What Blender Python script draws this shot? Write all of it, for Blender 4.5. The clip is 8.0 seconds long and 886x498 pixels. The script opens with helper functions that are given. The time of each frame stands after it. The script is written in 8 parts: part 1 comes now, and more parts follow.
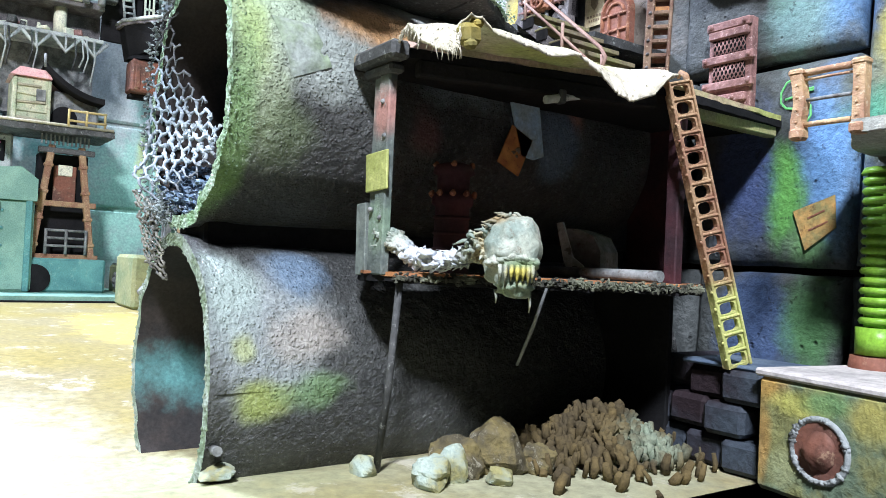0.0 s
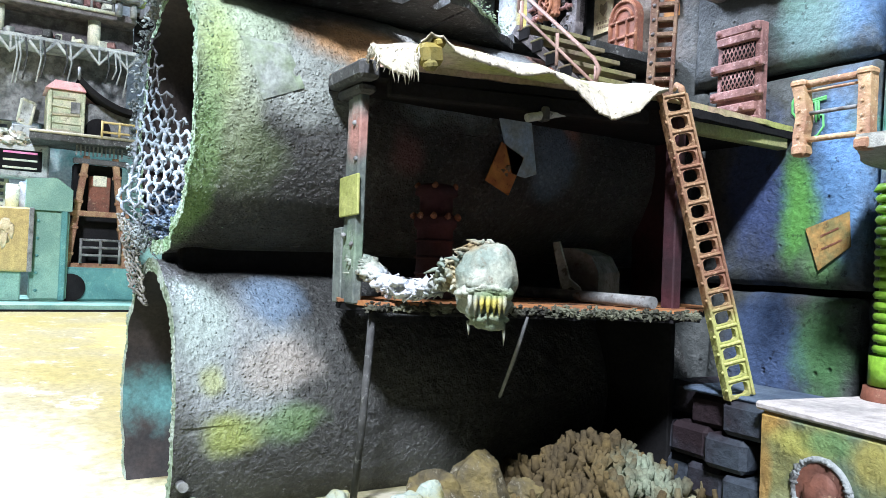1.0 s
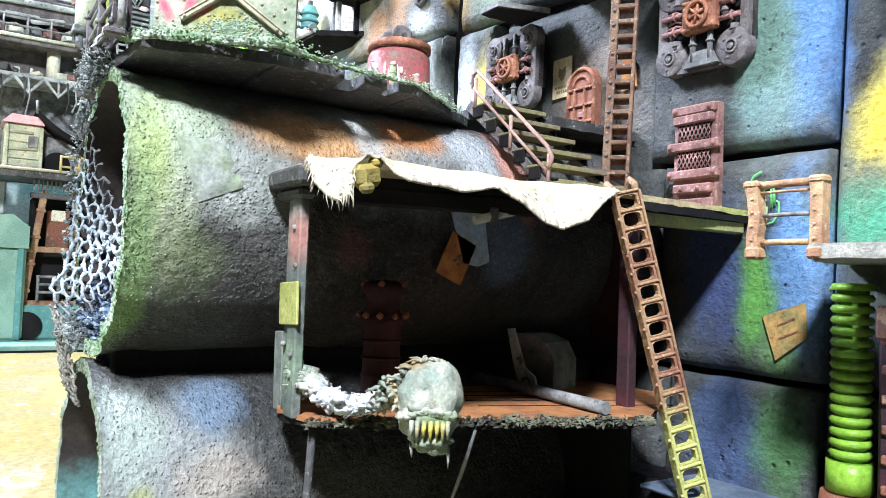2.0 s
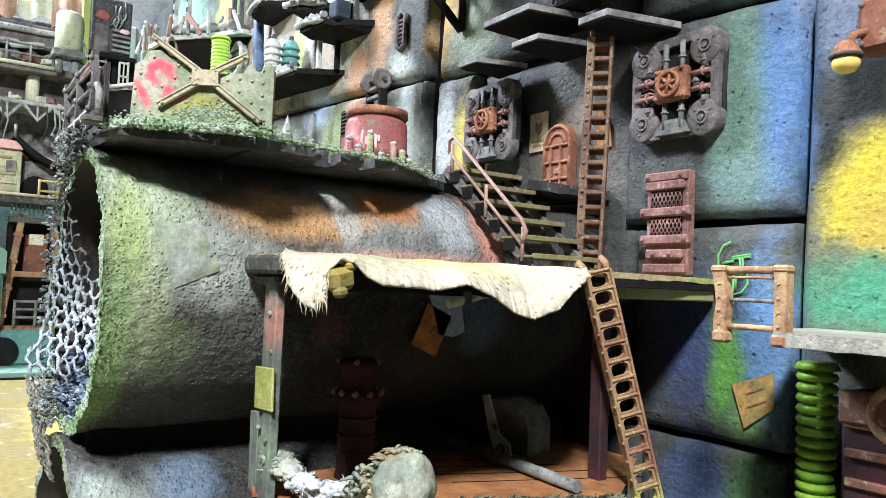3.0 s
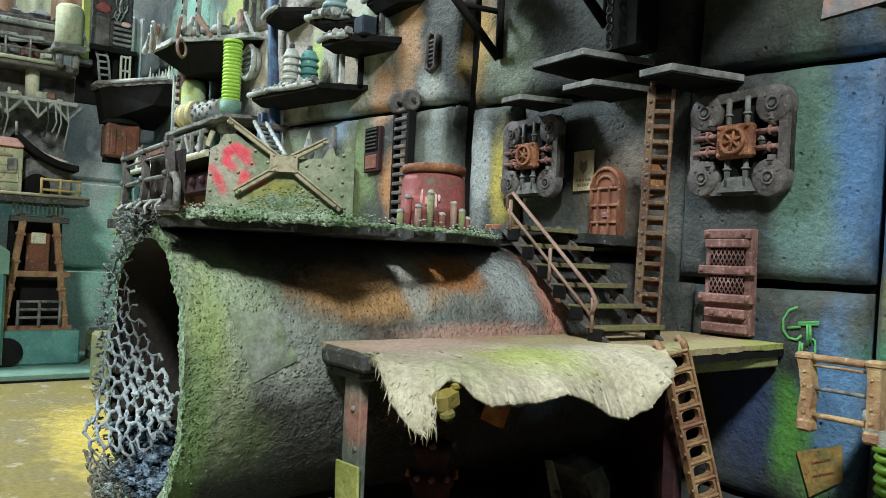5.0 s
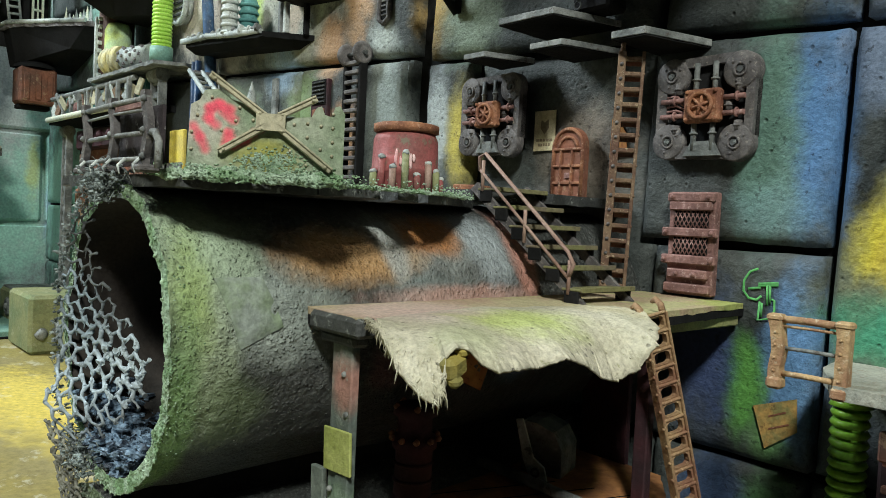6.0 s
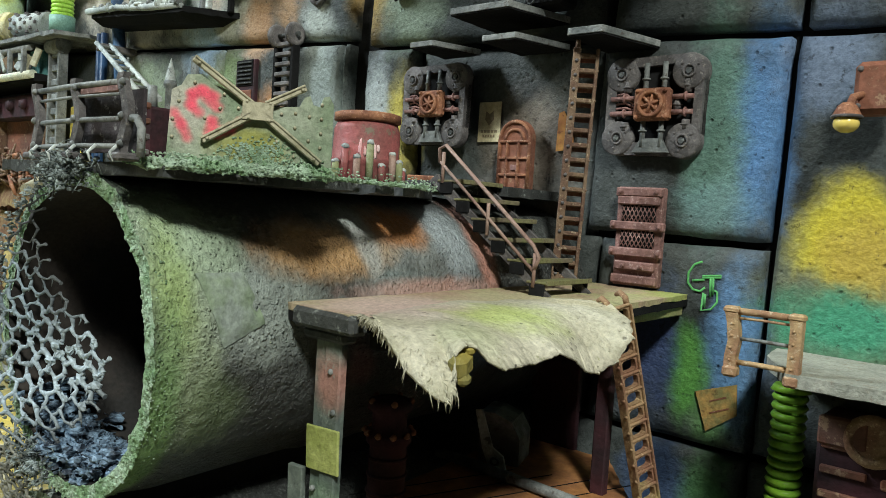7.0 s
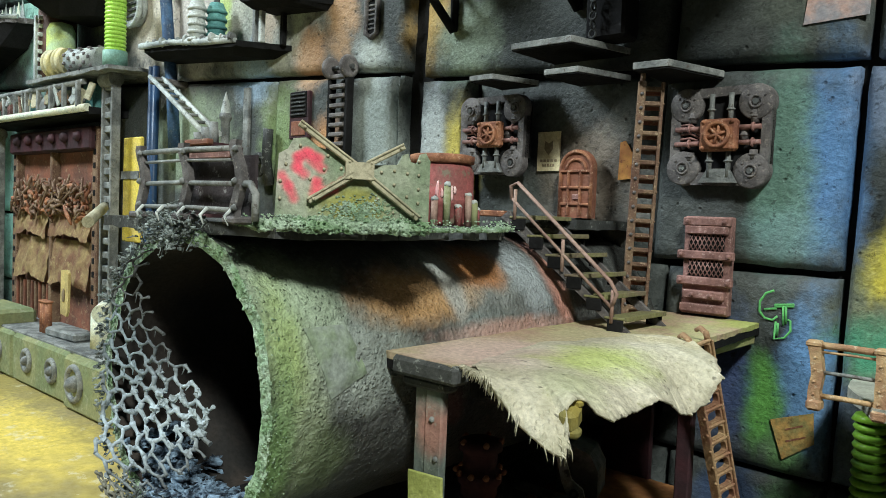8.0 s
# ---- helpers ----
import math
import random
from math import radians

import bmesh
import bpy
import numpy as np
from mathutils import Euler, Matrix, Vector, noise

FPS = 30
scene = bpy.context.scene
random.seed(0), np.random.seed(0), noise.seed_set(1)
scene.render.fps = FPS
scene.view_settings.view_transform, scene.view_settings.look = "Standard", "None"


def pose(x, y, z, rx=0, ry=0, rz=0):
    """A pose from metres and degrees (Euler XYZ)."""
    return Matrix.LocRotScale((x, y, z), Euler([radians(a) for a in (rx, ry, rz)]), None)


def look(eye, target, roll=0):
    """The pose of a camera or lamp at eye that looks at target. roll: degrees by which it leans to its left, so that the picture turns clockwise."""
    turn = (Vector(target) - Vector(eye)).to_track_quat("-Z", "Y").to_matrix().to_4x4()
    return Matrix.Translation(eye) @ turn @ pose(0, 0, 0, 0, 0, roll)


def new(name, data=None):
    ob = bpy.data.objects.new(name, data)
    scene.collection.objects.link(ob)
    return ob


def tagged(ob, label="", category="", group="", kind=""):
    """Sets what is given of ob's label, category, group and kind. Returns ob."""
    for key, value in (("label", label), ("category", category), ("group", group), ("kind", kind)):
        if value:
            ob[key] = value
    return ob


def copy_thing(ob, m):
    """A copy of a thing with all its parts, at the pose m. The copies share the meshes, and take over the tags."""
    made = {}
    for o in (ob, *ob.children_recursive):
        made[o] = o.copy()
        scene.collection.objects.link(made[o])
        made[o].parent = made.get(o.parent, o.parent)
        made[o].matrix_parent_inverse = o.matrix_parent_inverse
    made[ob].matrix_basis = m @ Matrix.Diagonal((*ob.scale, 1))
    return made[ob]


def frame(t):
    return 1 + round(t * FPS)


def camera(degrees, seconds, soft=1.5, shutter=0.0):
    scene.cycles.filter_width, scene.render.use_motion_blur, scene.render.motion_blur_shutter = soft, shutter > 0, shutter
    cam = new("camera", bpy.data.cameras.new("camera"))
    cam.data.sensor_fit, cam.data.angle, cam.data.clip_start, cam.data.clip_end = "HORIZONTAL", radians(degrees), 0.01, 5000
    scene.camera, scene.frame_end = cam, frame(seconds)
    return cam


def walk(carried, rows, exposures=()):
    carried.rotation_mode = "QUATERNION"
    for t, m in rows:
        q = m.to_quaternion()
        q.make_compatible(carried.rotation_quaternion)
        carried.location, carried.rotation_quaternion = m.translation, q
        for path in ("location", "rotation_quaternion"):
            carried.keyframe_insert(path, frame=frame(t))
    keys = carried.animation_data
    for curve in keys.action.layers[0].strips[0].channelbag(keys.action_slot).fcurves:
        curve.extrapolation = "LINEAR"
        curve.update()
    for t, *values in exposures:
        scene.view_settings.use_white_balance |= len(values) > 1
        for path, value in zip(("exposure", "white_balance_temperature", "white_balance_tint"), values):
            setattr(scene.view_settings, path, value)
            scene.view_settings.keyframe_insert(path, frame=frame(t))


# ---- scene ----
U = 0.01  # the model is laid out in centimetres

cam = camera(61.1, 8.0, soft=0.7)
PATH = [
    (0, (14.527, -31.315, 7.406), (6.304, -25.628, 7.614), 2.71),
    (0.5, (14.975, -29.748, 8.144), (6.528, -24.400, 8.368), 2.15),
    (1, (14.813, -28.804, 8.378), (6.270, -23.610, 8.578), 2.42),
    (1.5, (14.590, -27.891, 8.983), (6.151, -22.527, 9.096), 1.93),
    (1.7, (14.343, -27.598, 10.046), (5.926, -22.208, 10.379), 2.40),
    (2.8, (15.177, -27.921, 13.426), (6.967, -22.230, 13.893), 1.75),
    (3, (15.024, -27.788, 13.921), (6.797, -22.128, 14.443), 2.33),
    (3.5, (14.538, -28.178, 14.945), (6.320, -22.509, 15.518), 2.78),
    (4, (13.967, -28.554, 15.941), (5.762, -22.853, 16.374), 3.32),
    (4.5, (13.298, -29.410, 16.803), (5.065, -23.741, 17.087), 3.43),
    (4.7, (13.130, -29.656, 17.145), (4.925, -23.945, 17.394), 3.10),
    (5.8, (11.173, -31.571, 17.975), (3.510, -25.152, 17.734), 2.49),
    (6, (11.013, -31.681, 17.772), (3.560, -25.024, 17.383), 2.85),
    (6.5, (10.547, -32.456, 17.738), (3.645, -25.247, 17.120), 0.79),
    (7, (8.791, -33.646, 17.969), (2.382, -25.989, 17.439), 3.67),
    (7.5, (7.357, -34.866, 18.275), (0.897, -27.250, 17.752), 3.26),
    (8, (7.492, -35.533, 19.224), (0.824, -28.094, 18.760), 2.25),
]


def cm(p):
    return [c * U for c in p]


EXPOSURES = [(0.0, 0.25, 5550, 20), (1.0, 0.37, 5550, 20), (1.7, 0.46, 5600, 20), (3.0, 0.02, 6100, 18), (3.5, -0.48, 6150, 11), (4.5, -0.93, 6200, 6), (6.0, -1.02, 6350, 4.5), (7.0, -1.0, 6300, 4.2), (8.0, -0.91, 6250, 4)]
walk(cam, [(t, look(cm(eye), cm(target), roll)) for t, eye, target, roll in PATH], EXPOSURES)

# ---- world and lights ----
world = bpy.data.worlds.new("room")
scene.world = world
world.use_nodes = True
world.node_tree.nodes["Background"].inputs[0].default_value = (0.80, 0.90, 1.0, 1)
world.node_tree.nodes["Background"].inputs[1].default_value = 0.0015


def area_lamp(name, eye, target, size, watts, colour):
    data = bpy.data.lights.new(name, "AREA")
    data.shape, data.size, data.energy, data.color = "DISK", size * U, watts, colour
    ob = new(name, data)
    ob.matrix_world = look(cm(eye), cm(target))
    return ob


# key lamp out of view, placed to suit the cast shadows
area_lamp("unseen_lamp", (64, -78, 107), (-12, -14, 12), 18, 40.5, (0.98, 0.96, 0.87))
# added lamp, brightens the far left end; no such source is seen
area_lamp("unseen_lamp", (-116, -74, 116), (-98, -10, 18), 40, 66.0, (0.90, 0.96, 1.0))


# ---- materials ----
def mat(name, a, b=None, rough=0.75, metal=0.0, bump=0.4, grain=6.0, patch=0.35, blobs=(), flecks=None, fleck_amount=0.6, fleck_scale=2.5, relief=0.02, spec=0.22, fleck_at=0.56, fleck_soft=0.08, stipple=None):
    """A painted, weathered surface. a, b: two base colours mixed in patches; blobs: sprayed or stained areas and
    painted light (centre, radii, colour, strength) in cm; flecks: chipped or dirty specks and pale glints.
    """
    m = bpy.data.materials.new(name)
    m.use_nodes = True
    nt = m.node_tree
    N, L = nt.nodes.new, nt.links.new
    bsdf = nt.nodes["Principled BSDF"]
    bsdf.inputs["Metallic"].default_value = metal
    bsdf.inputs["Specular IOR Level"].default_value = spec
    geo = N("ShaderNodeNewGeometry")
    pos = N("ShaderNodeVectorMath")
    pos.operation = "SCALE"
    pos.inputs["Scale"].default_value = 1 / U
    L(geo.outputs["Position"], pos.inputs[0])
    P = pos.outputs[0]

    def noise_tex(scale, detail=4.0, rough_=0.6):
        n = N("ShaderNodeTexNoise")
        n.inputs["Scale"].default_value, n.inputs["Detail"].default_value, n.inputs["Roughness"].default_value = scale, detail, rough_
        L(P, n.inputs["Vector"])
        return n

    def ramp(value, lo, hi, smooth=True):
        r = N("ShaderNodeMapRange")
        r.interpolation_type = "SMOOTHSTEP" if smooth else "LINEAR"
        r.inputs[1].default_value, r.inputs[2].default_value = lo, hi
        L(value, r.inputs[0])
        return r.outputs[0]

    def mix(fac, one, two):
        x = N("ShaderNodeMix")
        x.data_type = "RGBA"
        for s, v in ((x.inputs[0], fac), (x.inputs[6], one), (x.inputs[7], two)):
            if isinstance(v, (int, float)):
                s.default_value = v
            elif isinstance(v, tuple):
                s.default_value = (*v, 1)
            else:
                L(v, s)
        return x.outputs[2]

    big, fine = noise_tex(patch, 5.0), noise_tex(grain, 5.0, 0.7)
    col = mix(ramp(big.outputs[0], 0.36, 0.64), a, b or tuple(c * 0.6 for c in a))
    if blobs:
        wob = noise_tex(0.5, 5.0, 0.65)
        sub = N("ShaderNodeVectorMath")
        sub.operation = "SUBTRACT"
        L(wob.outputs[1], sub.inputs[0])
        sub.inputs[1].default_value = (0.5, 0.5, 0.5)
        for centre, radii, colour, strength in blobs:
            rr = radii if isinstance(radii, tuple) else (radii,) * 3
            d = N("ShaderNodeVectorMath")
            d.operation = "SUBTRACT"
            L(P, d.inputs[0])
            d.inputs[1].default_value = centre
            q = N("ShaderNodeVectorMath")
            q.operation = "DIVIDE"
            L(d.outputs[0], q.inputs[0])
            q.inputs[1].default_value = rr
            w = N("ShaderNodeVectorMath")
            w.operation = "MULTIPLY_ADD"
            L(sub.outputs[0], w.inputs[0])
            w.inputs[1].default_value = (1.3, 1.3, 1.3)
            L(q.outputs[0], w.inputs[2])
            ln = N("ShaderNodeVectorMath")
            ln.operation = "LENGTH"
            L(w.outputs[0], ln.inputs[0])
            k = N("ShaderNodeMath")
            k.operation = "MULTIPLY"
            L(ramp(ln.outputs["Value"], 1.15, 0.35), k.inputs[0])
            k.inputs[1].default_value = strength
            col = mix(k.outputs[0], col, colour)
    tone = N("ShaderNodeHueSaturation")
    L(col, tone.inputs["Color"])
    r = N("ShaderNodeMapRange")
    r.inputs[1].default_value, r.inputs[2].default_value, r.inputs[3].default_value, r.inputs[4].default_value = 0.3, 0.7, 0.72, 1.28
    L(fine.outputs[0], r.inputs[0])
    L(r.outputs[0], tone.inputs["Value"])
    col = tone.outputs[0]
    if flecks:
        fl = noise_tex(fleck_scale, 6.0, 0.75)
        k = N("ShaderNodeMath")
        k.operation = "MULTIPLY"
        L(ramp(fl.outputs[0], fleck_at, fleck_at + fleck_soft), k.inputs[0])
        k.inputs[1].default_value = fleck_amount
        col = mix(k.outputs[0], col, flecks)
    L(col, bsdf.inputs["Base Color"])
    rg = N("ShaderNodeMapRange")
    rg.inputs[3].default_value, rg.inputs[4].default_value = max(0.05, rough - 0.18), min(1.0, rough + 0.15)
    L(big.outputs[0], rg.inputs[0])
    L(rg.outputs[0], bsdf.inputs["Roughness"])
    if bump:
        bp = N("ShaderNodeBump")
        bp.inputs["Strength"].default_value = bump
        bp.inputs["Distance"].default_value = relief * 4 * U
        mid = noise_tex(grain * 0.36, 3.0, 0.5)
        pits = N("ShaderNodeMath")
        pits.operation = "MULTIPLY_ADD"
        L(mid.outputs[0], pits.inputs[0])
        pits.inputs[1].default_value = 1.6
        L(fine.outputs[0], pits.inputs[2])
        height = pits.outputs[0]
        if stipple:
            size, amount, share = stipple
            cells = N("ShaderNodeTexVoronoi")
            cells.inputs["Scale"].default_value = size
            L(P, cells.inputs["Vector"])
            chance = N("ShaderNodeSeparateColor")
            L(cells.outputs["Color"], chance.inputs[0])
            dots = N("ShaderNodeMath")
            dots.operation = "MULTIPLY"
            L(ramp(cells.outputs["Distance"], 0.42, 0.12), dots.inputs[0])
            L(ramp(chance.outputs[0], 1 - share, 1.05 - share), dots.inputs[1])
            lift = N("ShaderNodeMath")
            lift.operation = "MULTIPLY_ADD"
            L(dots.outputs[0], lift.inputs[0])
            lift.inputs[1].default_value = amount
            L(height, lift.inputs[2])
            height = lift.outputs[0]
            if amount < 0:
                dark = N("ShaderNodeMath")
                dark.operation = "MULTIPLY"
                L(dots.outputs[0], dark.inputs[0])
                dark.inputs[1].default_value = 0.5
                L(mix(dark.outputs[0], col, (0.012, 0.012, 0.012)), bsdf.inputs["Base Color"])
        L(height, bp.inputs["Height"])
        L(bp.outputs[0], bsdf.inputs["Normal"])
    return m


GREY, DARK = (0.22, 0.24, 0.24), (0.04, 0.042, 0.045)
M_WALL = mat("painted_stone", (0.085, 0.096, 0.094), (0.038, 0.045, 0.045), rough=0.56, bump=0.55, grain=4.5, patch=0.16, relief=0.045, stipple=(3.4, -1.3, 0.07), flecks=(0.012, 0.013, 0.014), fleck_amount=0.55, fleck_scale=2.0, fleck_at=0.6, fleck_soft=0.025, blobs=(
    ((-1.9, 0, 22.6), (1.7, 4, 6.0), (0.10, 0.22, 0.44), 0.9),
    ((-3.9, 0, 22.5), (1.7, 4, 6.0), (0.13, 0.24, 0.20), 0.85),
    ((-3.6, 0, 18.8), (2.2, 4, 1.6), (0.14, 0.24, 0.24), 0.6),
    ((-2.3, 0, 12.4), (1.7, 4, 4.2), (0.12, 0.25, 0.46), 0.9),
    ((-4.3, 0, 11.4), (1.2, 4, 2.6), (0.12, 0.34, 0.07), 0.85),
    ((-3.0, 0, 9.0), (1.2, 4, 1.3), (0.14, 0.30, 0.10), 0.7),
    ((-6.4, 0, 12.5), (1.8, 4, 4.5), (0.05, 0.08, 0.20), 0.75),
    ((-3.2, 0, 5.5), (1.5, 4, 2.5), (0.16, 0.40, 0.14), 0.6),
    ((-5.5, 0, 4.5), (2.2, 4, 4.0), (0.07, 0.13, 0.30), 0.6),
    ((2.4, 0, 15.5), (4.6, 4, 5.0), (0.20, 0.22, 0.12), 0.75),
    ((2.0, 0, 18.0), (2.7, 4, 2.7), (0.54, 0.46, 0.04), 0.98),
    ((2.8, 0, 17.0), (2.3, 4, 2.0), (0.44, 0.32, 0.06), 0.85),
    ((1.8, 0, 14.2), (3.6, 4, 1.7), (0.06, 0.30, 0.18), 0.9),
    ((-0.6, 0, 10.0), (1.6, 4, 3.5), (0.10, 0.13, 0.16), 0.6),
    ((0.6, 0, 25.2), (2.6, 4, 2.6), (0.18, 0.24, 0.36), 0.8),
    ((-25.6, 0, 24.0), (1.4, 4, 5.0), (0.46, 0.51, 0.52), 0.8),
    ((-23.4, 0, 23.2), (1.5, 4, 3.4), (0.54, 0.46, 0.10), 0.85),
    ((-26.5, 0, 32.0), (2.4, 4, 4.0), (0.55, 0.36, 0.10), 0.7),
    ((-23.0, 0, 30.0), (3.0, 4, 3.5), (0.40, 0.50, 0.36), 0.6),
    ((-44.0, 0, 37.0), (8.0, 4, 10.0), (0.52, 0.53, 0.44), 0.85),
    ((-56.0, 0, 37.0), (8.0, 4, 9.0), (0.58, 0.55, 0.50), 0.85),
    ((-35.0, 0, 34.5), (2.2, 4, 5.5), (0.50, 0.30, 0.15), 0.7),
    ((-38.5, 0, 30.5), (2.6, 4, 2.6), (0.48, 0.27, 0.13), 0.65),
    ((-32.0, 0, 30.0), (2.0, 4, 2.5), (0.50, 0.55, 0.52), 0.7),
    ((-36.5, 0, 23.5), (2.2, 4, 3.0), (0.55, 0.28, 0.12), 0.8),
    ((-42.0, 0, 25.0), (3.5, 4, 5.0), (0.26, 0.36, 0.16), 0.7),
    ((-31.0, 0, 25.0), (3.0, 4, 5.0), (0.36, 0.42, 0.40), 0.7),
    ((-40.5, 0, 37.5), (3.0, 4, 4.5), (0.46, 0.60, 0.44), 0.7),
    ((-46.0, 0, 30.0), (3.0, 4, 3.0), (0.40, 0.58, 0.80), 0.7),
    ((-44.0, 0, 33.8), (1.8, 4, 2.2), (0.60, 0.44, 0.30), 0.6),
    ((-50.6, 0, 36.0), (1.5, 4, 3.4), (0.46, 0.62, 0.14), 0.7),
    ((-64.0, 0, 38.0), (5.0, 4, 7.0), (0.66, 0.60, 0.50), 0.8),
    ((-56.0, 0, 25.0), (8.0, 4, 5.0), (0.40, 0.50, 0.34), 0.6),
    ((-72.0, 0, 44.0), (6.0, 4, 8.0), (0.55, 0.66, 0.18), 0.6),
    ((-90.0, 0, 45.0), (12.0, 4, 14.0), (0.28, 0.52, 0.42), 0.7),
    ((-108.0, 0, 18.0), (14.0, 4, 16.0), (0.28, 0.54, 0.46), 0.85),
    ((-14.5, 0, 21.0), (4.0, 4, 4.0), (0.21, 0.178, 0.145), 0.8),
    ((-3.0, 0, 30.5), (3.6, 4, 3.0), (0.10, 0.12, 0.10), 0.7),
    ((-1.8, 0, 30.0), (1.6, 4, 1.6), (0.50, 0.32, 0.26), 0.7)))
M_PALESTEEL = mat("pale_dusty_steel", (0.50, 0.54, 0.52), (0.26, 0.29, 0.29), rough=0.6, bump=0.5, patch=0.35, flecks=(0.06, 0.06, 0.055), fleck_amount=0.7, fleck_scale=1.4)
M_CABIN = mat("cream_green_cabin", (0.56, 0.56, 0.40), (0.36, 0.42, 0.28), rough=0.6, bump=0.5, patch=0.5, flecks=(0.12, 0.12, 0.08), fleck_amount=0.7, fleck_scale=1.3)
M_FARWALL = mat("far_stone", (0.44, 0.49, 0.48), (0.22, 0.26, 0.27), rough=0.8, bump=0.4, grain=3.0, patch=0.08, blobs=(
    ((-118, -14, 24), (6, 8, 6), (0.12, 0.36, 0.34), 0.8),
    ((-118, 2, 30), (6, 6, 18), (0.20, 0.50, 0.42), 0.7),
    ((-118, -4, 15), (6, 9, 14), (0.32, 0.60, 0.50), 0.85),
    ((-118, -1.5, 22), (6, 1.3, 6), (0.56, 0.62, 0.22), 0.7),
    ((-118, 1.2, 16), (6, 1.4, 6), (0.28, 0.44, 0.64), 0.6),
    ((-118, -3, 48), (6, 5, 8), (0.34, 0.56, 0.44), 0.8),
    ((-118, -40, 30), (6, 14, 12), (0.62, 0.66, 0.66), 0.7)))
# near-black: real dark joints, and shade painted on undersides and in hollows
M_CORE = mat("mortar_and_shade_black", (0.011, 0.0115, 0.012), (0.018, 0.018, 0.019), rough=0.95, bump=0.3, spec=0.06)
M_FLOOR = mat("yellow_board", (0.289, 0.238, 0.0765), (0.272, 0.234, 0.119), rough=0.55, bump=0.25, grain=2.0, patch=0.07, blobs=(
    ((-40, -40, 0), (20, 14, 6), (0.46, 0.44, 0.34), 0.6), ((-22, -30, 0), (14, 8, 6), (0.54, 0.54, 0.42), 0.6),
    ((-60, -14, 0), (20, 6, 6), (0.74, 0.58, 0.12), 0.8), ((-12, -24, 0), (8, 8, 4), (0.38, 0.42, 0.27), 0.7), ((-6, -12, 0), (8, 9, 4), (0.34, 0.36, 0.25), 0.8)),
    flecks=(0.66, 0.64, 0.54), fleck_amount=0.45, fleck_scale=0.35)
PIPE_BLOBS = (
    # greys lighten the lit upper flank and front; the coloured areas are stains
    ((-10.6, -20.4, 14.6), (3.0, 3.9, 1.9), (0.33, 0.38, 0.35), 0.95),
    ((-11.4, -13.0, 16.6), (3.0, 6.0, 1.8), (0.30, 0.33, 0.325), 0.9),
    ((-11.4, -22.2, 16.2), (3.6, 2.4, 2.4), (0.46, 0.58, 0.41), 0.92),
    ((-10.0, -22.2, 13.4), (2.4, 1.3, 2.4), (0.38, 0.46, 0.30), 0.85),
    ((-10.0, -21.6, 11.6), (2.4, 1.6, 1.4), (0.15, 0.21, 0.09), 0.6),
    ((-11.0, -22.7, 14.8), (2.8, 0.95, 2.6), (0.40, 0.54, 0.17), 0.7),
    ((-10.4, -23.1, 10.2), (2.6, 0.8, 3.4), (0.18, 0.34, 0.09), 0.85),
    ((-9.8, -23.0, 12.6), (2.6, 0.7, 3.0), (0.26, 0.42, 0.18), 0.5),
    ((-10.2, -20.4, 13.8), (2.0, 1.4, 1.3), (0.38, 0.43, 0.39), 0.6),
    ((-10.3, -16.6, 16.4), (2.6, 3.6, 1.2), (0.55, 0.32, 0.13), 0.85),
    ((-11.6, -12.6, 17.0), (2.4, 2.2, 1.0), (0.50, 0.20, 0.05), 0.9),
    # painted streak of light between the rust areas
    ((-11.2, -14.8, 16.4), (2.6, 0.8, 1.9), (0.44, 0.48, 0.48), 0.8),
    ((-10.3, -13.6, 14.6), (2.0, 3.0, 1.2), (0.26, 0.33, 0.33), 0.8),
    ((-11.5, -9.8, 16.4), (2.8, 1.5, 2.6), (0.44, 0.50, 0.54), 0.85),
    ((-11.2, -7.9, 16.0), (2.6, 0.9, 3.2), (0.58, 0.28, 0.22), 0.85),
    ((-9.8, -12.0, 14.9), (1.5, 5.0, 0.5), (0.62, 0.36, 0.30), 0.7),
    ((-9.7, -8.9, 12.8), (1.2, 1.4, 2.2), (0.16, 0.24, 0.34), 0.8),
    ((-9.7, -15.6, 12.4), (1.2, 0.9, 1.1), (0.24, 0.10, 0.10), 0.6),
    ((-9.7, -8.4, 12.9), (0.8, 1.2, 1.6), (0.12, 0.18, 0.26), 0.7),
    # blue paint, kept pale to show the lit spot under the roof
    ((-9.6, -10.6, 13.6), (0.8, 0.9, 1.3), (0.26, 0.34, 0.42), 0.9),
    # lower pipe: grey again marks the lit front part, colours are stains
    ((-10.4, -21.4, 4.6), (2.8, 2.8, 3.2), (0.32, 0.365, 0.365), 0.95),
    ((-10.9, -22.7, 6.2), (2.4, 1.3, 2.2), (0.42, 0.52, 0.48), 0.9),
    ((-9.6, -21.6, 2.5), (1.6, 1.3, 0.9), (0.34, 0.42, 0.09), 0.8),
    ((-9.6, -19.8, 2.8), (1.6, 1.5, 0.8), (0.17, 0.30, 0.12), 0.75),
    ((-9.6, -22.3, 4.3), (1.2, 0.5, 0.6), (0.40, 0.46, 0.14), 0.6),
    ((-10.0, -20.0, 4.7), (1.8, 1.6, 1.1), (0.40, 0.37, 0.32), 0.75),
    ((-11.4, -19.9, 6.8), (2.0, 1.6, 1.2), (0.18, 0.27, 0.38), 0.8),
    ((-20.0, -23.0, 2.0), (2.5, 3.0, 3.0), (0.20, 0.45, 0.42), 0.8))
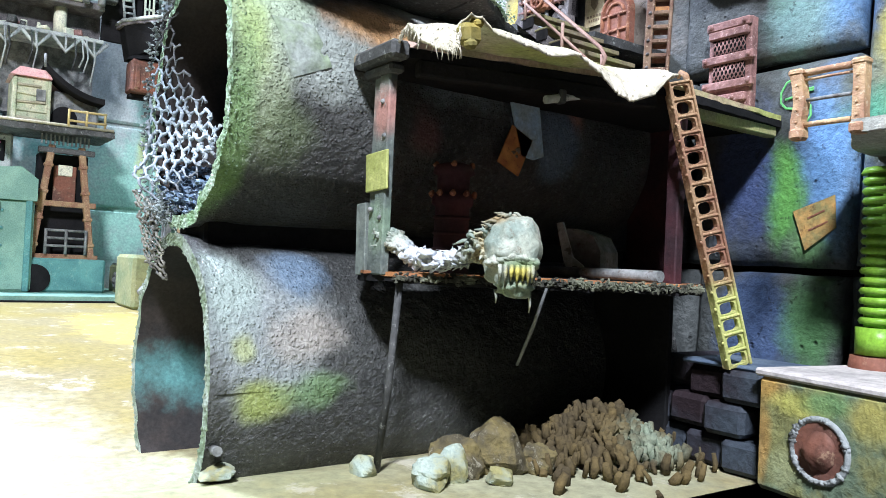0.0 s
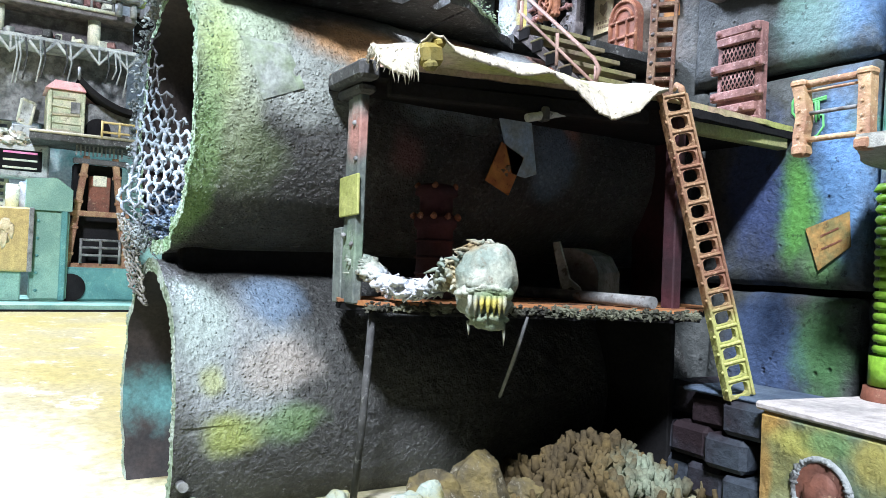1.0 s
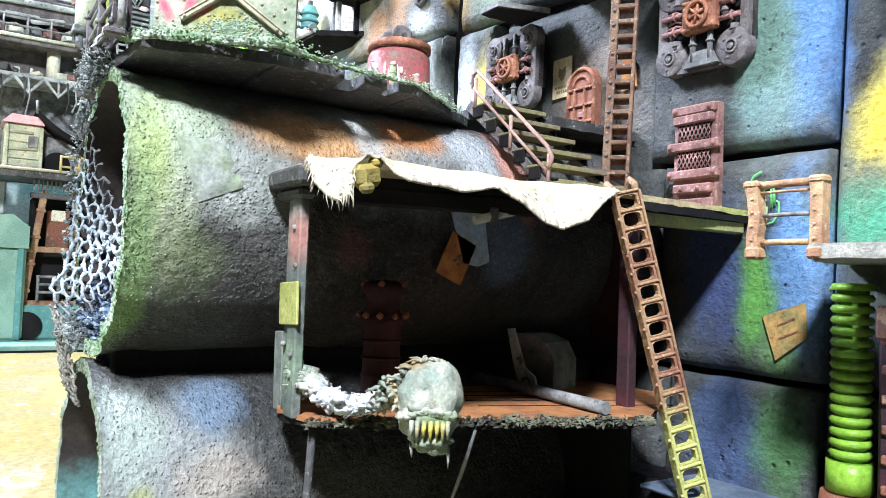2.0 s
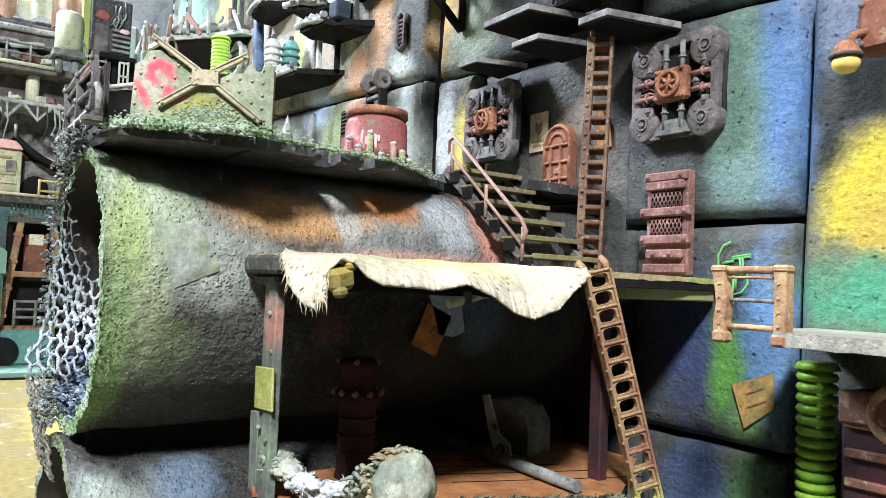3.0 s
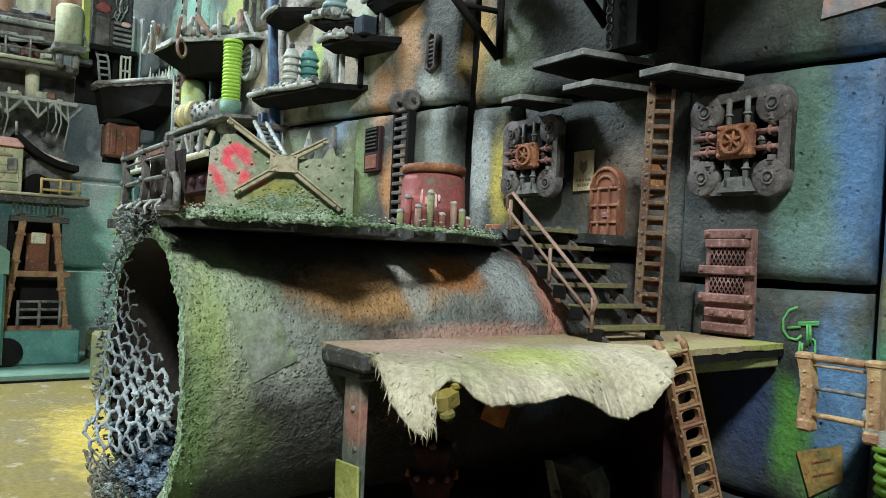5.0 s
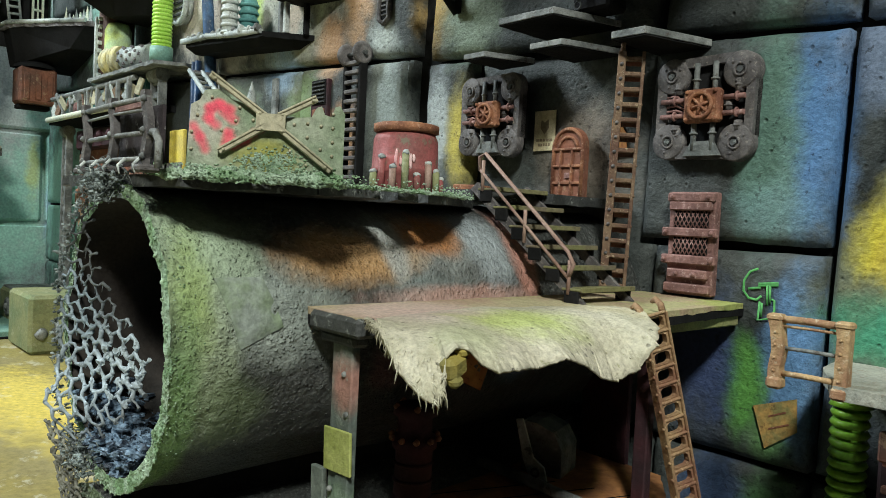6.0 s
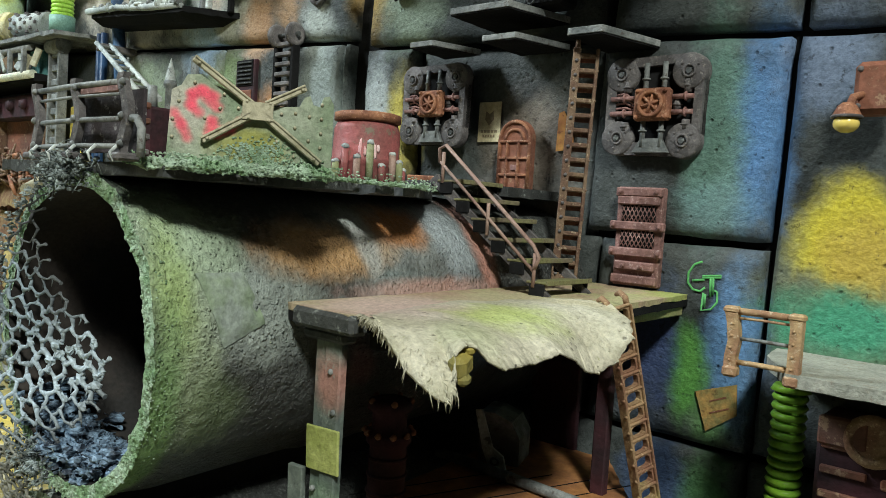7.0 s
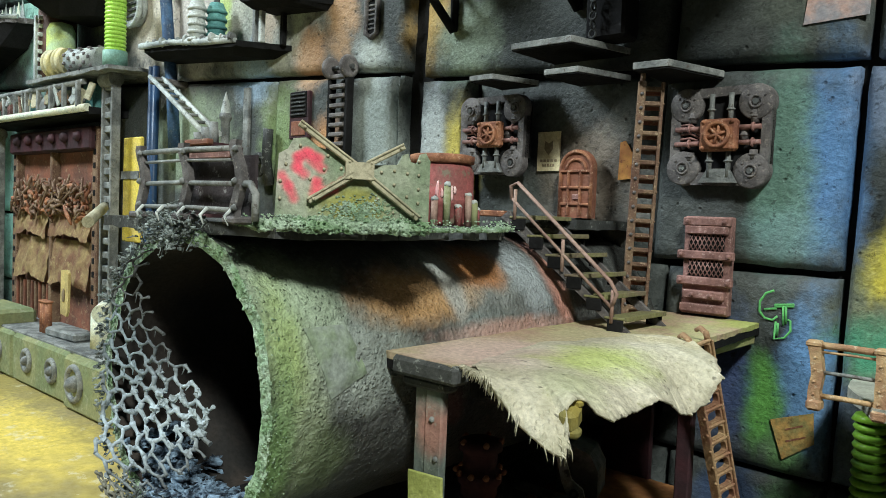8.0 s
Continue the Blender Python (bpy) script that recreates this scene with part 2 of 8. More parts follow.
# dark base leaves the underside shaded by colour; pale flecks imitate glints
M_PIPE = mat("stippled_pipe_paint", (0.064, 0.069, 0.066), (0.032, 0.035, 0.034), rough=0.40, bump=0.95, grain=6.0, patch=0.3, blobs=PIPE_BLOBS, flecks=(0.46, 0.50, 0.48), fleck_amount=0.14, fleck_scale=6.0, fleck_at=0.56, fleck_soft=0.03, relief=0.05, spec=0.5, stipple=(7.5, 0.6, 0.35))
# near-black inside, with a teal area low at the lower pipe's far side
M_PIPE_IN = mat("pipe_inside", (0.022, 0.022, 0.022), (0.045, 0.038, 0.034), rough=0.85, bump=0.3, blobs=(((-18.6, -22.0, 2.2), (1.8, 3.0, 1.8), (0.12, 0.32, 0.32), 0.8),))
M_MOSS = mat("green_moss_paste", (0.25, 0.40, 0.22), (0.50, 0.64, 0.50), rough=0.9, bump=1.0, grain=6.0, patch=1.2, flecks=(0.08, 0.14, 0.04), fleck_amount=0.8, relief=0.05)
M_RIM = mat("grey_green_rim", (0.20, 0.27, 0.17), (0.36, 0.42, 0.36), rough=0.85, bump=0.9, grain=6.0, patch=1.0, flecks=(0.08, 0.11, 0.06), fleck_amount=0.6, relief=0.05)
M_NET = mat("pale_netting", (0.17, 0.19, 0.20), (0.07, 0.075, 0.08), rough=0.6, bump=0.6, grain=4.0, patch=0.6, flecks=(0.05, 0.05, 0.05), fleck_amount=0.4, fleck_scale=1.4, blobs=(((-17.2, -23.2, 11.6), (2.6, 4, 2.4), (0.38, 0.46, 0.52), 0.9), ((-15.6, -23.0, 12.4), (2.2, 4, 1.6), (0.42, 0.50, 0.55), 0.9), ((-18.6, -23.5, 14.0), (1.3, 4, 1.8), (0.30, 0.38, 0.44), 0.85)))
M_IRON = mat("dark_iron_paint", (0.085, 0.09, 0.09), (0.035, 0.038, 0.038), rough=0.6, metal=0.0, bump=0.6, flecks=(0.36, 0.39, 0.37), fleck_amount=0.5, fleck_scale=3.0)
M_STEEL = mat("grey_steel_paint", (0.27, 0.285, 0.28), (0.11, 0.12, 0.12), rough=0.55, metal=0.0, bump=0.6, patch=0.7, flecks=(0.06, 0.045, 0.035), fleck_amount=0.75, fleck_scale=3.0)
M_FRAME = mat("machine_frame_iron", (0.165, 0.155, 0.155), (0.075, 0.07, 0.072), rough=0.6, bump=0.6, grain=7, patch=0.7, flecks=(0.34, 0.31, 0.27), fleck_amount=0.45, fleck_scale=5.0)
M_RUST = mat("rust_orange_paint", (0.344, 0.159, 0.086), (0.172, 0.0731, 0.0473), rough=0.7, bump=0.5, grain=8, patch=0.9, flecks=(0.60, 0.42, 0.30), fleck_amount=0.5, fleck_scale=4.0)
M_REDRUST = mat("dusty_red_metal", (0.295, 0.164, 0.148), (0.164, 0.0902, 0.082), rough=0.65, bump=0.5, grain=8, patch=0.8, flecks=(0.52, 0.40, 0.38), fleck_amount=0.5, fleck_scale=4.0)
M_LADDER = mat("tan_rusty_plastic", (0.34, 0.23, 0.128), (0.23, 0.119, 0.0765), rough=0.6, bump=0.5, grain=8, patch=0.6, flecks=(0.70, 0.56, 0.34), fleck_amount=0.5, fleck_scale=4.0,
               blobs=(((-2.6, -5.6, 5.5), 2.5, (0.45, 0.52, 0.16), 0.8),))
M_WALLLADDER = mat("brown_ladder_metal", (0.203, 0.139, 0.09), (0.12, 0.0675, 0.0488), rough=0.6, bump=0.6, grain=8, patch=0.8, flecks=(0.52, 0.42, 0.29), fleck_amount=0.6, fleck_scale=5.0)
M_TANWOOD = mat("tan_gate_paint", (0.46, 0.32, 0.17), (0.30, 0.17, 0.10), rough=0.6, bump=0.6, grain=8, patch=1.0, flecks=(0.66, 0.58, 0.42), fleck_amount=0.6, fleck_scale=5.0)
M_RAIL = mat("pinkish_rail_paint", (0.36, 0.252, 0.209), (0.259, 0.166, 0.137), rough=0.55, bump=0.3, flecks=(0.10, 0.065, 0.05), fleck_amount=0.6, fleck_scale=2.5)
M_STEP = mat("mossy_step", (0.17, 0.14, 0.10), (0.20, 0.20, 0.09), rough=0.8, bump=0.6, flecks=(0.10, 0.07, 0.06), fleck_amount=0.6)
M_DECK = mat("dusty_deck", (0.42, 0.30, 0.22), (0.40, 0.38, 0.20), rough=0.8, bump=0.6, grain=6, patch=0.5, blobs=(((-7.8, -16.0, 15), (2.6, 4, 2), (0.62, 0.48, 0.44), 0.85), ((-7.0, -10.5, 15), (2.6, 4.0, 2), (0.52, 0.47, 0.30), 0.8), ((-5.0, -1.0, 15), (1.5, 2.5, 2), (0.34, 0.40, 0.10), 0.8)))
M_WOOD = mat("raw_orange_wood", (0.38, 0.18, 0.07), (0.25, 0.115, 0.055), rough=0.6, bump=0.3, grain=3, patch=0.8)
M_POST = mat("weathered_plank", (0.165, 0.195, 0.173), (0.09, 0.112, 0.105), rough=0.7, bump=0.6, grain=4, patch=0.8, blobs=(((-7.9, -18.5, 12.6), (1.2, 1.2, 1.1), (0.46, 0.22, 0.18), 0.7), ((-8.0, -18.5, 8.6), (1.2, 1.2, 1.0), (0.20, 0.30, 0.20), 0.6)), flecks=(0.36, 0.42, 0.38), fleck_amount=0.4)
M_TAPE = mat("yellow_green_tape", (0.42, 0.46, 0.16), (0.30, 0.34, 0.10), rough=0.6, bump=0.5, grain=6, patch=1.2)
M_CLOTH = mat("plastered_cream_cloth", (0.58, 0.55, 0.44), (0.46, 0.44, 0.33), rough=0.92, bump=0.7, grain=5.0, patch=0.6, relief=0.03, stipple=(4.6, -0.9, 0.10), blobs=(
    ((-6.4, -16.4, 14.8), (1.8, 2.6, 2.0), (0.58, 0.47, 0.43), 0.75), ((-4.8, -14.2, 14.6), (2.0, 2.8, 2.0), (0.42, 0.50, 0.13), 0.75), ((-3.6, -17.6, 14.4), (1.2, 1.2, 1.5), (0.46, 0.50, 0.30), 0.6),
    ((-5.0, -9.2, 14.4), (2.0, 1.4, 1.5), (0.50, 0.45, 0.28), 0.7), ((-3.6, -11.6, 14.2), (1.3, 1.0, 1.5), (0.50, 0.47, 0.36), 0.6)), flecks=(0.24, 0.26, 0.10), fleck_amount=0.55, fleck_scale=3.2, fleck_at=0.6)
M_TAG = mat("orange_paper_tag", (0.60, 0.30, 0.08), (0.40, 0.16, 0.06), rough=0.8, bump=0.2, patch=1.5, flecks=(0.12, 0.05, 0.03), fleck_amount=0.7, fleck_scale=3)
M_YELLOW = mat("yellow_paper", (0.52, 0.42, 0.17), (0.40, 0.32, 0.14), rough=0.8, bump=0.2, patch=1.0, flecks=(0.20, 0.16, 0.06), fleck_amount=0.5)
M_CREAM = mat("faded_notice_paper", (0.62, 0.56, 0.36), (0.50, 0.42, 0.26), rough=0.85, bump=0.2, patch=1.0, flecks=(0.22, 0.18, 0.12), fleck_amount=0.4, fleck_scale=3)
M_INK = mat("dark_ink", (0.18, 0.144, 0.09), (0.252, 0.198, 0.126), rough=0.8, bump=0)
M_ROCK = mat("brown_rock", (0.20, 0.165, 0.065), (0.09, 0.08, 0.05), rough=0.85, bump=1.0, grain=3, patch=0.8, relief=0.04, flecks=(0.50, 0.48, 0.36), fleck_amount=0.5, fleck_scale=1.6)
M_PALEROCK = mat("pale_green_rock", (0.36, 0.44, 0.38), (0.26, 0.25, 0.11), rough=0.85, bump=0.8, grain=4, patch=1.0, flecks=(0.10, 0.10, 0.07), fleck_amount=0.5)
M_CORAL = mat("bark_rubble", (0.12, 0.09, 0.036), (0.06, 0.048, 0.026), rough=0.9, bump=0.8, grain=5, patch=0.5, blobs=(((-5.4, -7.4, 0.5), (1.8, 2.2, 1.2), (0.24, 0.30, 0.22), 0.8),))
M_BOX = mat("mossy_concrete_box", (0.211, 0.22, 0.088), (0.132, 0.185, 0.123), rough=0.75, bump=0.8, grain=3, patch=0.8, relief=0.03, flecks=(0.06, 0.065, 0.03), fleck_amount=0.5, fleck_scale=1.2, blobs=(
    ((-0.8, -6.6, 3.7), (1.2, 4, 0.7), (0.46, 0.28, 0.07), 0.8), ((0.5, -6.7, 3.2), (1.2, 4, 0.5), (0.42, 0.42, 0.10), 0.8),
    ((1.6, -6.9, 3.4), (1.0, 4, 0.5), (0.16, 0.30, 0.12), 0.8), ((-0.9, -6.6, 1.8), (0.5, 4, 1.6), (0.40, 0.24, 0.07), 0.75),
    ((0.2, -6.7, 1.0), (0.8, 4, 1.0), (0.34, 0.38, 0.20), 0.7), ((3.2, -7.1, 3.2), (1.2, 4, 0.8), (0.44, 0.40, 0.10), 0.7)))
M_BOXTOP = mat("white_dusted_top", (0.54, 0.52, 0.50), (0.38, 0.37, 0.36), rough=0.8, bump=0.6, grain=3, patch=0.6)
M_BRICK = mat("blue_grey_brick", (0.042, 0.0546, 0.07), (0.0182, 0.0119, 0.0147), rough=0.7, bump=0.8, grain=4, patch=0.3)
M_CAP = mat("dusty_blue_cap", (0.11, 0.15, 0.20), (0.07, 0.10, 0.15), rough=0.75, bump=0.6, grain=4, patch=0.6)
M_SPRING = mat("acid_green_paint", (0.21, 0.405, 0.0375), (0.135, 0.285, 0.03), rough=0.35, bump=0.15)
M_BRIGHTGREEN = mat("bright_lime_paint", (0.44, 0.74, 0.12), (0.34, 0.60, 0.08), rough=0.4, bump=0.2)
M_DRUM = mat("red_drum_paint", (0.33, 0.10, 0.10), (0.22, 0.08, 0.075), rough=0.5, bump=0.4, grain=6, patch=0.8, flecks=(0.16, 0.20, 0.14), fleck_amount=0.6, fleck_scale=1.6)
M_PINK = mat("white_paint_marks", (0.80, 0.66, 0.64), (0.74, 0.40, 0.42), rough=0.7, bump=0.1)
M_GREENPAINT = mat("green_graffiti_paint", (0.13, 0.44, 0.13), (0.08, 0.28, 0.10), rough=0.6, bump=0.1)
STROKES = (((1.2, 2.0), (0.9, 2.15), (0.65, 2.0), (0.62, 1.7), (0.85, 1.5)), ((1.0, 1.95), (1.3, 1.7)), ((0.2, 1.45), (0.4, 1.15), (0.55, 0.8)), ((1.1, 0.95), (1.2, 1.3), (1.3, 0.95), (1.7, 1.15), (2.1, 1.5)))
SPRAY = []
for line in STROKES:
    for (xa, za), (xb, zb) in zip(line, line[1:]):
        for f in (0.0, 0.5, 1.0):
            x, z = xa + (xb - xa) * f, za + (zb - za) * f
            SPRAY.append(((-10.75 + 0.545 * x, -22.6 + 0.839 * x, 18.7 + z), 0.22, (0.80, 0.09, 0.15), 0.8))
M_SHIELD = mat("green_white_plate", (0.33, 0.37, 0.28), (0.20, 0.26, 0.17), rough=0.55, bump=0.6, grain=5, patch=0.6, blobs=[((-9, -20.9, 19.3), (2, 1.3, 0.8), (0.30, 0.30, 0.07), 0.9), ((-10.4, -22.2, 20.2), (2, 0.8, 1.0), (0.56, 0.52, 0.46), 0.6)] + SPRAY, flecks=(0.12, 0.13, 0.09), fleck_amount=0.6, fleck_scale=3.0, fleck_at=0.58)
M_BRACE = mat("cream_brace", (0.46, 0.43, 0.31), (0.30, 0.29, 0.20), rough=0.6, bump=0.4, flecks=(0.20, 0.18, 0.10), fleck_amount=0.5)
M_BLUE = mat("blue_pipe_paint", (0.025, 0.06, 0.13), (0.012, 0.03, 0.07), rough=0.4, bump=0.2)
M_TEAL = mat("teal_plate", (0.14, 0.34, 0.32), (0.09, 0.24, 0.24), rough=0.6, bump=0.4, patch=0.3, flecks=(0.3, 0.5, 0.42), fleck_amount=0.4, fleck_scale=1.0)
M_GREENMETAL = mat("green_pillar_paint", (0.25, 0.42, 0.34), (0.16, 0.30, 0.25), rough=0.55, bump=0.3, patch=0.25)
M_OLIVE = mat("olive_concrete", (0.25, 0.26, 0.13), (0.17, 0.21, 0.11), rough=0.75, bump=0.6, grain=2.5, patch=0.2, flecks=(0.5, 0.5, 0.4), fleck_amount=0.3, fleck_scale=1.0)
M_BROWNRED = mat("red_brown_panel", (0.23, 0.095, 0.06), (0.12, 0.065, 0.05), rough=0.7, bump=0.6, grain=3, patch=0.3, flecks=(0.5, 0.36, 0.22), fleck_amount=0.4, fleck_scale=1.2)
M_TANK = mat("cream_tank_paint", (0.70, 0.70, 0.54), (0.56, 0.62, 0.52), rough=0.5, bump=0.4, patch=0.3, flecks=(0.16, 0.17, 0.13), fleck_amount=0.5, fleck_scale=1.2)
M_VIOLET = mat("dark_red_board", (0.06, 0.022, 0.028), (0.03, 0.018, 0.022), rough=0.7, bump=0.4, grain=4)
M_LAMP = bpy.data.materials.new("yellow_bulb")
M_LAMP.use_nodes = True
M_LAMP.node_tree.nodes["Principled BSDF"].inputs["Base Color"].default_value = (0.8, 0.62, 0.16, 1)
M_LAMP.node_tree.nodes["Principled BSDF"].inputs["Roughness"].default_value = 0.2


# ---- mesh tools (all lengths in cm) ----
class Shape:
    """Collects vertices and faces; done() makes one mesh object of them."""

    def __init__(self):
        self.v, self.f, self.s = [], [], []

    def add(self, verts, faces, smooth=False, m=None):
        n = len(self.v)
        self.v += [tuple(m @ Vector(p)) if m else tuple(p) for p in verts]
        self.f += [tuple(n + i for i in face) for face in faces]
        self.s += [smooth] * len(faces)
        return self

    def box(self, c, size, ch=0.0, m=None):
        """A box at its centre c; ch: chamfer of its edges."""
        hx, hy, hz = (s / 2 for s in size)
        ch = min(ch, hx * 0.9, hy * 0.9, hz * 0.9)
        if ch <= 0:
            vs = [(c[0] + sx * hx, c[1] + sy * hy, c[2] + sz * hz) for sz in (-1, 1) for sy in (-1, 1) for sx in (-1, 1)]
            return self.add(vs, [(0, 2, 3, 1), (4, 5, 7, 6), (0, 1, 5, 4), (2, 6, 7, 3), (0, 4, 6, 2), (1, 3, 7, 5)], m=m)
        vs, at = [], {}
        for sz in (-1, 1):
            for sy in (-1, 1):
                for sx in (-1, 1):
                    for axis in range(3):
                        h = [hx - ch, hy - ch, hz - ch]
                        h[axis] += ch
                        at[sx, sy, sz, axis] = len(vs)
                        vs.append((c[0] + sx * h[0], c[1] + sy * h[1], c[2] + sz * h[2]))
        fs = []
        for axis in range(3):
            o1, o2 = [a for a in range(3) if a != axis]
            for sg in (-1, 1):
                q = []
                for p1, p2 in ((-1, -1), (1, -1), (1, 1), (-1, 1)):
                    k = [0, 0, 0]
                    k[axis], k[o1], k[o2] = sg, p1, p2
                    q.append(at[(*k, axis)])
                fs.append(tuple(q))
            for p1 in (-1, 1):
                for p2 in (-1, 1):
                    e = []
                    for sg in (-1, 1):
                        k = [0, 0, 0]
                        k[axis], k[o1], k[o2] = sg, p1, p2
                        e.append((at[(*k, o1)], at[(*k, o2)]))
                    fs.append((e[0][0], e[0][1], e[1][1], e[1][0]))
        for sz in (-1, 1):
            for sy in (-1, 1):
                for sx in (-1, 1):
                    fs.append(tuple(at[sx, sy, sz, a] for a in range(3)))
        return self.add(vs, fs, m=m)

    def cyl(self, p0, p1, r0, r1=None, n=14, caps=True, m=None):
        return self.tube([p0, p1], [r0, r0 if r1 is None else r1], n, caps, m=m)

    def tube(self, path, r, n=8, caps=True, m=None):
        pts = [Vector(p) for p in path]
        rs = r if isinstance(r, (list, tuple)) else [r] * len(pts)
        vs, fs = [], []
        ref = None
        for i, p in enumerate(pts):
            d = (pts[min(i + 1, len(pts) - 1)] - pts[max(i - 1, 0)]).normalized()
            if ref is None:
                ref = d.orthogonal().normalized()
            ref = (ref - d * ref.dot(d)).normalized()
            side = d.cross(ref)
            vs += [p + (ref * math.cos(a) + side * math.sin(a)) * rs[i] for a in (math.tau * k / n for k in range(n))]
        for i in range(len(pts) - 1):
            fs += [(i * n + k, i * n + (k + 1) % n, (i + 1) * n + (k + 1) % n, (i + 1) * n + k) for k in range(n)]
        self.add(vs, fs, True, m)
        if caps:
            last = (len(pts) - 1) * n
            self.add(vs[:n], [tuple(reversed(range(n)))], False, m)
            self.add(vs[last:], [tuple(range(n))], False, m)
        return self

    def lathe(self, profile, n=24, m=None):
        """profile of (radius, height), turned round z."""
        vs, fs = [], []
        for r, z in profile:
            vs += [(r * math.cos(math.tau * k / n), r * math.sin(math.tau * k / n), z) for k in range(n)]
        for i in range(len(profile) - 1):
            fs += [(i * n + k, i * n + (k + 1) % n, (i + 1) * n + (k + 1) % n, (i + 1) * n + k) for k in range(n)]
        return self.add(vs, fs, True, m)

    def ring(self, c, axis, big, small, n=24, k=8, m=None):
        a = Vector(axis).normalized()
        u = a.orthogonal().normalized()
        w = a.cross(u)
        vs, fs = [], []
        for i in range(n):
            d = u * math.cos(math.tau * i / n) + w * math.sin(math.tau * i / n)
            vs += [Vector(c) + d * (big + small * math.cos(math.tau * j / k)) + a * small * math.sin(math.tau * j / k) for j in range(k)]
        for i in range(n):
            for j in range(k):
                i2, j2 = (i + 1) % n, (j + 1) % k
                fs.append((i * k + j, i2 * k + j, i2 * k + j2, i * k + j2))
        return self.add(vs, fs, True, m)

    def prism(self, poly, depth, m=None):
        """A plate: the outline poly in x, z, from y = 0 to y = depth."""
        n = len(poly)
        vs = [(x, 0, z) for x, z in poly] + [(x, depth, z) for x, z in poly]
        fs = [tuple(range(n)), tuple(reversed(range(n, 2 * n)))] + [(i, n + i, n + (i + 1) % n, (i + 1) % n) for i in range(n)]
        return self.add(vs, fs, False, m)

    def lump(self, c, r, rough=0.25, n=10, seed=0.0, freq=1.0, smooth=True):
        """An uneven ball with radii r."""
        r = r if isinstance(r, tuple) else (r, r, r)
        vs, fs = [], []
        for i in range(n + 1):
            for k in range(2 * n):
                a, b = math.pi * i / n, math.tau * k / (2 * n)
                d = Vector((math.sin(a) * math.cos(b), math.sin(a) * math.sin(b), math.cos(a)))
                g = 1 + rough * (noise.noise(d * 1.7 * freq + Vector((seed, seed * 1.7, 3.1))) + 0.5 * noise.noise(d * 4.1 * freq + Vector((seed, 1.3, seed))))
                vs.append((c[0] + d.x * r[0] * g, c[1] + d.y * r[1] * g, c[2] + d.z * r[2] * g))
        for i in range(n):
            for k in range(2 * n):
                fs.append((i * 2 * n + k, i * 2 * n + (k + 1) % (2 * n), (i + 1) * 2 * n + (k + 1) % (2 * n), (i + 1) * 2 * n + k))
        return self.add(vs, fs, smooth)

    def sheet(self, fn, nu, nv, smooth=True):
        vs = [fn(i / nu, j / nv) for i in range(nu + 1) for j in range(nv + 1)]
        fs = [(i * (nv + 1) + j, (i + 1) * (nv + 1) + j, (i + 1) * (nv + 1) + j + 1, i * (nv + 1) + j + 1) for i in range(nu) for j in range(nv)]
        return self.add(vs, fs, smooth)

    def data(self, name, material):
        me = bpy.data.meshes.new(name)
        me.from_pydata([(x * U, y * U, z * U) for x, y, z in self.v], [], self.f)
        me.polygons.foreach_set("use_smooth", self.s)
        bm = bmesh.new()
        bm.from_mesh(me)
        bmesh.ops.remove_doubles(bm, verts=bm.verts, dist=1e-7)
        bmesh.ops.recalc_face_normals(bm, faces=bm.faces)
        bm.to_mesh(me)
        bm.free()
        me.materials.append(material)
        return me


def thing(name, at, label, category, rz=0, group="", kind="", rx=0, ry=0):
    """An empty at the base of a thing, that its parts hang from."""
    ob = new(name)
    ob.empty_display_size = 0.01
    ob.matrix_basis = pose(at[0] * U, at[1] * U, at[2] * U, rx, ry, rz)
    return tagged(ob, label, category, group, kind)


def part(name, shape, material, parent, label="", at=None, rot=(0, 0, 0)):
    ob = new(name, shape.data(name, material))
    ob.parent = parent
    if at:
        ob.matrix_basis = pose(at[0] * U, at[1] * U, at[2] * U, *rot)
    return tagged(ob, label)


def solo(name, shape, material, label, category, at=(0, 0, 0), rz=0, group="", kind="", rx=0, ry=0):
    """A thing of one mesh."""
    ob = new(name, shape.data(name, material))
    ob.matrix_basis = pose(at[0] * U, at[1] * U, at[2] * U, rx, ry, rz)
    return tagged(ob, label, category, group, kind)


def wob(x, y, z, f=1.0):
    return noise.noise(Vector((x * f, y * f, z * f)))


# ---- structure: ground and walls ----
def smooth(a, b, x):
    k = min(1.0, max(0.0, (x - a) / (b - a)))
    return k * k * (3 - 2 * k)


def ground_point(u, v):
    x, y = -320 + 318.6 * u, -320 + 420 * v
    near = max(0.0, 1 - math.hypot(x + 20, y + 20) / 70)
    dip = smooth(-9.5, -13.5, x) * smooth(-48.0, -28.0, x)
    return x, y, -0.02 + 0.10 * near * wob(x, y, 0, 0.12) - 0.95 * dip


solo("floor", Shape().sheet(ground_point, 240, 84), M_FLOOR, "matt yellow ochre gaming board, pale with dust patches", "floor", kind="structure")
# mostly unseen; its dark colour is chosen to keep bounce off the pipes
solo("table_top", Shape().box((60, -110, -2.0), (760, 460, 1.4)), mat("low_bounce_table", (0.03, 0.028, 0.026), (0.05, 0.045, 0.04), rough=0.6, bump=0.3), "table top under the gaming board, dark to cut bounced light", "floor", kind="structure")


def z_row(x, row):
    """Height of the wall's horizontal joints."""
    if row <= 0:
        return 0.0
    if row == 1:
        return 7.85 - 0.005 * (x + 1)
    if row == 2:
        return 17.2
    top = 26.4 - 0.06 * (x + 1.2) if x > -28 else 28.6 - 0.065 * (x + 29.5)
    return top + 11.0 * (row - 3)


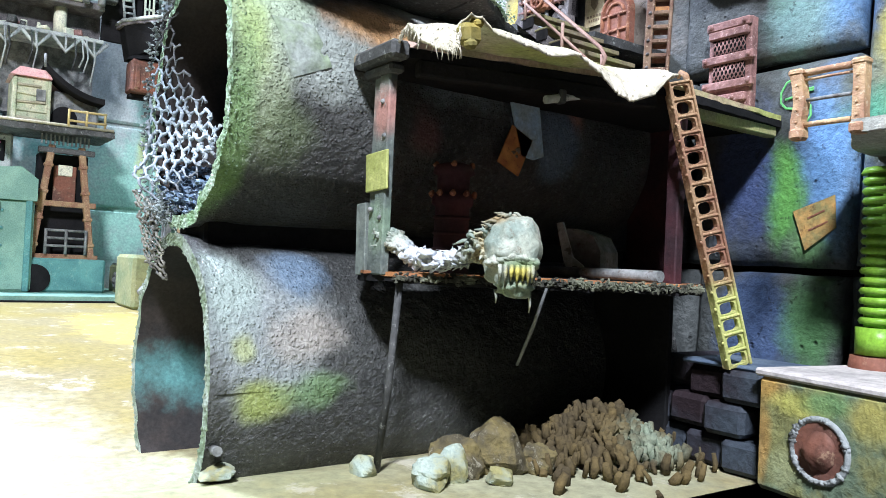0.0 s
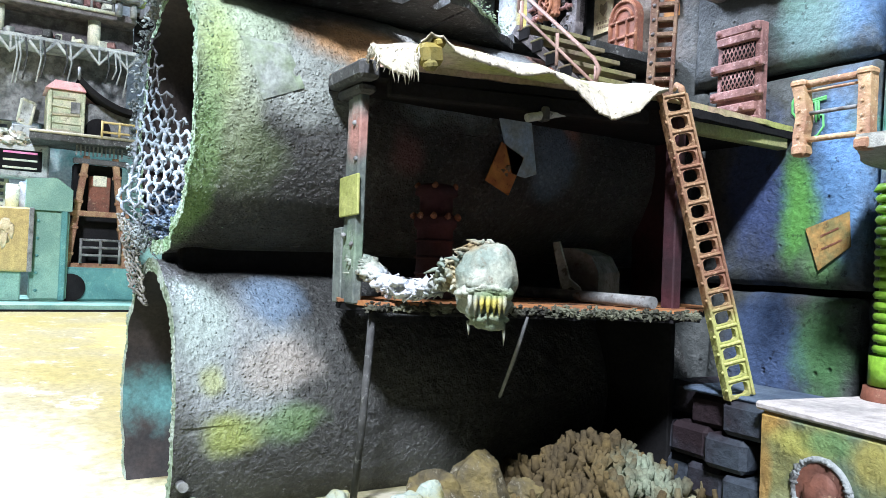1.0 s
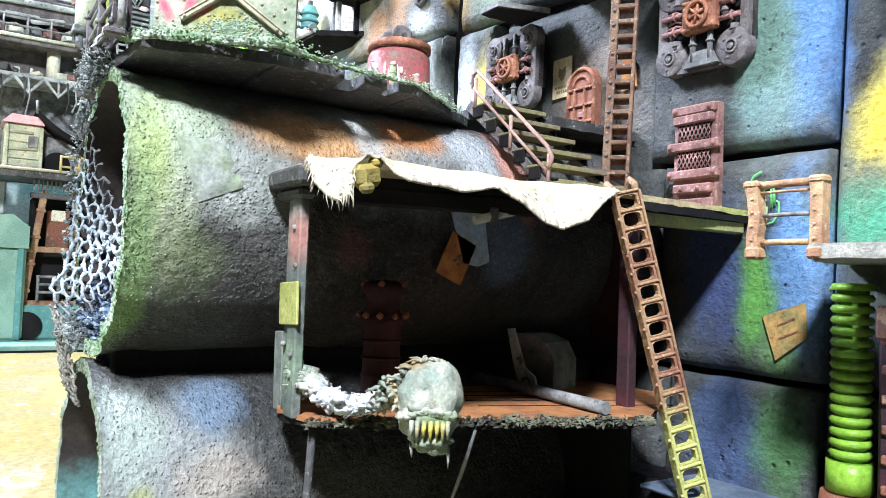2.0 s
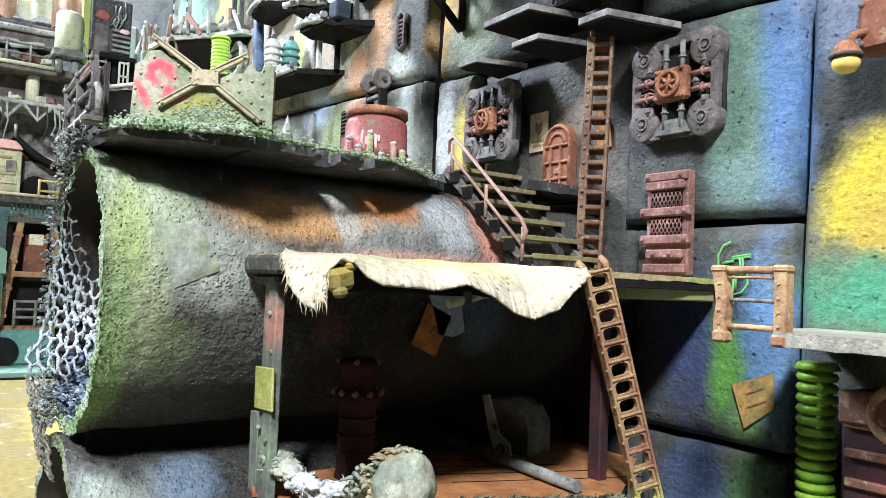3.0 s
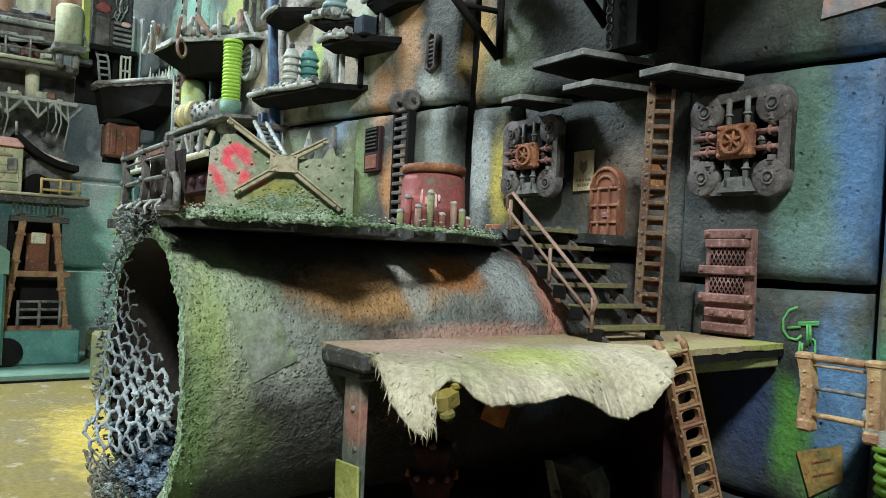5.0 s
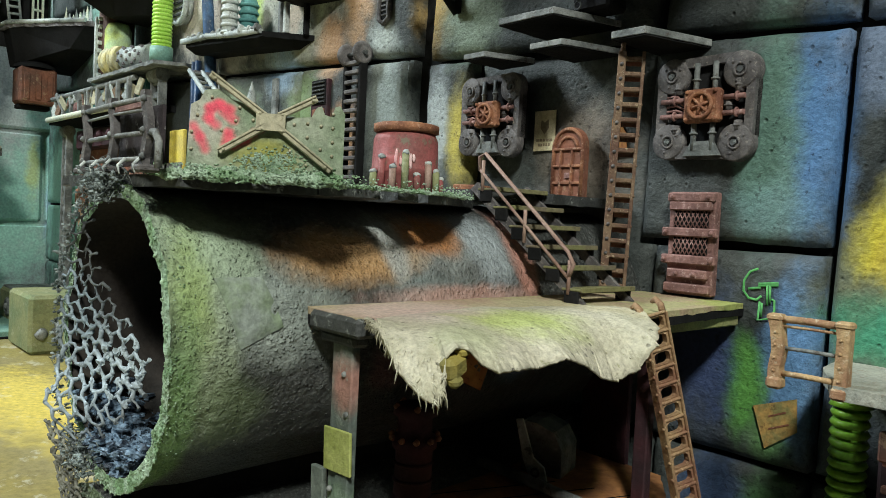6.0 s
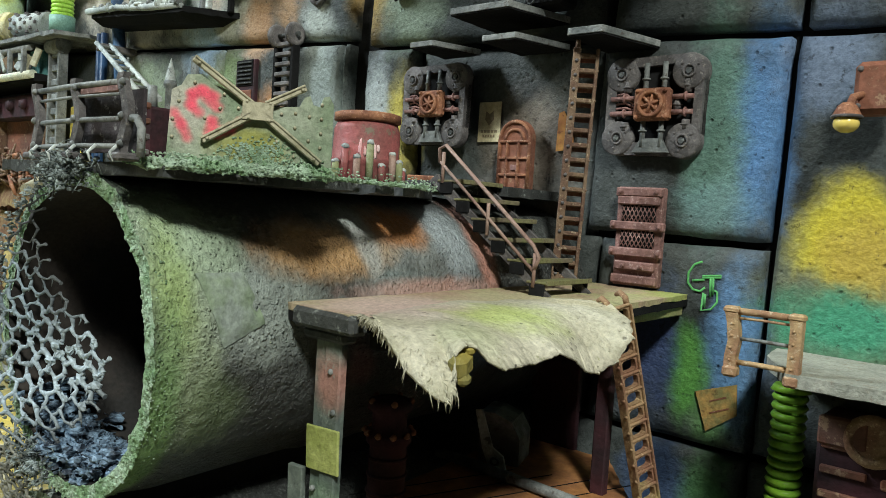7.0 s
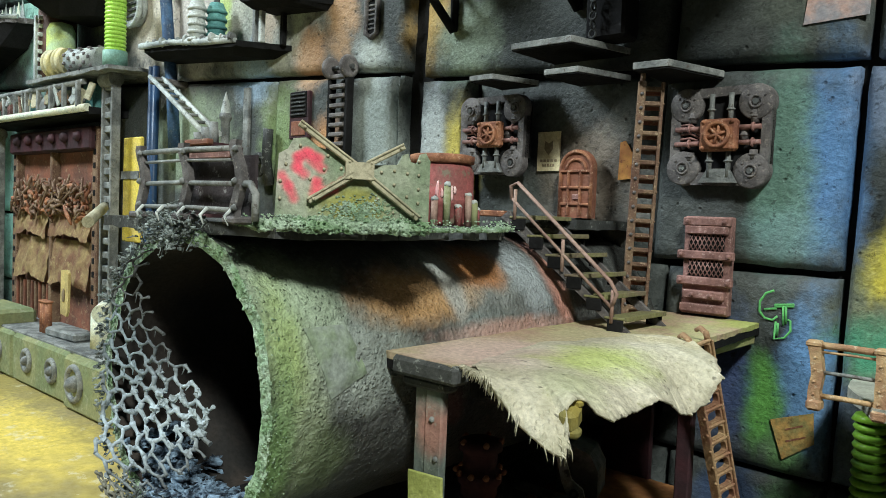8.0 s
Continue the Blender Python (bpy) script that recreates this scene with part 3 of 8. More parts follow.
def stone(parent, x0, x1, row, y0=0.0, gap=0.28, lean=0.03, depth=1.6, zlo=None, zhi=None):
    """One block of the wall: a rough face with worn, rounded edges."""
    nx, nz = max(8, int((x1 - x0) / 0.9)), 12
    s = Shape()

    def face(u, v):
        d = min(u, 1 - u) * (x1 - x0)
        x = x0 + gap / 2 + u * (x1 - x0 - gap)
        za = (z_row(x, row) if zlo is None else zlo) + gap / 2
        zb = (z_row(x, row + 1) if zhi is None else zhi) - gap / 2
        z = za + v * (zb - za)
        d = min(d, min(v, 1 - v) * (zb - za))
        edge = max(0.0, 0.5 - d) ** 2 * 1.4
        y = y0 + edge + 0.10 * wob(x, row * 7.0, z, 0.35) + 0.06 * wob(x, 3.0, z, 1.3)
        return x + lean * (z - 16) + (0.08 * wob(x, row, z, 0.9) if d < 0.3 else 0), y, z + (0.08 * wob(z, row, x, 0.8) if d < 0.3 else 0)

    us = [0, 0.02, 0.05] + [i / nx for i in range(1, nx)] + [0.95, 0.98, 1]
    vs_ = [0, 0.03, 0.07] + [i / nz for i in range(1, nz)] + [0.93, 0.97, 1]
    us, vs_ = sorted(set(us)), sorted(set(vs_))
    pts = [face(u, v) for u in us for v in vs_]
    a, b = len(us), len(vs_)
    fs = [(i * b + j, (i + 1) * b + j, (i + 1) * b + j + 1, i * b + j + 1) for i in range(a - 1) for j in range(b - 1)]
    rim = [i * b for i in range(a)] + [(a - 1) * b + j for j in range(1, b)] + [i * b + b - 1 for i in range(a - 2, -1, -1)] + [j for j in range(b - 2, 0, -1)]
    n = len(pts)
    back = [(pts[i][0], y0 + depth, pts[i][2]) for i in rim]
    fs += [(rim[k], n + k, n + (k + 1) % len(rim), rim[(k + 1) % len(rim)]) for k in range(len(rim))]
    s.add(pts + back, fs, True)
    return part("stone_block", s, M_WALL, parent)


wall = thing("wall_main", (0, 0, 0), "painted stone-block wall in grey, blue, green and yellow with dark joints", "wall", kind="structure")
part("mortar_core", Shape().box((-40, 3.6, 27), (190, 5, 54)), M_CORE, wall, "dark recessed joints")
COLUMNS = {
    0: (-118, -88, -60, -44, -29.2, -8.6, -1.2, 14, 40),
    1: (-118, -90, -62, -46, -30, -9.4, -1.2),
    2: (-118, -88, -59, -43.5, -29.6, -23.6, None, -10.4, -1.2),
    3: (-118, -88, -59.5, -27.9, -10.0, -1.0, 15, 40),
    4: (-118, -84, -56, -30, -14, 2, 40),
}
for row, cols in COLUMNS.items():
    for x0, x1 in zip(cols, cols[1:]):
        if x0 is None or x1 is None:
            continue
        if row == 2 and x0 == -29.6:
            stone(wall, x0 + 0.4, -28.6, row, lean=0.0)
            stone(wall, -27.0, -22.7, row, y0=-0.1, lean=0.0)
            continue
        stone(wall, x0 + (0.5 if row == 3 and x0 == -27.9 else 0), x1 - (0.8 if row == 3 and x1 == -27.9 else 0), row, gap=0.42 if row > 1 else 0.3)
for x0, x1 in ((-1.2, 14), (14, 40)):
    stone(wall, x0, x1, 2, gap=0.42, zlo=7.9)
stone(wall, -22.6, -9.9, 2, y0=0.75, lean=0.0, gap=0.1, zlo=15.0)

far_wall = thing("wall_far", (-120, 0, 0), "pale grey-green stone wall with teal stains", "wall", kind="structure")
part("wall_core", Shape().box((-3, -50, 55), (5, 150, 110), 0.3), M_FARWALL, far_wall)
for i in range(6):
    for k in range(4):
        part("stone_block", Shape().box((-0.2, -110 + 22 * i + 11 * (k % 2), 7 + 14.2 * k), (0.9, 21.6, 13.8), 0.4), M_FARWALL, far_wall)
solo("wall_behind", Shape().box((0, 0, 100), (400, 4, 200)), mat("room_wall_paint", (0.10, 0.10, 0.098), (0.075, 0.075, 0.075), rough=0.9, bump=0.2, patch=0.02), "plain dark room wall", "wall", at=(0, -300, 0), kind="structure")


# ---- the two big pipes ----
rng_rim = random.Random(77)


def pipe(name, cx, cz, y0, y1, r, label, torn=1.0, edge=M_MOSS):
    base = Vector((cx, y0, max(-0.9, cz - r)))
    t = thing(name, base, label, "pipe")
    n, rows = 160, 70

    def surf(u, v, rad, amp):
        a = math.tau * u
        y = y0 + (y1 - y0) * v
        lip = 0.16 * wob(math.cos(a) * 3, math.sin(a) * 3, cz, 1.3) + 0.07 * wob(math.cos(a) * 9, math.sin(a) * 9, cz, 1.7)
        y += torn * lip * max(0.0, 1 - v * 12)
        g = rad + amp * (wob(a * 2.2, y * 0.5, cz, 1.0) + 0.6 * wob(a * 7, y * 1.6, cz, 1.0)) + amp * 0.8 * max(0.0, 1 - v * 30)
        return cx + g * math.cos(a) - base.x, y - base.y, cz + g * math.sin(a) - base.z

    s = Shape()
    s.sheet(lambda u, v: surf(u, v * v if v < 0.3 else v, r, 0.09), n, rows)
    part("shell", s, M_PIPE, t)
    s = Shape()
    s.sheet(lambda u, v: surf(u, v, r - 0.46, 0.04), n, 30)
    part("inside", s, M_PIPE_IN, t, "near-black inside of the pipe")
    s = Shape()
    for i in range(n):
        q = []
        for u in (i / n, (i + 1) / n):
            q += [surf(u, 0, r - 0.46, 0.04), surf(u, 0, r, 0.09)]
        s.add([q[0], q[1], q[3], q[2]], [(0, 1, 2, 3)], True)
    for i in range(900):
        a = rng_rim.uniform(0, math.tau)
        p = surf(a / math.tau, 0, r - rng_rim.uniform(-0.05, 0.46), 0.05)
        k = rng_rim.uniform(0.025, 0.075)
        s.lump((p[0], p[1] - 0.01, p[2]), (k, k * 0.6, k), 0.9, 3, i, smooth=False)
    part("rim", s, edge, t, "flaking green rim")
    return t, base


PIPE_UP, up_base = pipe("upper_pipe", -14.65, 13.4, -23.3, 0.6, 5.05, "thick drain pipe, stippled grey-green with rust and moss stains")
PIPE_LOW, low_base = pipe("lower_pipe", -14.9, 2.85, -23.5, 0.6, 5.25, "half-sunk drain pipe, stippled grey paint with green and blue stains", 0.45, M_RIM)
# added black block, takes the place of shade in the gap between the pipes
solo("seam_shade_block", Shape().box((0, 0, 0), (3.4, 22.5, 1.6), 0.1), M_CORE, "black block standing in for the shaded gap between the two pipes", "filler", at=(-14.8, -11.6, 8.2), kind="structure")
# plaster patch, beads of paint and moss on the pipes
s = Shape()


def patch(u, v):
    y = (-21.9 + 1.6 * u) * v + (-21.2 + 1.45 * u) * (1 - v)
    a = radians(27 * v + (2 + 7 * u) * (1 - v))
    edge = min(u, 1 - u, v, 1 - v)
    g = 5.085 + 0.05 * min(1, edge * 5) + 0.06 * wob(u * 4, v * 4, 2)
    return g * math.cos(a), y + 23.3, 13.4 + g * math.sin(a) - up_base.z


part("plaster_patch", s.sheet(patch, 22, 22), mat("grey_green_plaster", (0.27, 0.31, 0.28), (0.22, 0.28, 0.19), rough=0.5, bump=0.5, grain=6.0, patch=0.8), PIPE_UP, "grey plaster patch")
rng = random.Random(5)
s = Shape()
for i in range(260):
    a = radians(rng.uniform(-60, 86))
    y = rng.expovariate(1 / 0.35)
    r = rng.uniform(0.012, 0.03)
    s.lump((5.1 * math.cos(a), y - 0.02, 13.4 + 5.1 * math.sin(a) - up_base.z), (r, r * 1.3, r), 0.5, 3, i)
part("moss_crust", s, M_MOSS, PIPE_UP, "crusty green beads along the rim")
s = Shape()
for i in range(260):
    a = radians(rng.uniform(-20, 85))
    y = rng.uniform(0, 7)
    r = rng.uniform(0.01, 0.022)
    s.lump((5.3 * math.cos(a), y, 2.85 + 5.3 * math.sin(a) - low_base.z), r, 0.3, 3, i)
part("paint_crust", s, M_PIPE, PIPE_LOW)
part("rim_lug", Shape().cyl((4.95, 0.3, 1.9), (5.5, 0.3, 1.95), 0.16), M_STEEL, PIPE_LOW, "small grey bolt")


# ---- netting over the upper pipe's mouth ----
def net_point(w, q):
    """w: from the far rim inwards, q up, in pipe radii. The net hangs across the far half of the mouth and bags out of it low down."""
    far = -14.65 - 5.0 * (1 - min(0.99, q * q)) ** 0.5
    bag = 0.75 * math.exp(-((q + 0.62) / 0.2) ** 2) * max(0.0, 1 - 0.55 * w)
    x = far + 3.6 * w + 0.12 * wob(w * 4, q * 4, 7) + 0.5 * bag
    return Vector((x, -23.6 + 1.25 * w - bag + 0.14 * wob(w * 3, q * 3, 4), 13.4 + 5.0 * q + 0.12 * wob(w * 4, q * 4, 17)))


NET_EDGE = ((-0.98, 0.30), (-0.86, 0.50), (-0.74, 0.62), (-0.62, 0.90), (-0.54, 1.15), (-0.36, 1.28), (-0.15, 1.34), (0.06, 1.0), (0.28, 0.68), (0.5, 0.42), (0.7, 0.27), (0.97, 0.12))


def net_edge(q):
    for (qa, wa), (qb, wb) in zip(NET_EDGE, NET_EDGE[1:]):
        if q <= qb:
            return wa + (wb - wa) * max(0.0, q - qa) / (qb - qa)
    return 0.0


rng_net = random.Random(41)
net, tail = Shape(), Shape()


def strand(a, b, r, into):
    """One strand between two knots: flattened, uneven, a little slack."""
    m_ = (a + b) / 2 + Vector((rng_net.gauss(0, 0.05), rng_net.gauss(0, 0.05), rng_net.gauss(-0.03, 0.05)))
    k = rng_net.uniform(0.75, 1.3)
    into.tube([a, a.lerp(m_, 0.5), m_, m_.lerp(b, 0.5), b], [r * 1.35, r * 0.95 * k, r * 0.8 * k, r * 0.95, r * 1.3], 6)


def knot(i, j):
    w = 0.015 + 0.088 * i + 0.024 * wob(i * 1.7, j * 1.3, 5) + 0.02 * (j % 2)
    q = 0.97 - 0.104 * j + (0.02 if (i + j) % 2 else -0.02) - 0.10 * w + 0.02 * wob(i * 1.1, j * 1.9, 8)
    return w, q


for j in range(0, 19):
    for i in range(0, 18):
        w, q = knot(i, j)
        if q < -0.97 or w > net_edge(q):
            continue
        here = net_point(w, q)
        heavy = 0.04 + 0.042 * math.exp(-((q + 0.25) / 0.4) ** 2)
        links = [(i + 1, j)] + ([(i, j + 1)] if (i + j) % 2 == 0 else [])
        for i2, j2 in links:
            w2, q2 = knot(i2, j2)
            if q2 > -0.98 and w2 < net_edge(q2) + 0.05 and rng_net.random() > 0.04:
                strand(here, net_point(w2, q2), heavy * rng_net.uniform(0.7, 1.25), net)
        if rng_net.random() < 0.4:
            k = heavy * rng_net.uniform(1.0, 2.2)
            net.lump(here, (k * 1.3, k * 0.7, k), 0.9, 5, i + 17 * j, smooth=False)
        if rng_net.random() < 0.35:
            end = here + Vector((rng_net.gauss(0, 0.1), rng_net.gauss(-0.05, 0.06), rng_net.uniform(-0.4, -0.1)))
            net.tube([here, here.lerp(end, 0.5) + Vector((0.04, 0, 0)), end], [heavy * 0.6, heavy * 0.4, 0.015], 5)
solo("camouflage_net", net, M_NET, "pale torn plastic netting over the pipe's mouth", "netting", kind="stuff")
# the net's dark tail, trailing down over the lower pipe's edge
for i in range(8):
    for j in range(13):
        def tail_knot(a, b):
            f = b / 12
            x = -18.3 + 0.28 * a + 1.1 * f - 0.5 * f * f + 0.05 * (b % 2)
            return Vector((x + 0.12 * wob(a, b, 3), -24.3 + 0.5 * f + 0.16 * wob(a, b, 6) + 0.05 * a, 9.9 - 2.9 * f - 0.10 * a + (0.05 if (a + b) % 2 else -0.05)))

        if rng_net.random() < 0.9 and i < 7:
            strand(tail_knot(i, j), tail_knot(i + 1, j), 0.05, tail)
        if (i + j) % 2 == 0 and j < 12:
            strand(tail_knot(i, j), tail_knot(i, j + 1), 0.05, tail)
solo("net_tail", tail, mat("dark_netting", (0.10, 0.10, 0.085), (0.24, 0.24, 0.20), rough=0.8, bump=0.6, patch=0.9), "dark end of the netting trailing over the lower pipe", "netting", kind="stuff")
clump = Shape()


def twig(c, size):
    d = Vector((rng.gauss(0, 1), rng.gauss(-0.2, 0.8), rng.gauss(0, 1))).normalized() * rng.uniform(0.25, 0.8) * size
    e = Vector((rng.gauss(0, 0.12), rng.gauss(0, 0.12), rng.gauss(0, 0.12)))
    clump.tube([c, c + d * 0.5 + e, c + d], [0.03 * size, 0.026 * size, 0.01], 4)
    for j in range(2):
        k = rng.uniform(0.02, 0.055)
        clump.lump(c + d * rng.random(), (k, k * 1.6, k), 1.2, 3, rng.random() * 50, smooth=False)


for i in range(240):
    a = radians(rng.uniform(88, 262))
    g = rng.uniform(4.8, 5.1)
    twig(Vector((-14.65 + g * math.cos(a), -23.5 - rng.uniform(0, 0.35), 13.4 + g * math.sin(a))), 0.3)
for i in range(300):
    twig(Vector((rng.gauss(-14.6, 0.75), rng.gauss(-23.75, 0.2), rng.gauss(18.45, 0.24))), 0.5)
for i in range(160):
    twig(Vector((rng.gauss(-16.6, 0.8), rng.gauss(-23.7, 0.2), rng.gauss(9.0, 0.3))), 0.6)
solo("dry_foliage", clump, mat("charred_foliage", (0.09, 0.105, 0.10), (0.36, 0.42, 0.42), rough=0.9, bump=0.8, grain=6, patch=1.5), "dark crumbly foliage clinging round the net", "foliage", kind="stuff")
heap = Shape()
for i in range(800):
    c = Vector((min(-12.6, max(-18.0, rng.gauss(-15.4, 1.5))), max(-23.4, rng.gauss(-22.3, 0.6)), 0))
    c.z = 13.4 - (max(0.2, 4.55 ** 2 - (c.x + 14.65) ** 2)) ** 0.5 + rng.uniform(0, 0.75)
    k = rng.uniform(0.05, 0.2)
    heap.lump(c, (k, k * rng.uniform(0.5, 1.5), k * 0.6), 1.2, 4, i * 0.37, smooth=False)
    if i % 3 == 0:
        d = Vector((rng.gauss(0, 0.2), rng.gauss(0, 0.2), rng.uniform(0, 0.25)))
        heap.tube([c, c + d], [0.03, 0.015], 4)
solo("scrap_heap", heap, mat("blue_white_scrap", (0.22, 0.32, 0.44), (0.02, 0.027, 0.04), rough=0.4, bump=0.6, patch=2.2), "blue-white scrap lying inside the pipe's mouth", "scrap", kind="stuff")


# ---- scaffold beside the pipes ----
def slab(poly, z0, z1, rough=0.0, seed=0.0, step=0.5):
    """A flat slab over a plan outline; rough: how ragged its edge is."""
    ring = []
    for (xa, ya), (xb, yb) in zip(poly, poly[1:] + poly[:1]):
        n = max(1, int(math.hypot(xb - xa, yb - ya) / step)) if rough else 1
        for i in range(n):
            x, y = xa + (xb - xa) * i / n, ya + (yb - ya) * i / n
            ring.append((x + rough * wob(x, y, seed, 1.7), y + rough * wob(y, x, seed + 5, 1.7)))
    n = len(ring)
    low = [(x + rough * 0.5 * wob(x, y, seed + 9, 2.3), y, z0 + rough * wob(x, y, seed + 3, 2.9)) for x, y in ring]
    vs = [(x, y, z1) for x, y in ring] + low
    return Shape().add(vs, [tuple(range(n)), tuple(reversed(range(n, 2 * n)))] + [(i, n + i, n + (i + 1) % n, (i + 1) % n) for i in range(n)])


scaffold = thing("scaffold", (0, 0, 0), "ramshackle two-storey timber scaffold beside the pipes", "scaffold")
LOWER = [(-8.6, -18.6), (-7.0, -18.3), (-3.0, -7.4), (-6.6, -2.6), (-11.5, -2.6), (-10.2, -18.0)]
part("lower_deck", slab(LOWER, 6.98, 7.08, 0.16, 2.0), M_WOOD, scaffold, "orange wood deck with a crusted edge")
for k in range(4):
    part("deck_gap", Shape().box((0, 0, 0), (0.05, 7.6, 0.03), 0, pose(-9.9 + 1.45 * k, -10.8 + 2.0 * k * 0.4, 7.085, 0, 0, -19)), M_CORE, scaffold)
# near-black slab gives the shade below the deck by colour
part("lower_bearer", slab(LOWER, 6.72, 6.97, 0.14, 2.5), M_CORE, scaffold, "black underside in place of shade")
crust = Shape()
for i in range(1900):
    f = rng.random()
    x, y = -7.0 + 4.0 * f, -18.3 + 10.9 * f
    crust.lump((x + rng.uniform(-0.12, 0.16), y, 7.0 + rng.gauss(-0.08, 0.07)), (rng.uniform(0.015, 0.05), rng.uniform(0.03, 0.12), rng.uniform(0.015, 0.07)), 1.4, 3, i, smooth=False)
part("edge_crust", crust, mat("dark_crust", (0.035, 0.035, 0.03), (0.20, 0.215, 0.15), rough=0.9, bump=0.8, patch=0.9), scaffold, "dark gritty crust on the deck's edge")
ROOF = [(-9.5, -18.9), (-6.8, -18.95), (-4.1, -7.8), (-4.55, 0.0), (-11.2, 0.0), (-10.4, -18.6)]
part("roof_deck", slab(ROOF, 14.56, 14.78, 0.08, 4.0), M_DECK, scaffold, "dusty plaster-covered roof deck")
# shade below the roof is put into this slab's black
part("roof_bearer", slab(ROOF, 14.25, 14.55, 0.08, 4.5), M_CORE, scaffold, "black underside in place of shade")
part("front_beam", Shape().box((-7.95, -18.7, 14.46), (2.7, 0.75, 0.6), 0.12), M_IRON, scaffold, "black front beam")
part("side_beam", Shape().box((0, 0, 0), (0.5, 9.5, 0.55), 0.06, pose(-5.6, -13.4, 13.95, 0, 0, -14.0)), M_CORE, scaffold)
part("end_beam", Shape().box((-4.9, -3.5, 14.1), (0.5, 6.6, 0.6), 0.06), mat("mossy_beam", (0.30, 0.32, 0.12), (0.22, 0.20, 0.12), bump=0.5), scaffold, "mossy green beam end")
for x, y, w in ((-8.45, -18.35, 0.5), (-7.82, -18.45, 0.7)):
    part("post_plank", Shape().box((x, y, 10.5), (w, 0.32, 7.1), 0.05), M_POST, scaffold)
part("post_cap", Shape().box((-8.1, -18.5, 13.98), (1.9, 0.6, 0.34), 0.1), M_IRON, scaffold, "black iron cap")
for x, z in ((-7.85, 12.9), (-7.65, 11.7), (-8.4, 9.2), (-7.7, 8.9)):
    part("bolt", Shape().lump((x, -18.62, z), 0.10, 0.1, 4), M_STEEL, scaffold)
part("tape_band", Shape().box((0, 0, 0), (1.45, 0.10, 1.35), 0.03, pose(-8.0, -18.64, 10.5, 0, -3, 0)), M_TAPE, scaffold, "yellow-green tape band")
part("short_plank", Shape().box((0, 0, 0), (0.7, 0.2, 2.6), 0.03, pose(-9.6, -18.2, 8.2, 0, -3, 0)), M_POST, scaffold)
part("strut", Shape().tube([(-7.2, -18.0, 6.8), (-7.8, -17.9, 3.0), (-8.5, -17.8, 0.0)], 0.13, 7), M_IRON, scaffold, "thin dark strut")
part("thin_strut", Shape().tube([(-4.7, -13.6, 6.75), (-5.3, -13.6, 5.4), (-6.2, -13.5, 3.9)], [0.05, 0.07, 0.05], 6), M_STEEL, scaffold)
part("rear_post", Shape().box((-4.9, -6.7, 10.6), (0.6, 0.45, 7.4), 0.05), M_VIOLET, scaffold, "dark red rear post")
part("back_board", Shape().box((-9.6, -2.6, 10.6), (2.6, 0.3, 7.3), 0.04), M_VIOLET, scaffold)
# added black board, fills in the deep shade under the lower deck
part("under_shade_board", Shape().box((-8.4, -5.0, 3.4), (4.4, 0.3, 6.8), 0.05), M_CORE, scaffold)

# cloth over the roof's edge, standing out like an awning
HEM = ((0.0, -5.5, -19.2, 14.86), (0.04, -4.8, -19.6, 14.6), (0.085, -3.7, -19.85, 13.85), (0.125, -2.75, -19.85, 13.4), (0.155, -2.45, -19.7, 13.3), (0.185, -2.5, -19.35, 13.5), (0.205, -2.75, -19.1, 14.3), (0.235, -2.65, -18.85, 14.55), (0.265, -2.55, -18.5, 14.5),
       (0.29, -2.4, -18.2, 14.15), (0.325, -2.1, -17.9, 13.95), (0.37, -2.15, -17.2, 13.88), (0.45, -2.3, -16.1, 13.85), (0.52, -2.15, -15.1, 14.08), (0.59, -2.25, -14.1, 13.75), (0.66, -2.35, -13.1, 13.25), (0.72, -2.35, -12.35, 13.12),
       (0.80, -2.1, -11.5, 13.4), (0.86, -1.95, -10.85, 14.1), (0.93, -2.7, -9.6, 14.55), (1.0, -4.1, -8.4, 14.85))


def hem(u):
    for a, b in zip(HEM, HEM[1:]):
        if u <= b[0]:
            k = (u - a[0]) / (b[0] - a[0])
            k = k * k * (3 - 2 * k)
            return Vector([p + (q - p) * k for p, q in zip(a[1:], b[1:])])
    return Vector(HEM[-1][1:])


def cloth_point(u, v):
    inner = Vector((-6.5, -18.55, 14.80)).lerp(Vector((-5.9, -8.0, 14.80)), u) + Vector((0.5 * wob(u * 7, 1, 3) - 1.2 * math.sin(math.pi * u), 0, 0))
    ragged = 0.03 * wob(u * 70, 0, 9) + 0.05 * wob(u * 190, 3, 9) * max(0.25, 1 - u * 4)
    p = inner.lerp(hem(u), v * (1 + max(0.0, v * 8 - 7) * ragged))
    p.z = inner.z + (hem(u).z - inner.z) * v ** 4.6 + 0.045 * min(1.0, v * 6)
    p.z += (0.08 * wob(u * 9, v * 3, 2) + 0.014 * wob(u * 40, v * 16, 5)) * min(1, v * 2.0)
    return p


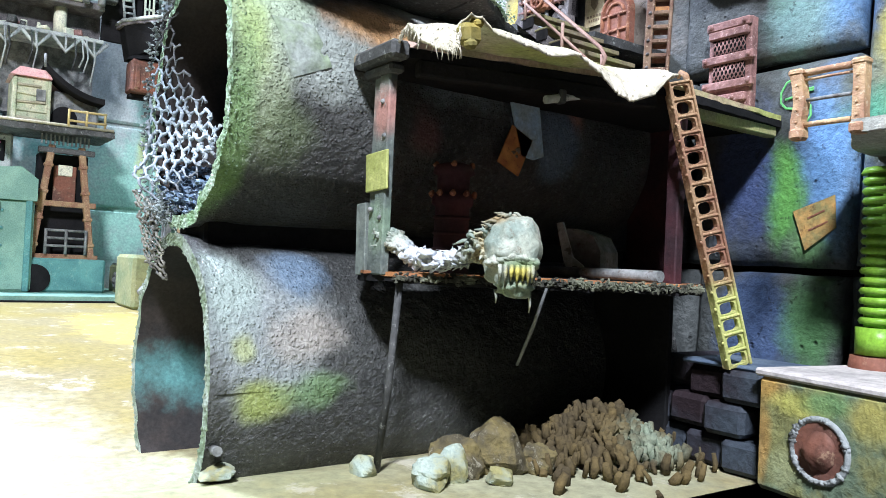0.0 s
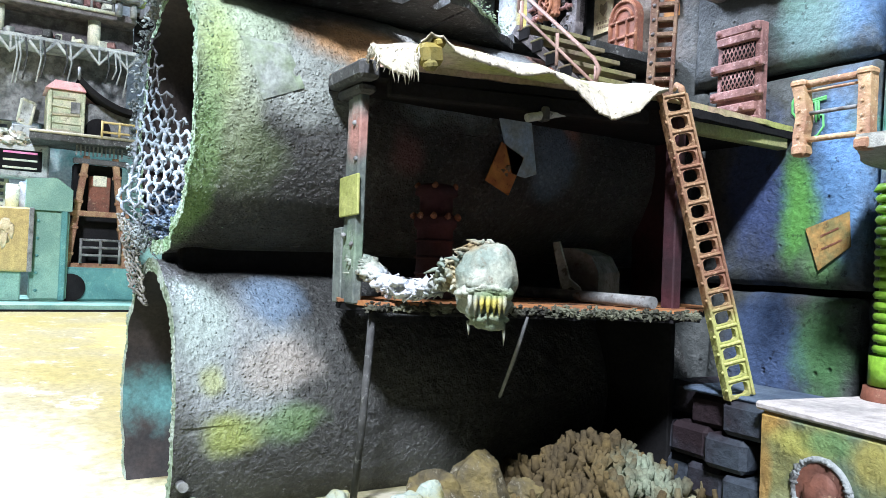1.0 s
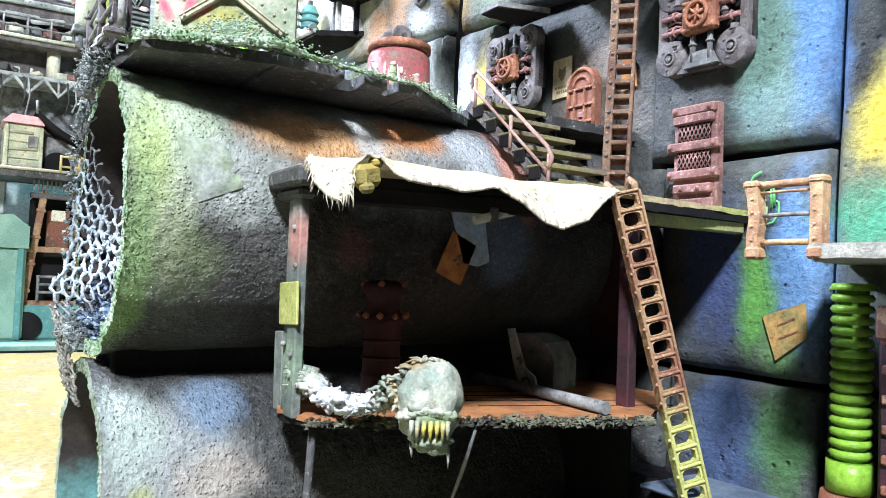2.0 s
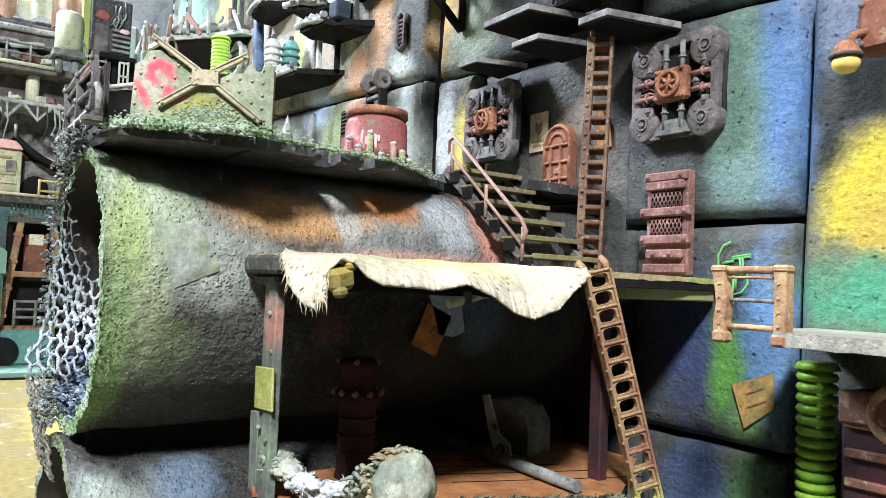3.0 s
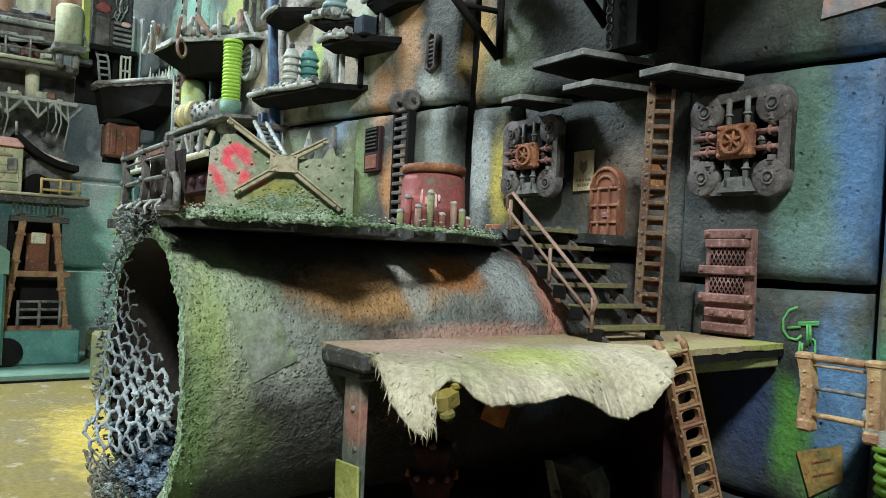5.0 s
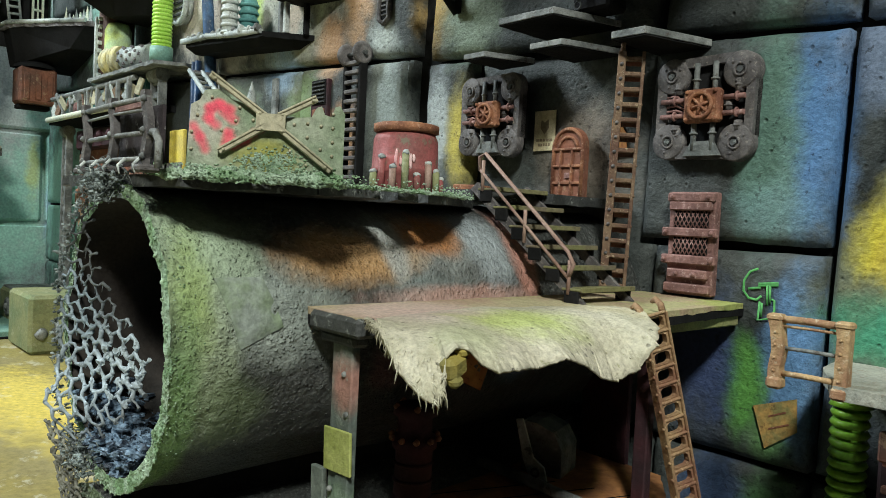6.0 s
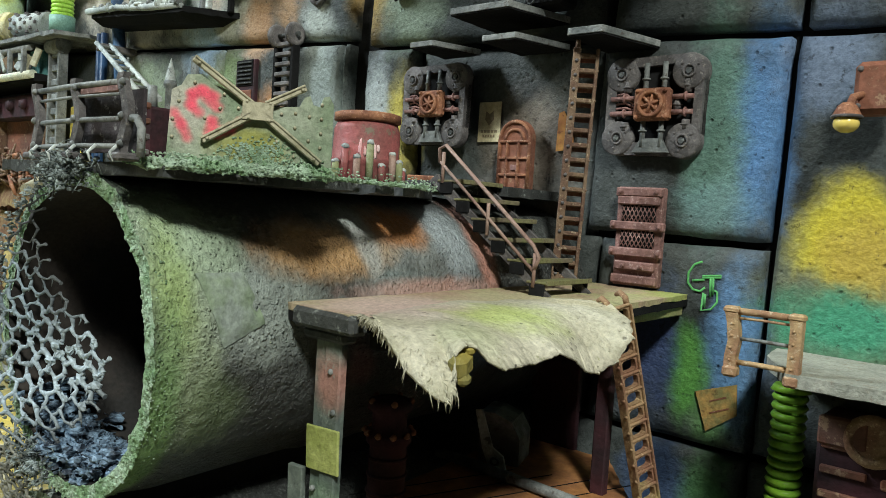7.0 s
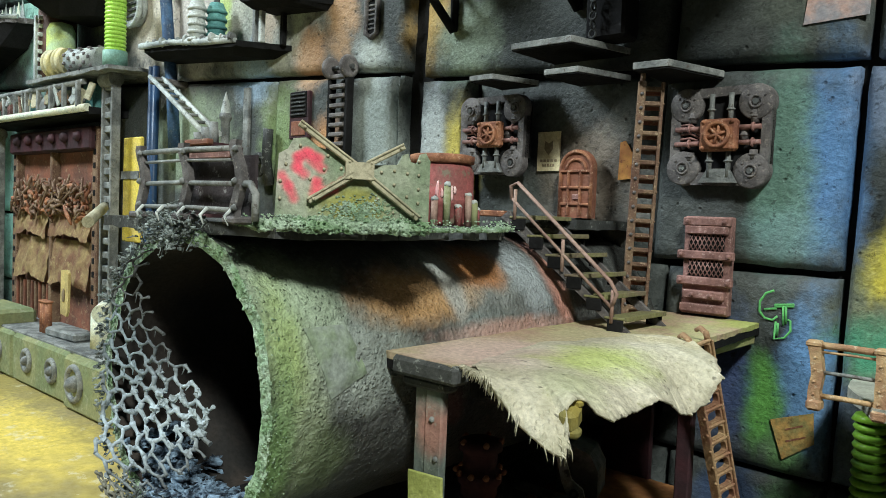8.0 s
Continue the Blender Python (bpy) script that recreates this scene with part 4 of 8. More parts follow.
s = Shape()
nu, nv = 260, 26
top = [cloth_point(i / nu, j / nv) for i in range(nu + 1) for j in range(nv + 1)]
off = Vector((-0.04, 0.02, -0.07))
cnt = len(top)
fs = [(i * (nv + 1) + j, (i + 1) * (nv + 1) + j, (i + 1) * (nv + 1) + j + 1, i * (nv + 1) + j + 1) for i in range(nu) for j in range(nv)]
fs += [tuple(cnt + k for k in reversed(f)) for f in fs]
fs += [(i * (nv + 1) + nv, (i + 1) * (nv + 1) + nv, cnt + (i + 1) * (nv + 1) + nv, cnt + i * (nv + 1) + nv) for i in range(nu)]
s.add(top + [p + off for p in top], fs, True)
for i in range(330):
    u = rng.uniform(0.0, 0.2) if i % 6 else rng.uniform(0.2, 1.0)
    k = 1.0 if i % 6 else 0.3
    p = cloth_point(u, rng.uniform(0.82, 1.0))
    d = Vector((rng.uniform(-0.03, 0.14), rng.uniform(-0.14, 0.10), -rng.uniform(0.08, 0.5))) * k
    s.tube([p, p + d * 0.5 + Vector((0.03, rng.gauss(0, 0.03), 0.02)), p + d], [0.026, 0.02, 0.006], 4)
for i in range(70):
    p = Vector((-6.6 + 1.2 * i / 70, -18.75 - 0.5 * i / 70, 14.84))
    d = Vector((rng.gauss(0, 0.06), -rng.uniform(0.03, 0.18), -rng.uniform(0.05, 0.36)))
    s.tube([p, p + d * 0.5, p + d], [0.03, 0.02, 0.006], 4)
solo("ragged_cloth", s, M_CLOTH, "cream plastered cloth, stained and frayed, draped over the roof edge", "cloth")


# ---- ladders, stairs, doors ----
def ladder(name, at, height, width, rungs, material, label, rz, lean_side=0.0):
    t = thing(name, at, label, "ladder", rz=rz, ry=lean_side, group="ladders")
    for sx in (-1, 1):
        part("rail", Shape().box((sx * width / 2, 0, height / 2), (0.16 if sx > 0 else 0.36, 0.34, height), 0.03), material, t)
    for i in range(rungs):
        z = height * (i + 0.5) / rungs
        part("rung", Shape().box((0, 0, z), (width - 0.1, 0.28, 0.22), 0.05), material, t)
        if i % 2 == 0:
            for sx in (-1, 1):
                part("rivet", Shape().lump((sx * (width / 2 + 0.06), -0.14, z), 0.07, 0.1, 3), material, t)
    return t


def slotted_ladder(name, length, width, cells, material, label):
    """A moulded ladder: a strip with a rounded slot for each step, a flange along either side and small hooks on top."""
    t = thing(name, (0, 0, 0), label, "ladder", group="ladders")
    h = length / cells
    for i in range(cells):
        z0, hw, hh = h * (i + 0.5), width * 0.33, h * 0.35
        n = 16
        outer, slot_ = [], []
        for k in range(n):
            a = math.tau * (k + 0.5) / n
            c, q = math.cos(a), math.sin(a)
            g = 1 / max(abs(c), abs(q))
            outer.append((width / 2 * max(-1, min(1, c * g)), z0 + h / 2 * max(-1, min(1, q * g))))
            g2 = 1 / (abs(c) ** 5 + abs(q) ** 5) ** (1 / 5)
            slot_.append((hw * c * g2, z0 + hh * q * g2))
        vs = [(x, y, z) for y in (-0.1, 0.1) for x, z in outer] + [(x, y, z) for y in (-0.13, 0.13) for x, z in slot_]
        fs = []
        for k in range(n):
            j = (k + 1) % n
            fs += [(k, j, 2 * n + j, 2 * n + k), (n + k, 3 * n + k, 3 * n + j, n + j), (2 * n + k, 2 * n + j, 3 * n + j, 3 * n + k), (k, n + k, n + j, j)]
        s_ = Shape().add(vs, fs)
        s_.box((0, -0.13, z0 + h / 2), (width * 0.92, 0.12, h * 0.16), 0.03)
        part("rung", s_, material, t)
        part("rivet", Shape().lump((-width / 2 - 0.03, -0.16, z0 + 0.1 * h), 0.065, 0.2, 4), material, t)
    for sx in (-1, 1):
        part("rail", Shape().box((sx * (width / 2 - 0.03), 0.0, length / 2), (0.10, 0.46, length), 0.03), material, t)
        part("hook", Shape().tube([(sx * (width / 2 - 0.05), 0, length - 0.1), (sx * (width / 2 - 0.05), 0.05, length + 0.25), (sx * (width / 2 - 0.05), 0.3, length + 0.42), (sx * (width / 2 - 0.05), 0.55, length + 0.3)], [0.13, 0.13, 0.12, 0.08], 6), material, t)
    return t


lo, hi = Vector((-2.62, -5.5, 4.05)), Vector((-4.0, -8.0, 14.75))
dv = hi - lo
LADDER = slotted_ladder("leaning_ladder", dv.length, 1.0, 17, M_LADDER, "tan rusty ladder with slotted rungs leaning on the scaffold")
zax = dv.normalized()
xax = Vector((0.36, 0.93, 0))
xax = (xax - zax * xax.dot(zax)).normalized()
yax = zax.cross(xax)
LADDER.matrix_basis = Matrix(((xax.x, yax.x, zax.x, lo.x * U), (xax.y, yax.y, zax.y, lo.y * U), (xax.z, yax.z, zax.z, lo.z * U), (0, 0, 0, 1)))
tall = ladder("wall_ladder", (-9.38, -2.9, 14.8), 11.0, 0.95, 16, M_WALLLADDER, "tall rusty ladder standing up to a small roof", 34, 1.6)
part("top_hook", Shape().tube([(-0.47, 0, 10.9), (-0.47, -0.1, 11.3), (-0.47, 0.3, 11.6), (-0.47, 0.9, 11.65)], 0.12, 6), M_WALLLADDER, tall)
for i in range(16):
    part("rung_plate", Shape().box((0.08, 0.18, 0.2 + 0.69 * i), (0.74, 0.1, 0.34), 0.02), M_BROWNRED, tall)
    part("rail_bolt", Shape().lump((-0.47, -0.19, 0.5 + 0.66 * i), 0.09, 0.2, 4), M_FRAME, tall)

stairs = thing("staircase", (-7.0, -6.8, 14.8), "rusty metal stair with mossy treads and a pinkish handrail", "staircase")
for i in range(6):
    x, z = -0.3 - 1.0 * i, 0.5 + 0.78 * i
    part("tread", Shape().box((x, 0, z), (1.0, 3.5, 0.11), 0.03), M_STEP, stairs)
    part("tread_edge", Shape().box((x + 0.5, 0, z + 0.02), (0.08, 3.55, 0.2), 0.02), M_STEP, stairs)
    for y in (-1.7, 1.7):
        part("bracket", Shape().box((x, y, z - 0.3), (0.7, 0.14, 0.5), 0.03), M_CORE, stairs)
for y in (-1.6, 1.6):
    part("stringer", Shape().prism([(0.3, 0), (-5.9, 4.7), (-6.3, 4.4), (-0.1, -0.1)], 0.2, pose(0, y - 0.1, 0)), M_FRAME, stairs)
yr = -1.75
part("upper_rail", Shape().tube([(-0.5, yr, 0.9), (-0.25, yr, 1.5), (-0.55, yr, 1.95), (-5.4, yr, 5.95), (-5.75, yr, 5.8), (-5.7, yr, 5.2)], 0.085, 8), M_RAIL, stairs, "pinkish handrail")
part("lower_rail", Shape().tube([(-0.5, yr, 0.95), (-5.7, yr, 5.25)], 0.07, 8), M_RAIL, stairs)
for x, z in ((-0.45, 0.3), (-2.9, 2.2), (-5.5, 4.3)):
    part("baluster", Shape().tube([(x, yr, z), (x, yr, z + 1.35)], 0.08, 7), M_RAIL, stairs)

solo("landing_ledge", slab([(-19.6, -8.6), (-13.2, -8.4), (-12.8, -5.2), (-11.6, -4.8), (-11.6, 0.7), (-19.6, 0.7)], 18.75, 19.2, 0.07, 8.0), M_IRON, "dark ledge below the arched door", "ledge")


def arch(w, h, n=14):
    return [(-w / 2, 0), (w / 2, 0)] + [(w / 2 * math.cos(math.pi * i / n), h - w / 2 + w / 2 * math.sin(math.pi * i / n)) for i in range(n + 1)]


door = thing("arched_door", (-14.72, 0.30, 19.3), "small rust-brown arched metal door with raised ribs", "door")
part("leaf", Shape().prism(arch(2.15, 3.75), 0.4, pose(0, -0.4, 0)), M_BROWNRED, door)
part("rim_rib", Shape().tube([(x, -0.42, z) for x, z in arch(1.95, 3.62)[1:] + [(-0.97, 0)]], 0.11, 6), M_RUST, door)
for z in (0.75, 1.65, 2.55):
    part("cross_rib", Shape().box((0, -0.42, z), (1.9, 0.2, 0.16), 0.04), M_RUST, door)
for x in (-0.45, 0.3):
    part("upright_rib", Shape().box((x, -0.42, 1.35), (0.14, 0.2, 2.5), 0.04), M_RUST, door)
part("arch_rib", Shape().tube([(0.62 * math.cos(math.pi * i / 10), -0.42, 2.6 + 0.6 * math.sin(math.pi * i / 10)) for i in range(11)], 0.09, 6), M_RUST, door)
part("plate", Shape().box((0.1, -0.43, 1.15), (0.5, 0.12, 0.3), 0.03), M_REDRUST, door)

note = thing("wall_notice", (-17.05, 0.62, 21.9), "cream paper notice with a dark emblem and two lines of print", "notice")
part("sheet", Shape().box((0, 0, 1.15), (1.55, 0.05, 2.25), 0.01), M_CREAM, note)
part("emblem", Shape().prism([(-0.3, 1.3), (0, 0.95), (0.3, 1.3), (0.25, 1.75), (0, 1.6), (-0.25, 1.75)], 0.02, pose(0, -0.045, 0)), M_INK, note)
for z, w in ((0.62, 1.2), (0.36, 0.9)):
    for k in range(5):
        part("print_bar", Shape().box((-w / 2 + w * (k + 0.5) / 5, -0.035, z), (w / 5 - 0.06, 0.02, 0.15)), M_INK, note)
solo("orange_notice", Shape().prism([(0, 0), (1.05, 0.1), (0.95, 1.2), (0.35, 2.1), (0.05, 2.0)], 0.05), M_TAG, "torn orange paper stuck on the wall", "notice", at=(-12.55, 0.6, 21.4))


def machine(name, at, label, mirror=1):
    """A wall fitting: an eight-sided frame with corner lobes, pipes and a hub with a hand wheel."""
    t = thing(name, at, label, "wall machine", group="wall machines")
    outline = [(-2.5, -1.2), (-1.35, -2.3), (1.1, -2.35), (2.2, -1.35), (2.25, 1.6), (1.7, 2.3), (-1.6, 2.25), (-2.5, 1.5)]
    inner = [(-2.0, -1.0), (-1.15, -1.7), (0.95, -1.75), (1.8, -1.05), (1.85, 1.2), (1.15, 1.9), (-1.15, 1.8), (-2.0, 1.05)]
    part("back_plate", Shape().prism(outline, 0.5, pose(0, -0.34, 0)), M_CORE, t)
    n = len(outline)
    fr = Shape()
    vs = [(x, y, z) for y in (-0.62, 0.0) for x, z in outline] + [(x, y, z) for y in (-0.62, -0.1) for x, z in inner]
    fs = []
    for i in range(n):
        j = (i + 1) % n
        fs += [(i, j, 2 * n + j, 2 * n + i), (i, n + i, n + j, j), (2 * n + i, 2 * n + j, 3 * n + j, 3 * n + i)]
    part("frame", fr.add(vs, fs), M_FRAME, t)
    for sx, sz in ((-1.8, -1.5), (1.45, -1.65), (1.55, 1.5), (-1.75, 1.5)):
        lobe = part("corner_lobe", Shape().lathe([(0, 0.67), (0.76, 0.67), (0.82, 0.63), (0.82, 0.1)], 24, pose(sx, 0, sz, 90, 0, 0)), M_FRAME, t)
        part("bolt_ring", Shape().ring((sx, -0.70, sz), (0, 1, 0), 0.27, 0.06, 16, 6), M_FRAME, lobe)
        part("bolt", Shape().cyl((sx, -0.78, sz), (sx, -0.66, sz), 0.15, n=6), M_IRON, lobe)
        for a in (0.6, 2.4, 4.4):
            part("stud", Shape().lump((sx + 0.5 * math.cos(a), -0.67, sz + 0.5 * math.sin(a)), 0.07, 0.1, 3), M_FRAME, lobe)
    hub = part("hub", Shape().box((0, -0.85, 0), (1.75, 0.5, 1.5), 0.12), M_RUST, t, "orange-brown hub plate")
    part("wheel", Shape().ring((0, -1.18, 0), (0, 1, 0), 0.55, 0.10, 20, 6), M_RUST, hub)
    for i in range(3):
        a = math.pi * i / 3 + 0.3
        part("spoke", Shape().tube([(-0.5 * math.cos(a), -1.15, -0.5 * math.sin(a)), (0.5 * math.cos(a), -1.15, 0.5 * math.sin(a))], 0.07, 6), M_RUST, hub)
    for x in (-0.55, 0.55):
        for z in (-0.55, 0.55):
            part("stud", Shape().lump((x * 1.25, -1.12, z * 1.1), 0.11, 0.1, 4), M_RUST, hub)
    for x in (-0.45, 0.45):
        for s_ in (-1, 1):
            part("rod", Shape().tube([(x, -0.75, 0.6 * s_), (x, -0.75, 1.95 * s_)], 0.13, 8).ring((x, -0.75, 1.2 * s_), (0, 0, 1), 0.16, 0.05, 10, 5), M_STEEL, t)
    for z in (-0.35, 0.35):
        for s_ in (-1, 1):
            part("side_pipe", Shape().tube([(0.8 * s_, -0.7, z), ((1.85 if s_ > 0 else 2.2) * s_, -0.7, z)], 0.12, 8).ring((1.5 * s_, -0.7, z), (1, 0, 0), 0.17, 0.06, 10, 5), M_REDRUST, t)
    for x, z, h in ((-1.45, 0.9, 0.5), (1.5, 0.85, 0.6), (-1.5, -0.95, 0.4), (1.5, -0.9, 0.45), (1.05, 0.0, 0.5)):
        part("valve_body", Shape().cyl((x, -0.5, z - h / 2), (x, -0.5, z + h / 2), 0.2, n=10).ring((x, -0.5, z), (0, 0, 1), 0.2, 0.06, 12, 5), M_FRAME, t)
    for k in range(4):
        part("thin_pipe", Shape().tube([(-2.1 * mirror, -0.55, 0.55 - 0.22 * k), (-1.5 * mirror, -0.6, 0.6 - 0.22 * k), (-0.9 * mirror, -0.6, 0.1 - 0.12 * k)], 0.055, 6), M_REDRUST, t)
    part("foot_plate", Shape().prism([(-0.9, -2.2), (0.9, -2.2), (0.5, -1.55), (-0.5, -1.55)], 0.25, pose(0, -0.85, 0)), M_STEEL, t)
    return t


right_machine = machine("wall_machine", (-6.6, 0.0, 23.4), "grey iron wall machine with bolted lobes and rust-brown hub")
left_machine = copy_thing(right_machine, pose(-20.3 * U, 0.1 * U, 24.0 * U))

vent = thing("vent_panel", (-7.05, 0.0, 14.85), "dusty red metal vent panel with two mesh grilles", "vent panel")
part("backing", Shape().box((0, -0.2, 2.4), (2.3, 0.5, 4.7), 0.06), M_REDRUST, vent)
for z, w in ((0.35, 2.3), (1.0, 2.0), (1.65, 2.7), (2.9, 2.75), (4.1, 2.1), (4.5, 2.3)):
    part("cross_plate", Shape().box((0, -0.55, z), (w, 0.3, 0.42), 0.06), M_REDRUST, vent)
for z in (2.28, 3.5):
    g = part("grille", Shape().box((0, -0.47, z), (1.7, 0.06, 0.8)), M_CORE, vent)
    mesh = Shape()
    for k in range(8):
        for s_ in (-1, 1):
            x = -0.75 + 0.215 * k
            mesh.tube([(x - 0.12 * s_, -0.53, z - 0.4), (x + 0.12 * s_, -0.53, z), (x - 0.12 * s_, -0.53, z + 0.4)], 0.03, 4)
    part("wire_mesh", mesh, M_REDRUST, g)
for x, z in ((-1.15, 1.65), (1.15, 1.65), (-1.15, 2.9), (1.15, 2.9), (-0.9, 4.5), (0.9, 4.5), (-0.5, 1.0), (0.4, 1.0)):
    part("bolt", Shape().lump((x, -0.72, z), 0.12, 0.1, 4), M_REDRUST, vent)

# sprayed sign on the wall
def stroke(pts, r):
    s_ = Shape().tube([(x, 0, z) for x, z in pts], r, 6)
    s_.v = [(x, y * 0.35, z) for x, y, z in s_.v]
    return s_


sign = thing("graffiti", (-3.9, -0.13, 14.2), "bright green sprayed letters on the blue wall", "graffiti")
for pts in ([(-0.05, 2.15), (-0.4, 2.0), (-0.65, 1.6), (-0.65, 1.15), (-0.4, 0.85), (-0.05, 0.8), (0.15, 1.0)], [(-0.45, 1.25), (0.1, 1.35)], [(0.0, 1.5), (0.85, 1.6)], [(0.0, 1.42), (0.85, 1.52)],
            [(0.38, 1.5), (0.42, 0.6)], [(0.5, 1.5), (0.54, 0.7)], [(0.1, 0.75), (0.05, -0.05), (0.5, 0.05), (0.75, 0.4), (0.72, 0.85), (0.6, 0.9)], [(0.2, 0.7), (0.18, 0.1)]):
    part("stroke", stroke(pts, 0.055), M_GREENPAINT, sign)

poster = thing("wall_poster", (-2.75, -0.12, 9.2), "small stained orange poster on the blue-green wall", "poster")
part("sheet", Shape().prism([(-0.45, -0.45), (0.85, 0.52), (0.76, 1.9), (-1.05, 1.25)], 0.06), mat("stained_poster", (0.46, 0.28, 0.09), (0.22, 0.20, 0.08), rough=0.8, bump=0.4, patch=1.3, flecks=(0.10, 0.06, 0.03), fleck_amount=0.6), poster)
for k in range(2):
    part("print_bar", Shape().box((0, 0, 0), (0.9 - 0.1 * k, 0.02, 0.07), 0, pose(0.1 - 0.1 * k, -0.02, 0.6 + 0.5 * k, 0, -24, 0)), M_RUST, poster)

# ---- little roofs over the door and the ladder ----
for k, (x0, x1, y0, z, th) in enumerate(((-16.5, -12.7, -4.0, 28.2, 0.38), (-14.8, -12.6, -3.4, 26.8, 0.34), (-9.6, -7.7, -3.75, 26.55, 0.38), (-20.2, -18.4, -2.9, 27.05, 0.34))):
    can = thing("canopy_slab", (0, 0, 0), "thin canopy slab with worn edges jutting from the wall, black for a shaded underside", "canopy", group="canopies")
    # shaded underside is painted: the whole board is near-black
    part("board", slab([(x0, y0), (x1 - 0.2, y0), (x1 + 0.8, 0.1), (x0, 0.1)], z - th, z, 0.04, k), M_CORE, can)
    edge = Shape()
    ring_ = [(x0, 0.0), (x0, y0), (x1 - 0.2, y0), (x1 + 0.8, 0.0)]
    for (xa, ya), (xb, yb) in zip(ring_, ring_[1:]):
        d = math.hypot(xb - xa, yb - ya)
        edge.box((0, 0, 0), (d + 0.05, 0.1, th * 0.85), 0.02, pose((xa + xb) / 2, (ya + yb) / 2, z - th * 0.42, 0, 0, math.degrees(math.atan2(yb - ya, xb - xa))))
    part("edge", edge, M_STEEL, can, "chipped grey edge")
chain = thing("chain", (-12.6, -2.6, 28.2), "dark iron chain hanging from above", "chain")
for i in range(14):
    part("link", Shape().ring((0, 0, 0.3 + 0.45 * i), (1, 0, 0) if i % 2 else (0, 1, 0), 0.2, 0.06, 12, 5), M_IRON, chain)

# ---- right-hand platform ----
rdeck = solo("side_platform", slab([(1.45, -5.75), (12, -5.75), (12, 0), (-0.5, 0), (-0.2, -2.4)], 12.55, 12.98, 0.06, 3.0), mat("chalky_platform", (0.38, 0.38, 0.33), (0.28, 0.29, 0.25), bump=0.8, patch=0.5, flecks=(0.2, 0.14, 0.09), fleck_amount=0.5), "chalky grey platform fixed to the wall", "platform")
gate = thing("wooden_railing", (-0.72, -5.5, 12.62), "tan wooden railing with two stout posts and three bars", "railing", rz=0)
for x, bend in ((0.18, 0.10), (2.32, -0.03)):
    side = [(-0.20, 0.0), (-0.17 - bend * 0.4, 0.6), (-0.15 + bend * 0.3, 1.2), (-0.16 - bend * 0.5, 1.9), (-0.24 - bend, 2.4)]
    outline = [(x + a, z) for a, z in side] + [(x + a + 0.40 + (0.06 if k in (0, 4) else 0), z) for k, (a, z) in reversed(list(enumerate(side)))]
    part("post", Shape().prism(outline, 0.42, pose(0, -0.21, 0)), M_TANWOOD, gate)
    part("post_foot", Shape().box((x + 0.02, -0.04, 0.08), (0.54, 0.52, 0.42), 0.09), M_TANWOOD, gate)
    part("post_head", Shape().box((x - bend, 0, 2.34), (0.56, 0.5, 0.26), 0.08), M_TANWOOD, gate)
    for z in (0.5, 0.95, 1.4, 1.85):
        part("rivet", Shape().lump((x, -0.22, z), 0.06, 0.1, 3), M_TANWOOD, gate)
for z, r in ((2.3, 0.13), (2.05, 0.05), (1.3, 0.07), (0.42, 0.10)):
    part("bar", Shape().tube([(0.1, 0, z), (1.2, 0.02, z + 0.015), (2.35, 0, z)], r, 8), M_TANWOOD if r != 0.07 else M_STEEL, gate)


def coil_column(name, at, h, r, turns, label, paint=M_SPRING):
    t = thing(name, at, label, "spring", group="green springs")
    part("core", Shape().cyl((0, 0, 0), (0, 0, h), r * 0.72, n=20), paint, t)
    for i in range(turns):
        part("coil", Shape().ring((0, 0, h * (i + 0.7) / (turns + 0.4)), (0, 0, 1), r * 0.78, r * 0.22, 22, 6), paint, t)
    part("collar", Shape().cyl((0, 0, h), (0, 0, h + 0.35 * r), r * 1.1, r * 0.9, 20), paint, t)
    part("base", Shape().cyl((0, 0, -0.9 * r), (0, 0, 0.05 + 0.5 * r), r * 1.1, n=20), M_GREENMETAL if paint == M_BRIGHTGREEN else paint, t)
    return t


coil_column("coil_column", (0.62, -1.6, 5.4), 6.2, 0.70, 16, "acid green coiled column standing against the wall")
solo("column_foot", Shape().cyl((0, 0, 0), (0, 0, 0.82), 1.05, 0.92, 18).cyl((0, 0, -4.0), (0, 0, 0), 1.2, n=18), M_BROWNRED, "red-brown round foot under the green column", "base", at=(0.62, -1.6, 3.9))
boiler = thing("red_machine", (4.2, -1.4, 4.3), "red-brown riveted machine with a round yellow wheel", "machine")
part("body", Shape().box((0, 0, 3.4), (4.6, 2.2, 6.8), 0.15), M_VIOLET, boiler)
part("wheel", Shape().ring((-0.4, -1.25, 6.2), (0, 1, 0), 0.8, 0.2, 20, 8).cyl((-0.4, -1.3, 6.2), (-0.4, -1.0, 6.2), 0.72, n=18), M_LADDER, boiler, "tan round wheel")
for k in range(6):
    part("rib", Shape().box((-1.3, -1.15, 1.0 + 0.95 * k), (1.6, 0.2, 0.3), 0.05), M_BROWNRED, boiler)
    part("side_rib", Shape().box((0.9, -1.15, 0.7 + 0.8 * k), (1.9, 0.24, 0.4), 0.08), M_BROWNRED, boiler)
part("flange", Shape().box((-1.4, -1.2, 6.3), (1.7, 0.3, 1.1), 0.08), M_BROWNRED, boiler)
lamp = thing("wall_lamp", (2.3, -1.3, 22.15), "rusty wall lamp with a yellow bulb", "lamp")
part("housing", Shape().box((0.4, 0.0, 1.4), (1.6, 1.0, 2.0), 0.2), M_BROWNRED, lamp)
part("arm", Shape().tube([(0.0, -0.3, 1.2), (-0.3, -0.8, 1.0), (-0.4, -1.1, 0.5)], 0.15, 7), M_RUST, lamp)
